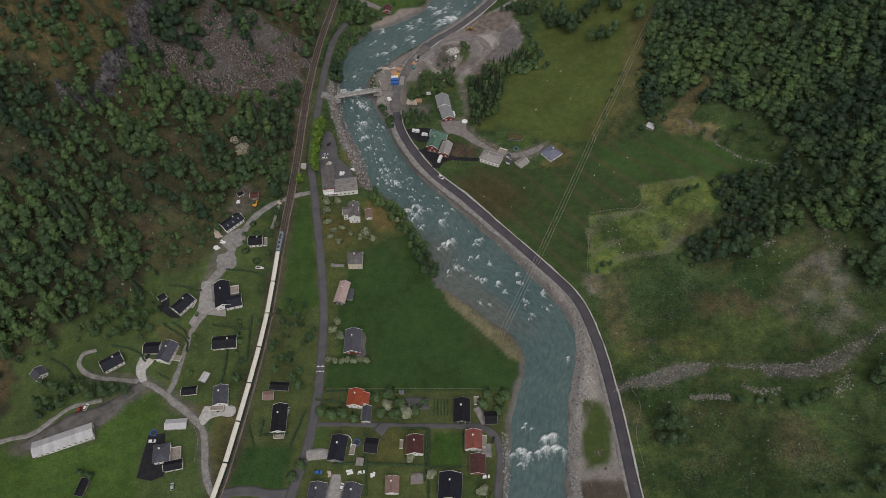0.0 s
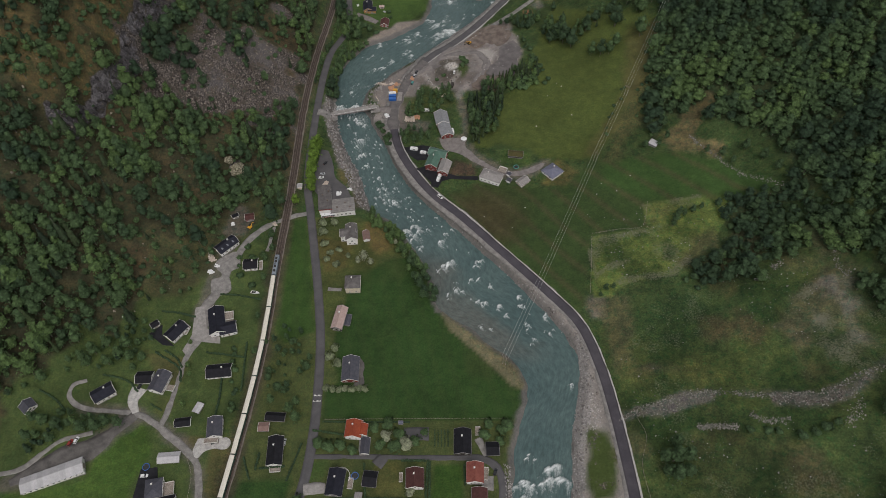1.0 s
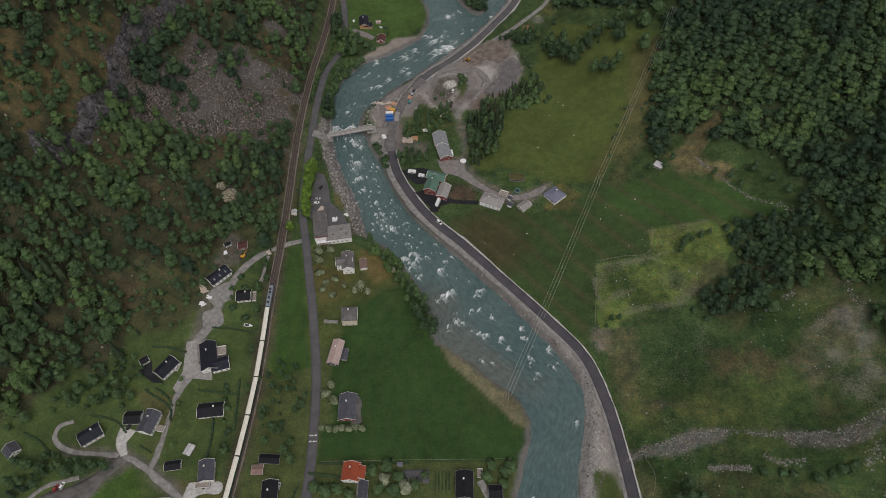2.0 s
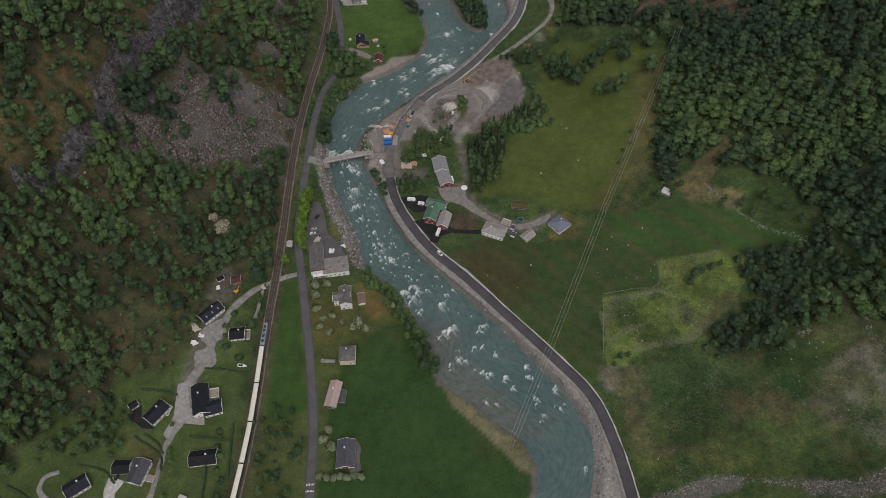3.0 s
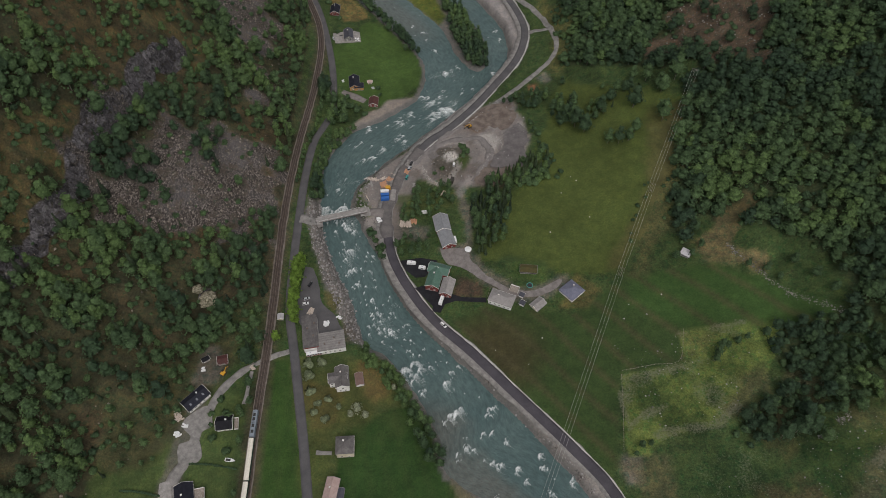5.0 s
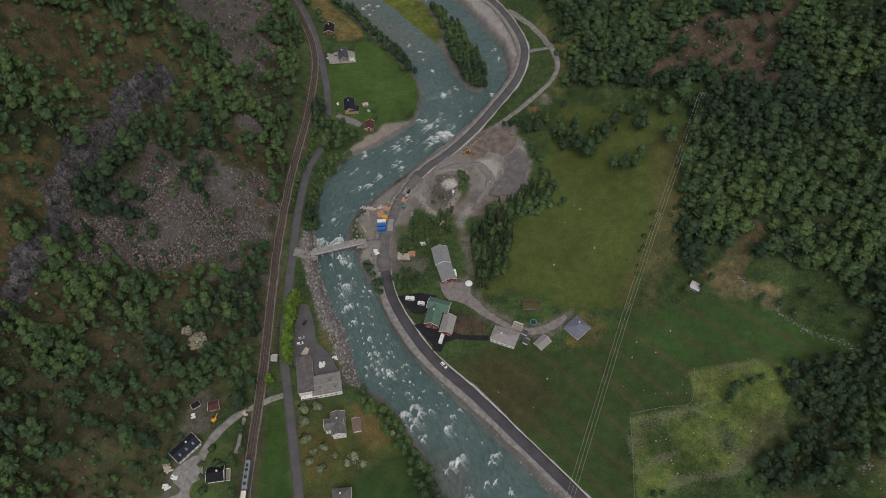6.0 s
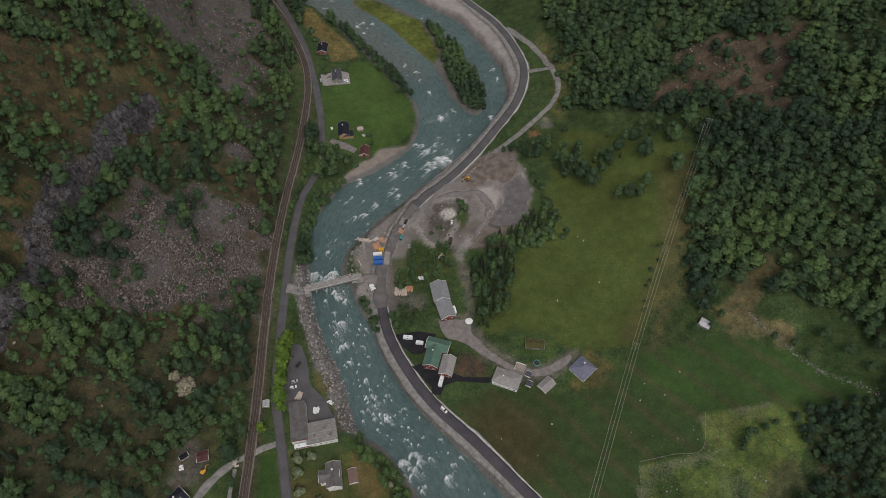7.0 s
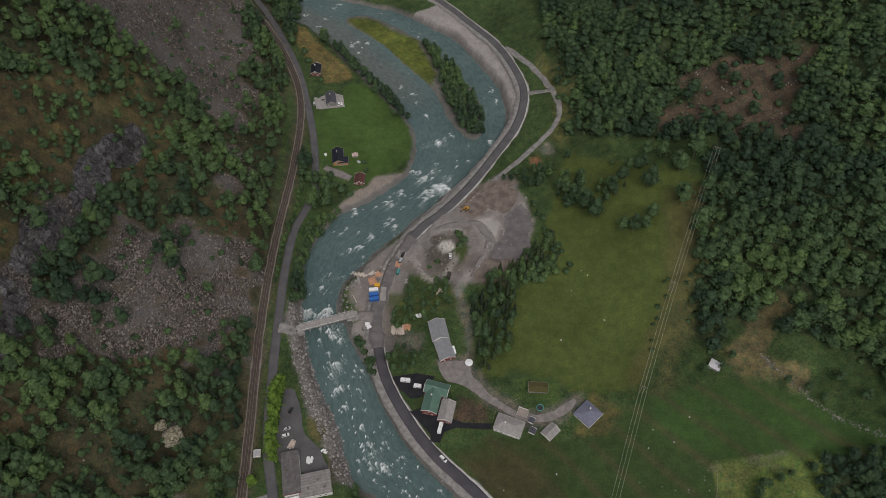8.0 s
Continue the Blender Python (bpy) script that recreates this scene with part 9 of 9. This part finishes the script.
fence([(106, 314.5), (125, 317), (141, 318.5), (148, 339)], "weathered wooden fence round the pasture")
fence([(105, 312), (102, 290), (98, 266)], "weathered wooden fence between field and pasture")
fence([(-70, 179.8), (-40, 180), (0, 180), (38, 180)], "wire fence along the meadow")
fence([(-148, 160), (-142, 148), (-141, 135)], "wooden fence along the village lane")
fence([(112, 130), (111, 150), (116, 166), (113, 178)], "wooden field fence by the new road")
fence([(28, 371), (32, 379), (45, 384)], "wooden garden fence behind the farmhouse")


def crossing(y):
    i = int(np.argmin(np.abs(LINE_WEST[:, 1] - y)))
    x, yy, z = LINE_WEST[i]
    for dy in (-1.8, 1.8):
        c = thing("road_marking", pose(x, yy + dy, z + 0.09, 0, 0, 2), "white painted speed hump teeth across the road", "road marking")
        for k in range(6):
            bm = bmesh.new()
            a = -2.4 + k * 0.8
            v = [bm.verts.new(p) for p in ((a, -0.55, 0), (a + 0.7, -0.55, 0), (a + 0.35, 0.55, 0))]
            u = [bm.verts.new((p.co.x, p.co.y, 0.012)) for p in v]
            bm.faces.new(u)
            for q in range(3):
                bm.faces.new((v[q], v[(q + 1) % 3], u[(q + 1) % 3], u[q]))
            part("tooth", bm, M_TRIM, c)


crossing(194.3)


# ---- power line ----
def power_line():
    spots = [(38, 215.5), (116.3, 382), (148.5, 446.4), (192.5, 532.6)]
    tops = []
    for i, (x, y) in enumerate(spots):
        z = height(x, y)
        a = math.degrees(math.atan2(spots[min(i + 1, 3)][1] - spots[max(i - 1, 0)][1], spots[min(i + 1, 3)][0] - spots[max(i - 1, 0)][0]))
        m = pose(x, y, z, 0, 0, a - 90)
        p = thing("power_pole", m, "tarred wooden power pole with a cross-arm", "power pole", "power poles")
        for s in (-0.9, 0.9):
            bm = bmesh.new()
            tube(bm, (s, 0, -0.8), (s, 0, 9.5), 0.16, 0.11, 8)
            part("pole", bm, M_TIMBER, p)
        part("cross_arm", boxed(-2.3, 2.3, -0.1, 0.1, 9.0, 9.2), M_STEEL, p)
        ends = []
        for s in (-2.0, 0, 2.0):
            bm = bmesh.new()
            tube(bm, (s, 0, 9.2), (s, 0, 9.55), 0.07, 0.05, 8)
            part("insulator", bm, M_DARK, p)
            ends.append(m @ Vector((s, 0, 9.55)))
        tops.append(ends)
    for a, b in zip(tops[:-1], tops[1:]):
        for k in range(3):
            bm = bmesh.new()
            n, last = 14, None
            for i in range(n + 1):
                t = i / n
                q = a[k].lerp(b[k], t) - Vector((0, 0, 4 * t * (1 - t) * (b[k] - a[k]).length * 0.018))
                r = [bm.verts.new(q + Vector(c)) for c in ((0.055, 0, 0), (0, 0, 0.055), (-0.055, 0, 0), (0, 0, -0.055))]
                if last:
                    for e in range(4):
                        bm.faces.new((last[e], last[(e + 1) % 4], r[(e + 1) % 4], r[e]))
                last = r
            w = part("power_cable", bm, M_WIRE)
            tagged(w, "sagging grey power cable over the fields", "cable", "power cables")


M_WIRE = paint("grey_aluminium", (0.46, 0.47, 0.44), 0.5)
power_line()

shed(56.6, 389, 11.5, 6.5, 172, 3.2, surface("sod_roof", (0.085, 0.07, 0.03), (0.06, 0.062, 0.022), 0.5, 0.95), M_DARKWALL, "low brown sod-roofed pavilion on the meadow", "pavilion")
shed(50.3, 369.5, 3.6, 3.4, 60, 2.6, R_GREY, M_WHITE, "tiny hut with white gable boards", "hut")
shed(50.0, 363.5, 3.8, 3.6, 60, 2.6, R_GREY, M_WHITE, "tiny dark-roofed hut with white gable boards", "hut")


# ---- far gardens ----
fence([(-87, 600), (-86, 590), (-85, 582), (-78, 580)], "white-grey fence along the upper road")
fence([(-85, 650), (-84, 662), (-83, 672)], "low fence before the terrace house")
stack("garden_furniture", -80, 600, 10, 3, 1, (2.0, 0.8, 0.5), P_WHITE, "white garden tables beside an ochre house", 30, 21)
stack("garden_furniture", -58, 600, 10, 3, 2, (2.4, 1.0, 0.5), M_PALEWOOD, "pale crates behind an ochre house", 18, 22)
stack("garden_furniture", -55, 592, 40, 2, 1, (2.0, 1.2, 0.6), P_SILVER, "grey covered furniture on grass", 20, 23)
stack("garden_furniture", -70, 660, 5, 4, 1, (1.6, 0.9, 0.5), P_WHITE, "white loungers on the paved terrace", 25, 24)
stack("garden_furniture", -86, 664, 90, 3, 1, (1.6, 0.8, 0.5), M_DARK, "dark garden chairs on the paved terrace", 25, 25)
shed(-57, 598, 4.5, 3.5, 5, 2.6, R_PINK, M_CREAM, "small pink-roofed garden shed on grass")
shed(-66, 591, 8.5, 7, 5, 5.2, R_NAVY, M_OCHRE, "low ochre lean-to beside the house", "annex")
for x, y, s in ((-50, 590, 0.9), (-48, 582, 0.8), (-75, 577, 1.1), (-83, 574, 1.4), (-66, 562, 1.5), (-73, 566, 1.5), (-60, 557, 1.2), (-89, 668, 1.0), (-88, 690, 1.0), (-100, 715, 1.3), (-104, 728, 1.4)):
    tree(x, y, "bush", int(abs(x * 3 + y)), s * 1.3, 0.5, M_LEAF, "garden bush near the river meadow", "meadow bushes", "bush")
for x, y, t, m, l in ((-150, 121, 100, P_SILVER, "silver car beside a white house"), (-70, 129, 5, P_BLUE, "blue car on the concrete yard"), (-46, 129, 10, P_WHITE, "white trailer boat on a lawn"), (29, 148, 70, P_BLACK, "dark car on the garden street"), (-92, 166, 85, P_SILVER, "silver car beside the railway house")):
    car(x, y, t, m, l)
stack("garden_furniture", -64, 129, 8, 3, 1, (1.8, 1.0, 0.5), M_PALEWOOD, "wooden garden table and benches", 20, 26)
stack("garden_furniture", -53, 130, 8, 2, 1, (3.5, 1.2, 0.4), P_WHITE, "white garden swing frame on a lawn", 12, 27)
stack("garden_furniture", -40, 128, 85, 2, 1, (2.5, 1.2, 0.5), P_WHITE, "white covered boat on a lawn", 8, 28)
for i in range(5):
    hedge([(-5 + i * 1.9, 173), (-5 + i * 1.9, 163)], 0.5, 0.6, "row of low vegetables in a kitchen garden", seed=40 + i)
shed(-25, 177.0, 2.6, 2.2, 0, 2.4, R_BLUE, M_GREYWALL, "tiny blue-roofed playhouse by the meadow", "playhouse")
shed(-146, 187, 6.5, 4.5, 70, 2.8, R_LIGHT, M_GREYWALL, "carport with a pale flat roof by the lane", "carport")
shed(-47, 134.5, 4.2, 4.0, 85, 2.8, R_SLATE, M_GREYWALL, "small grey garden shed on a lawn")
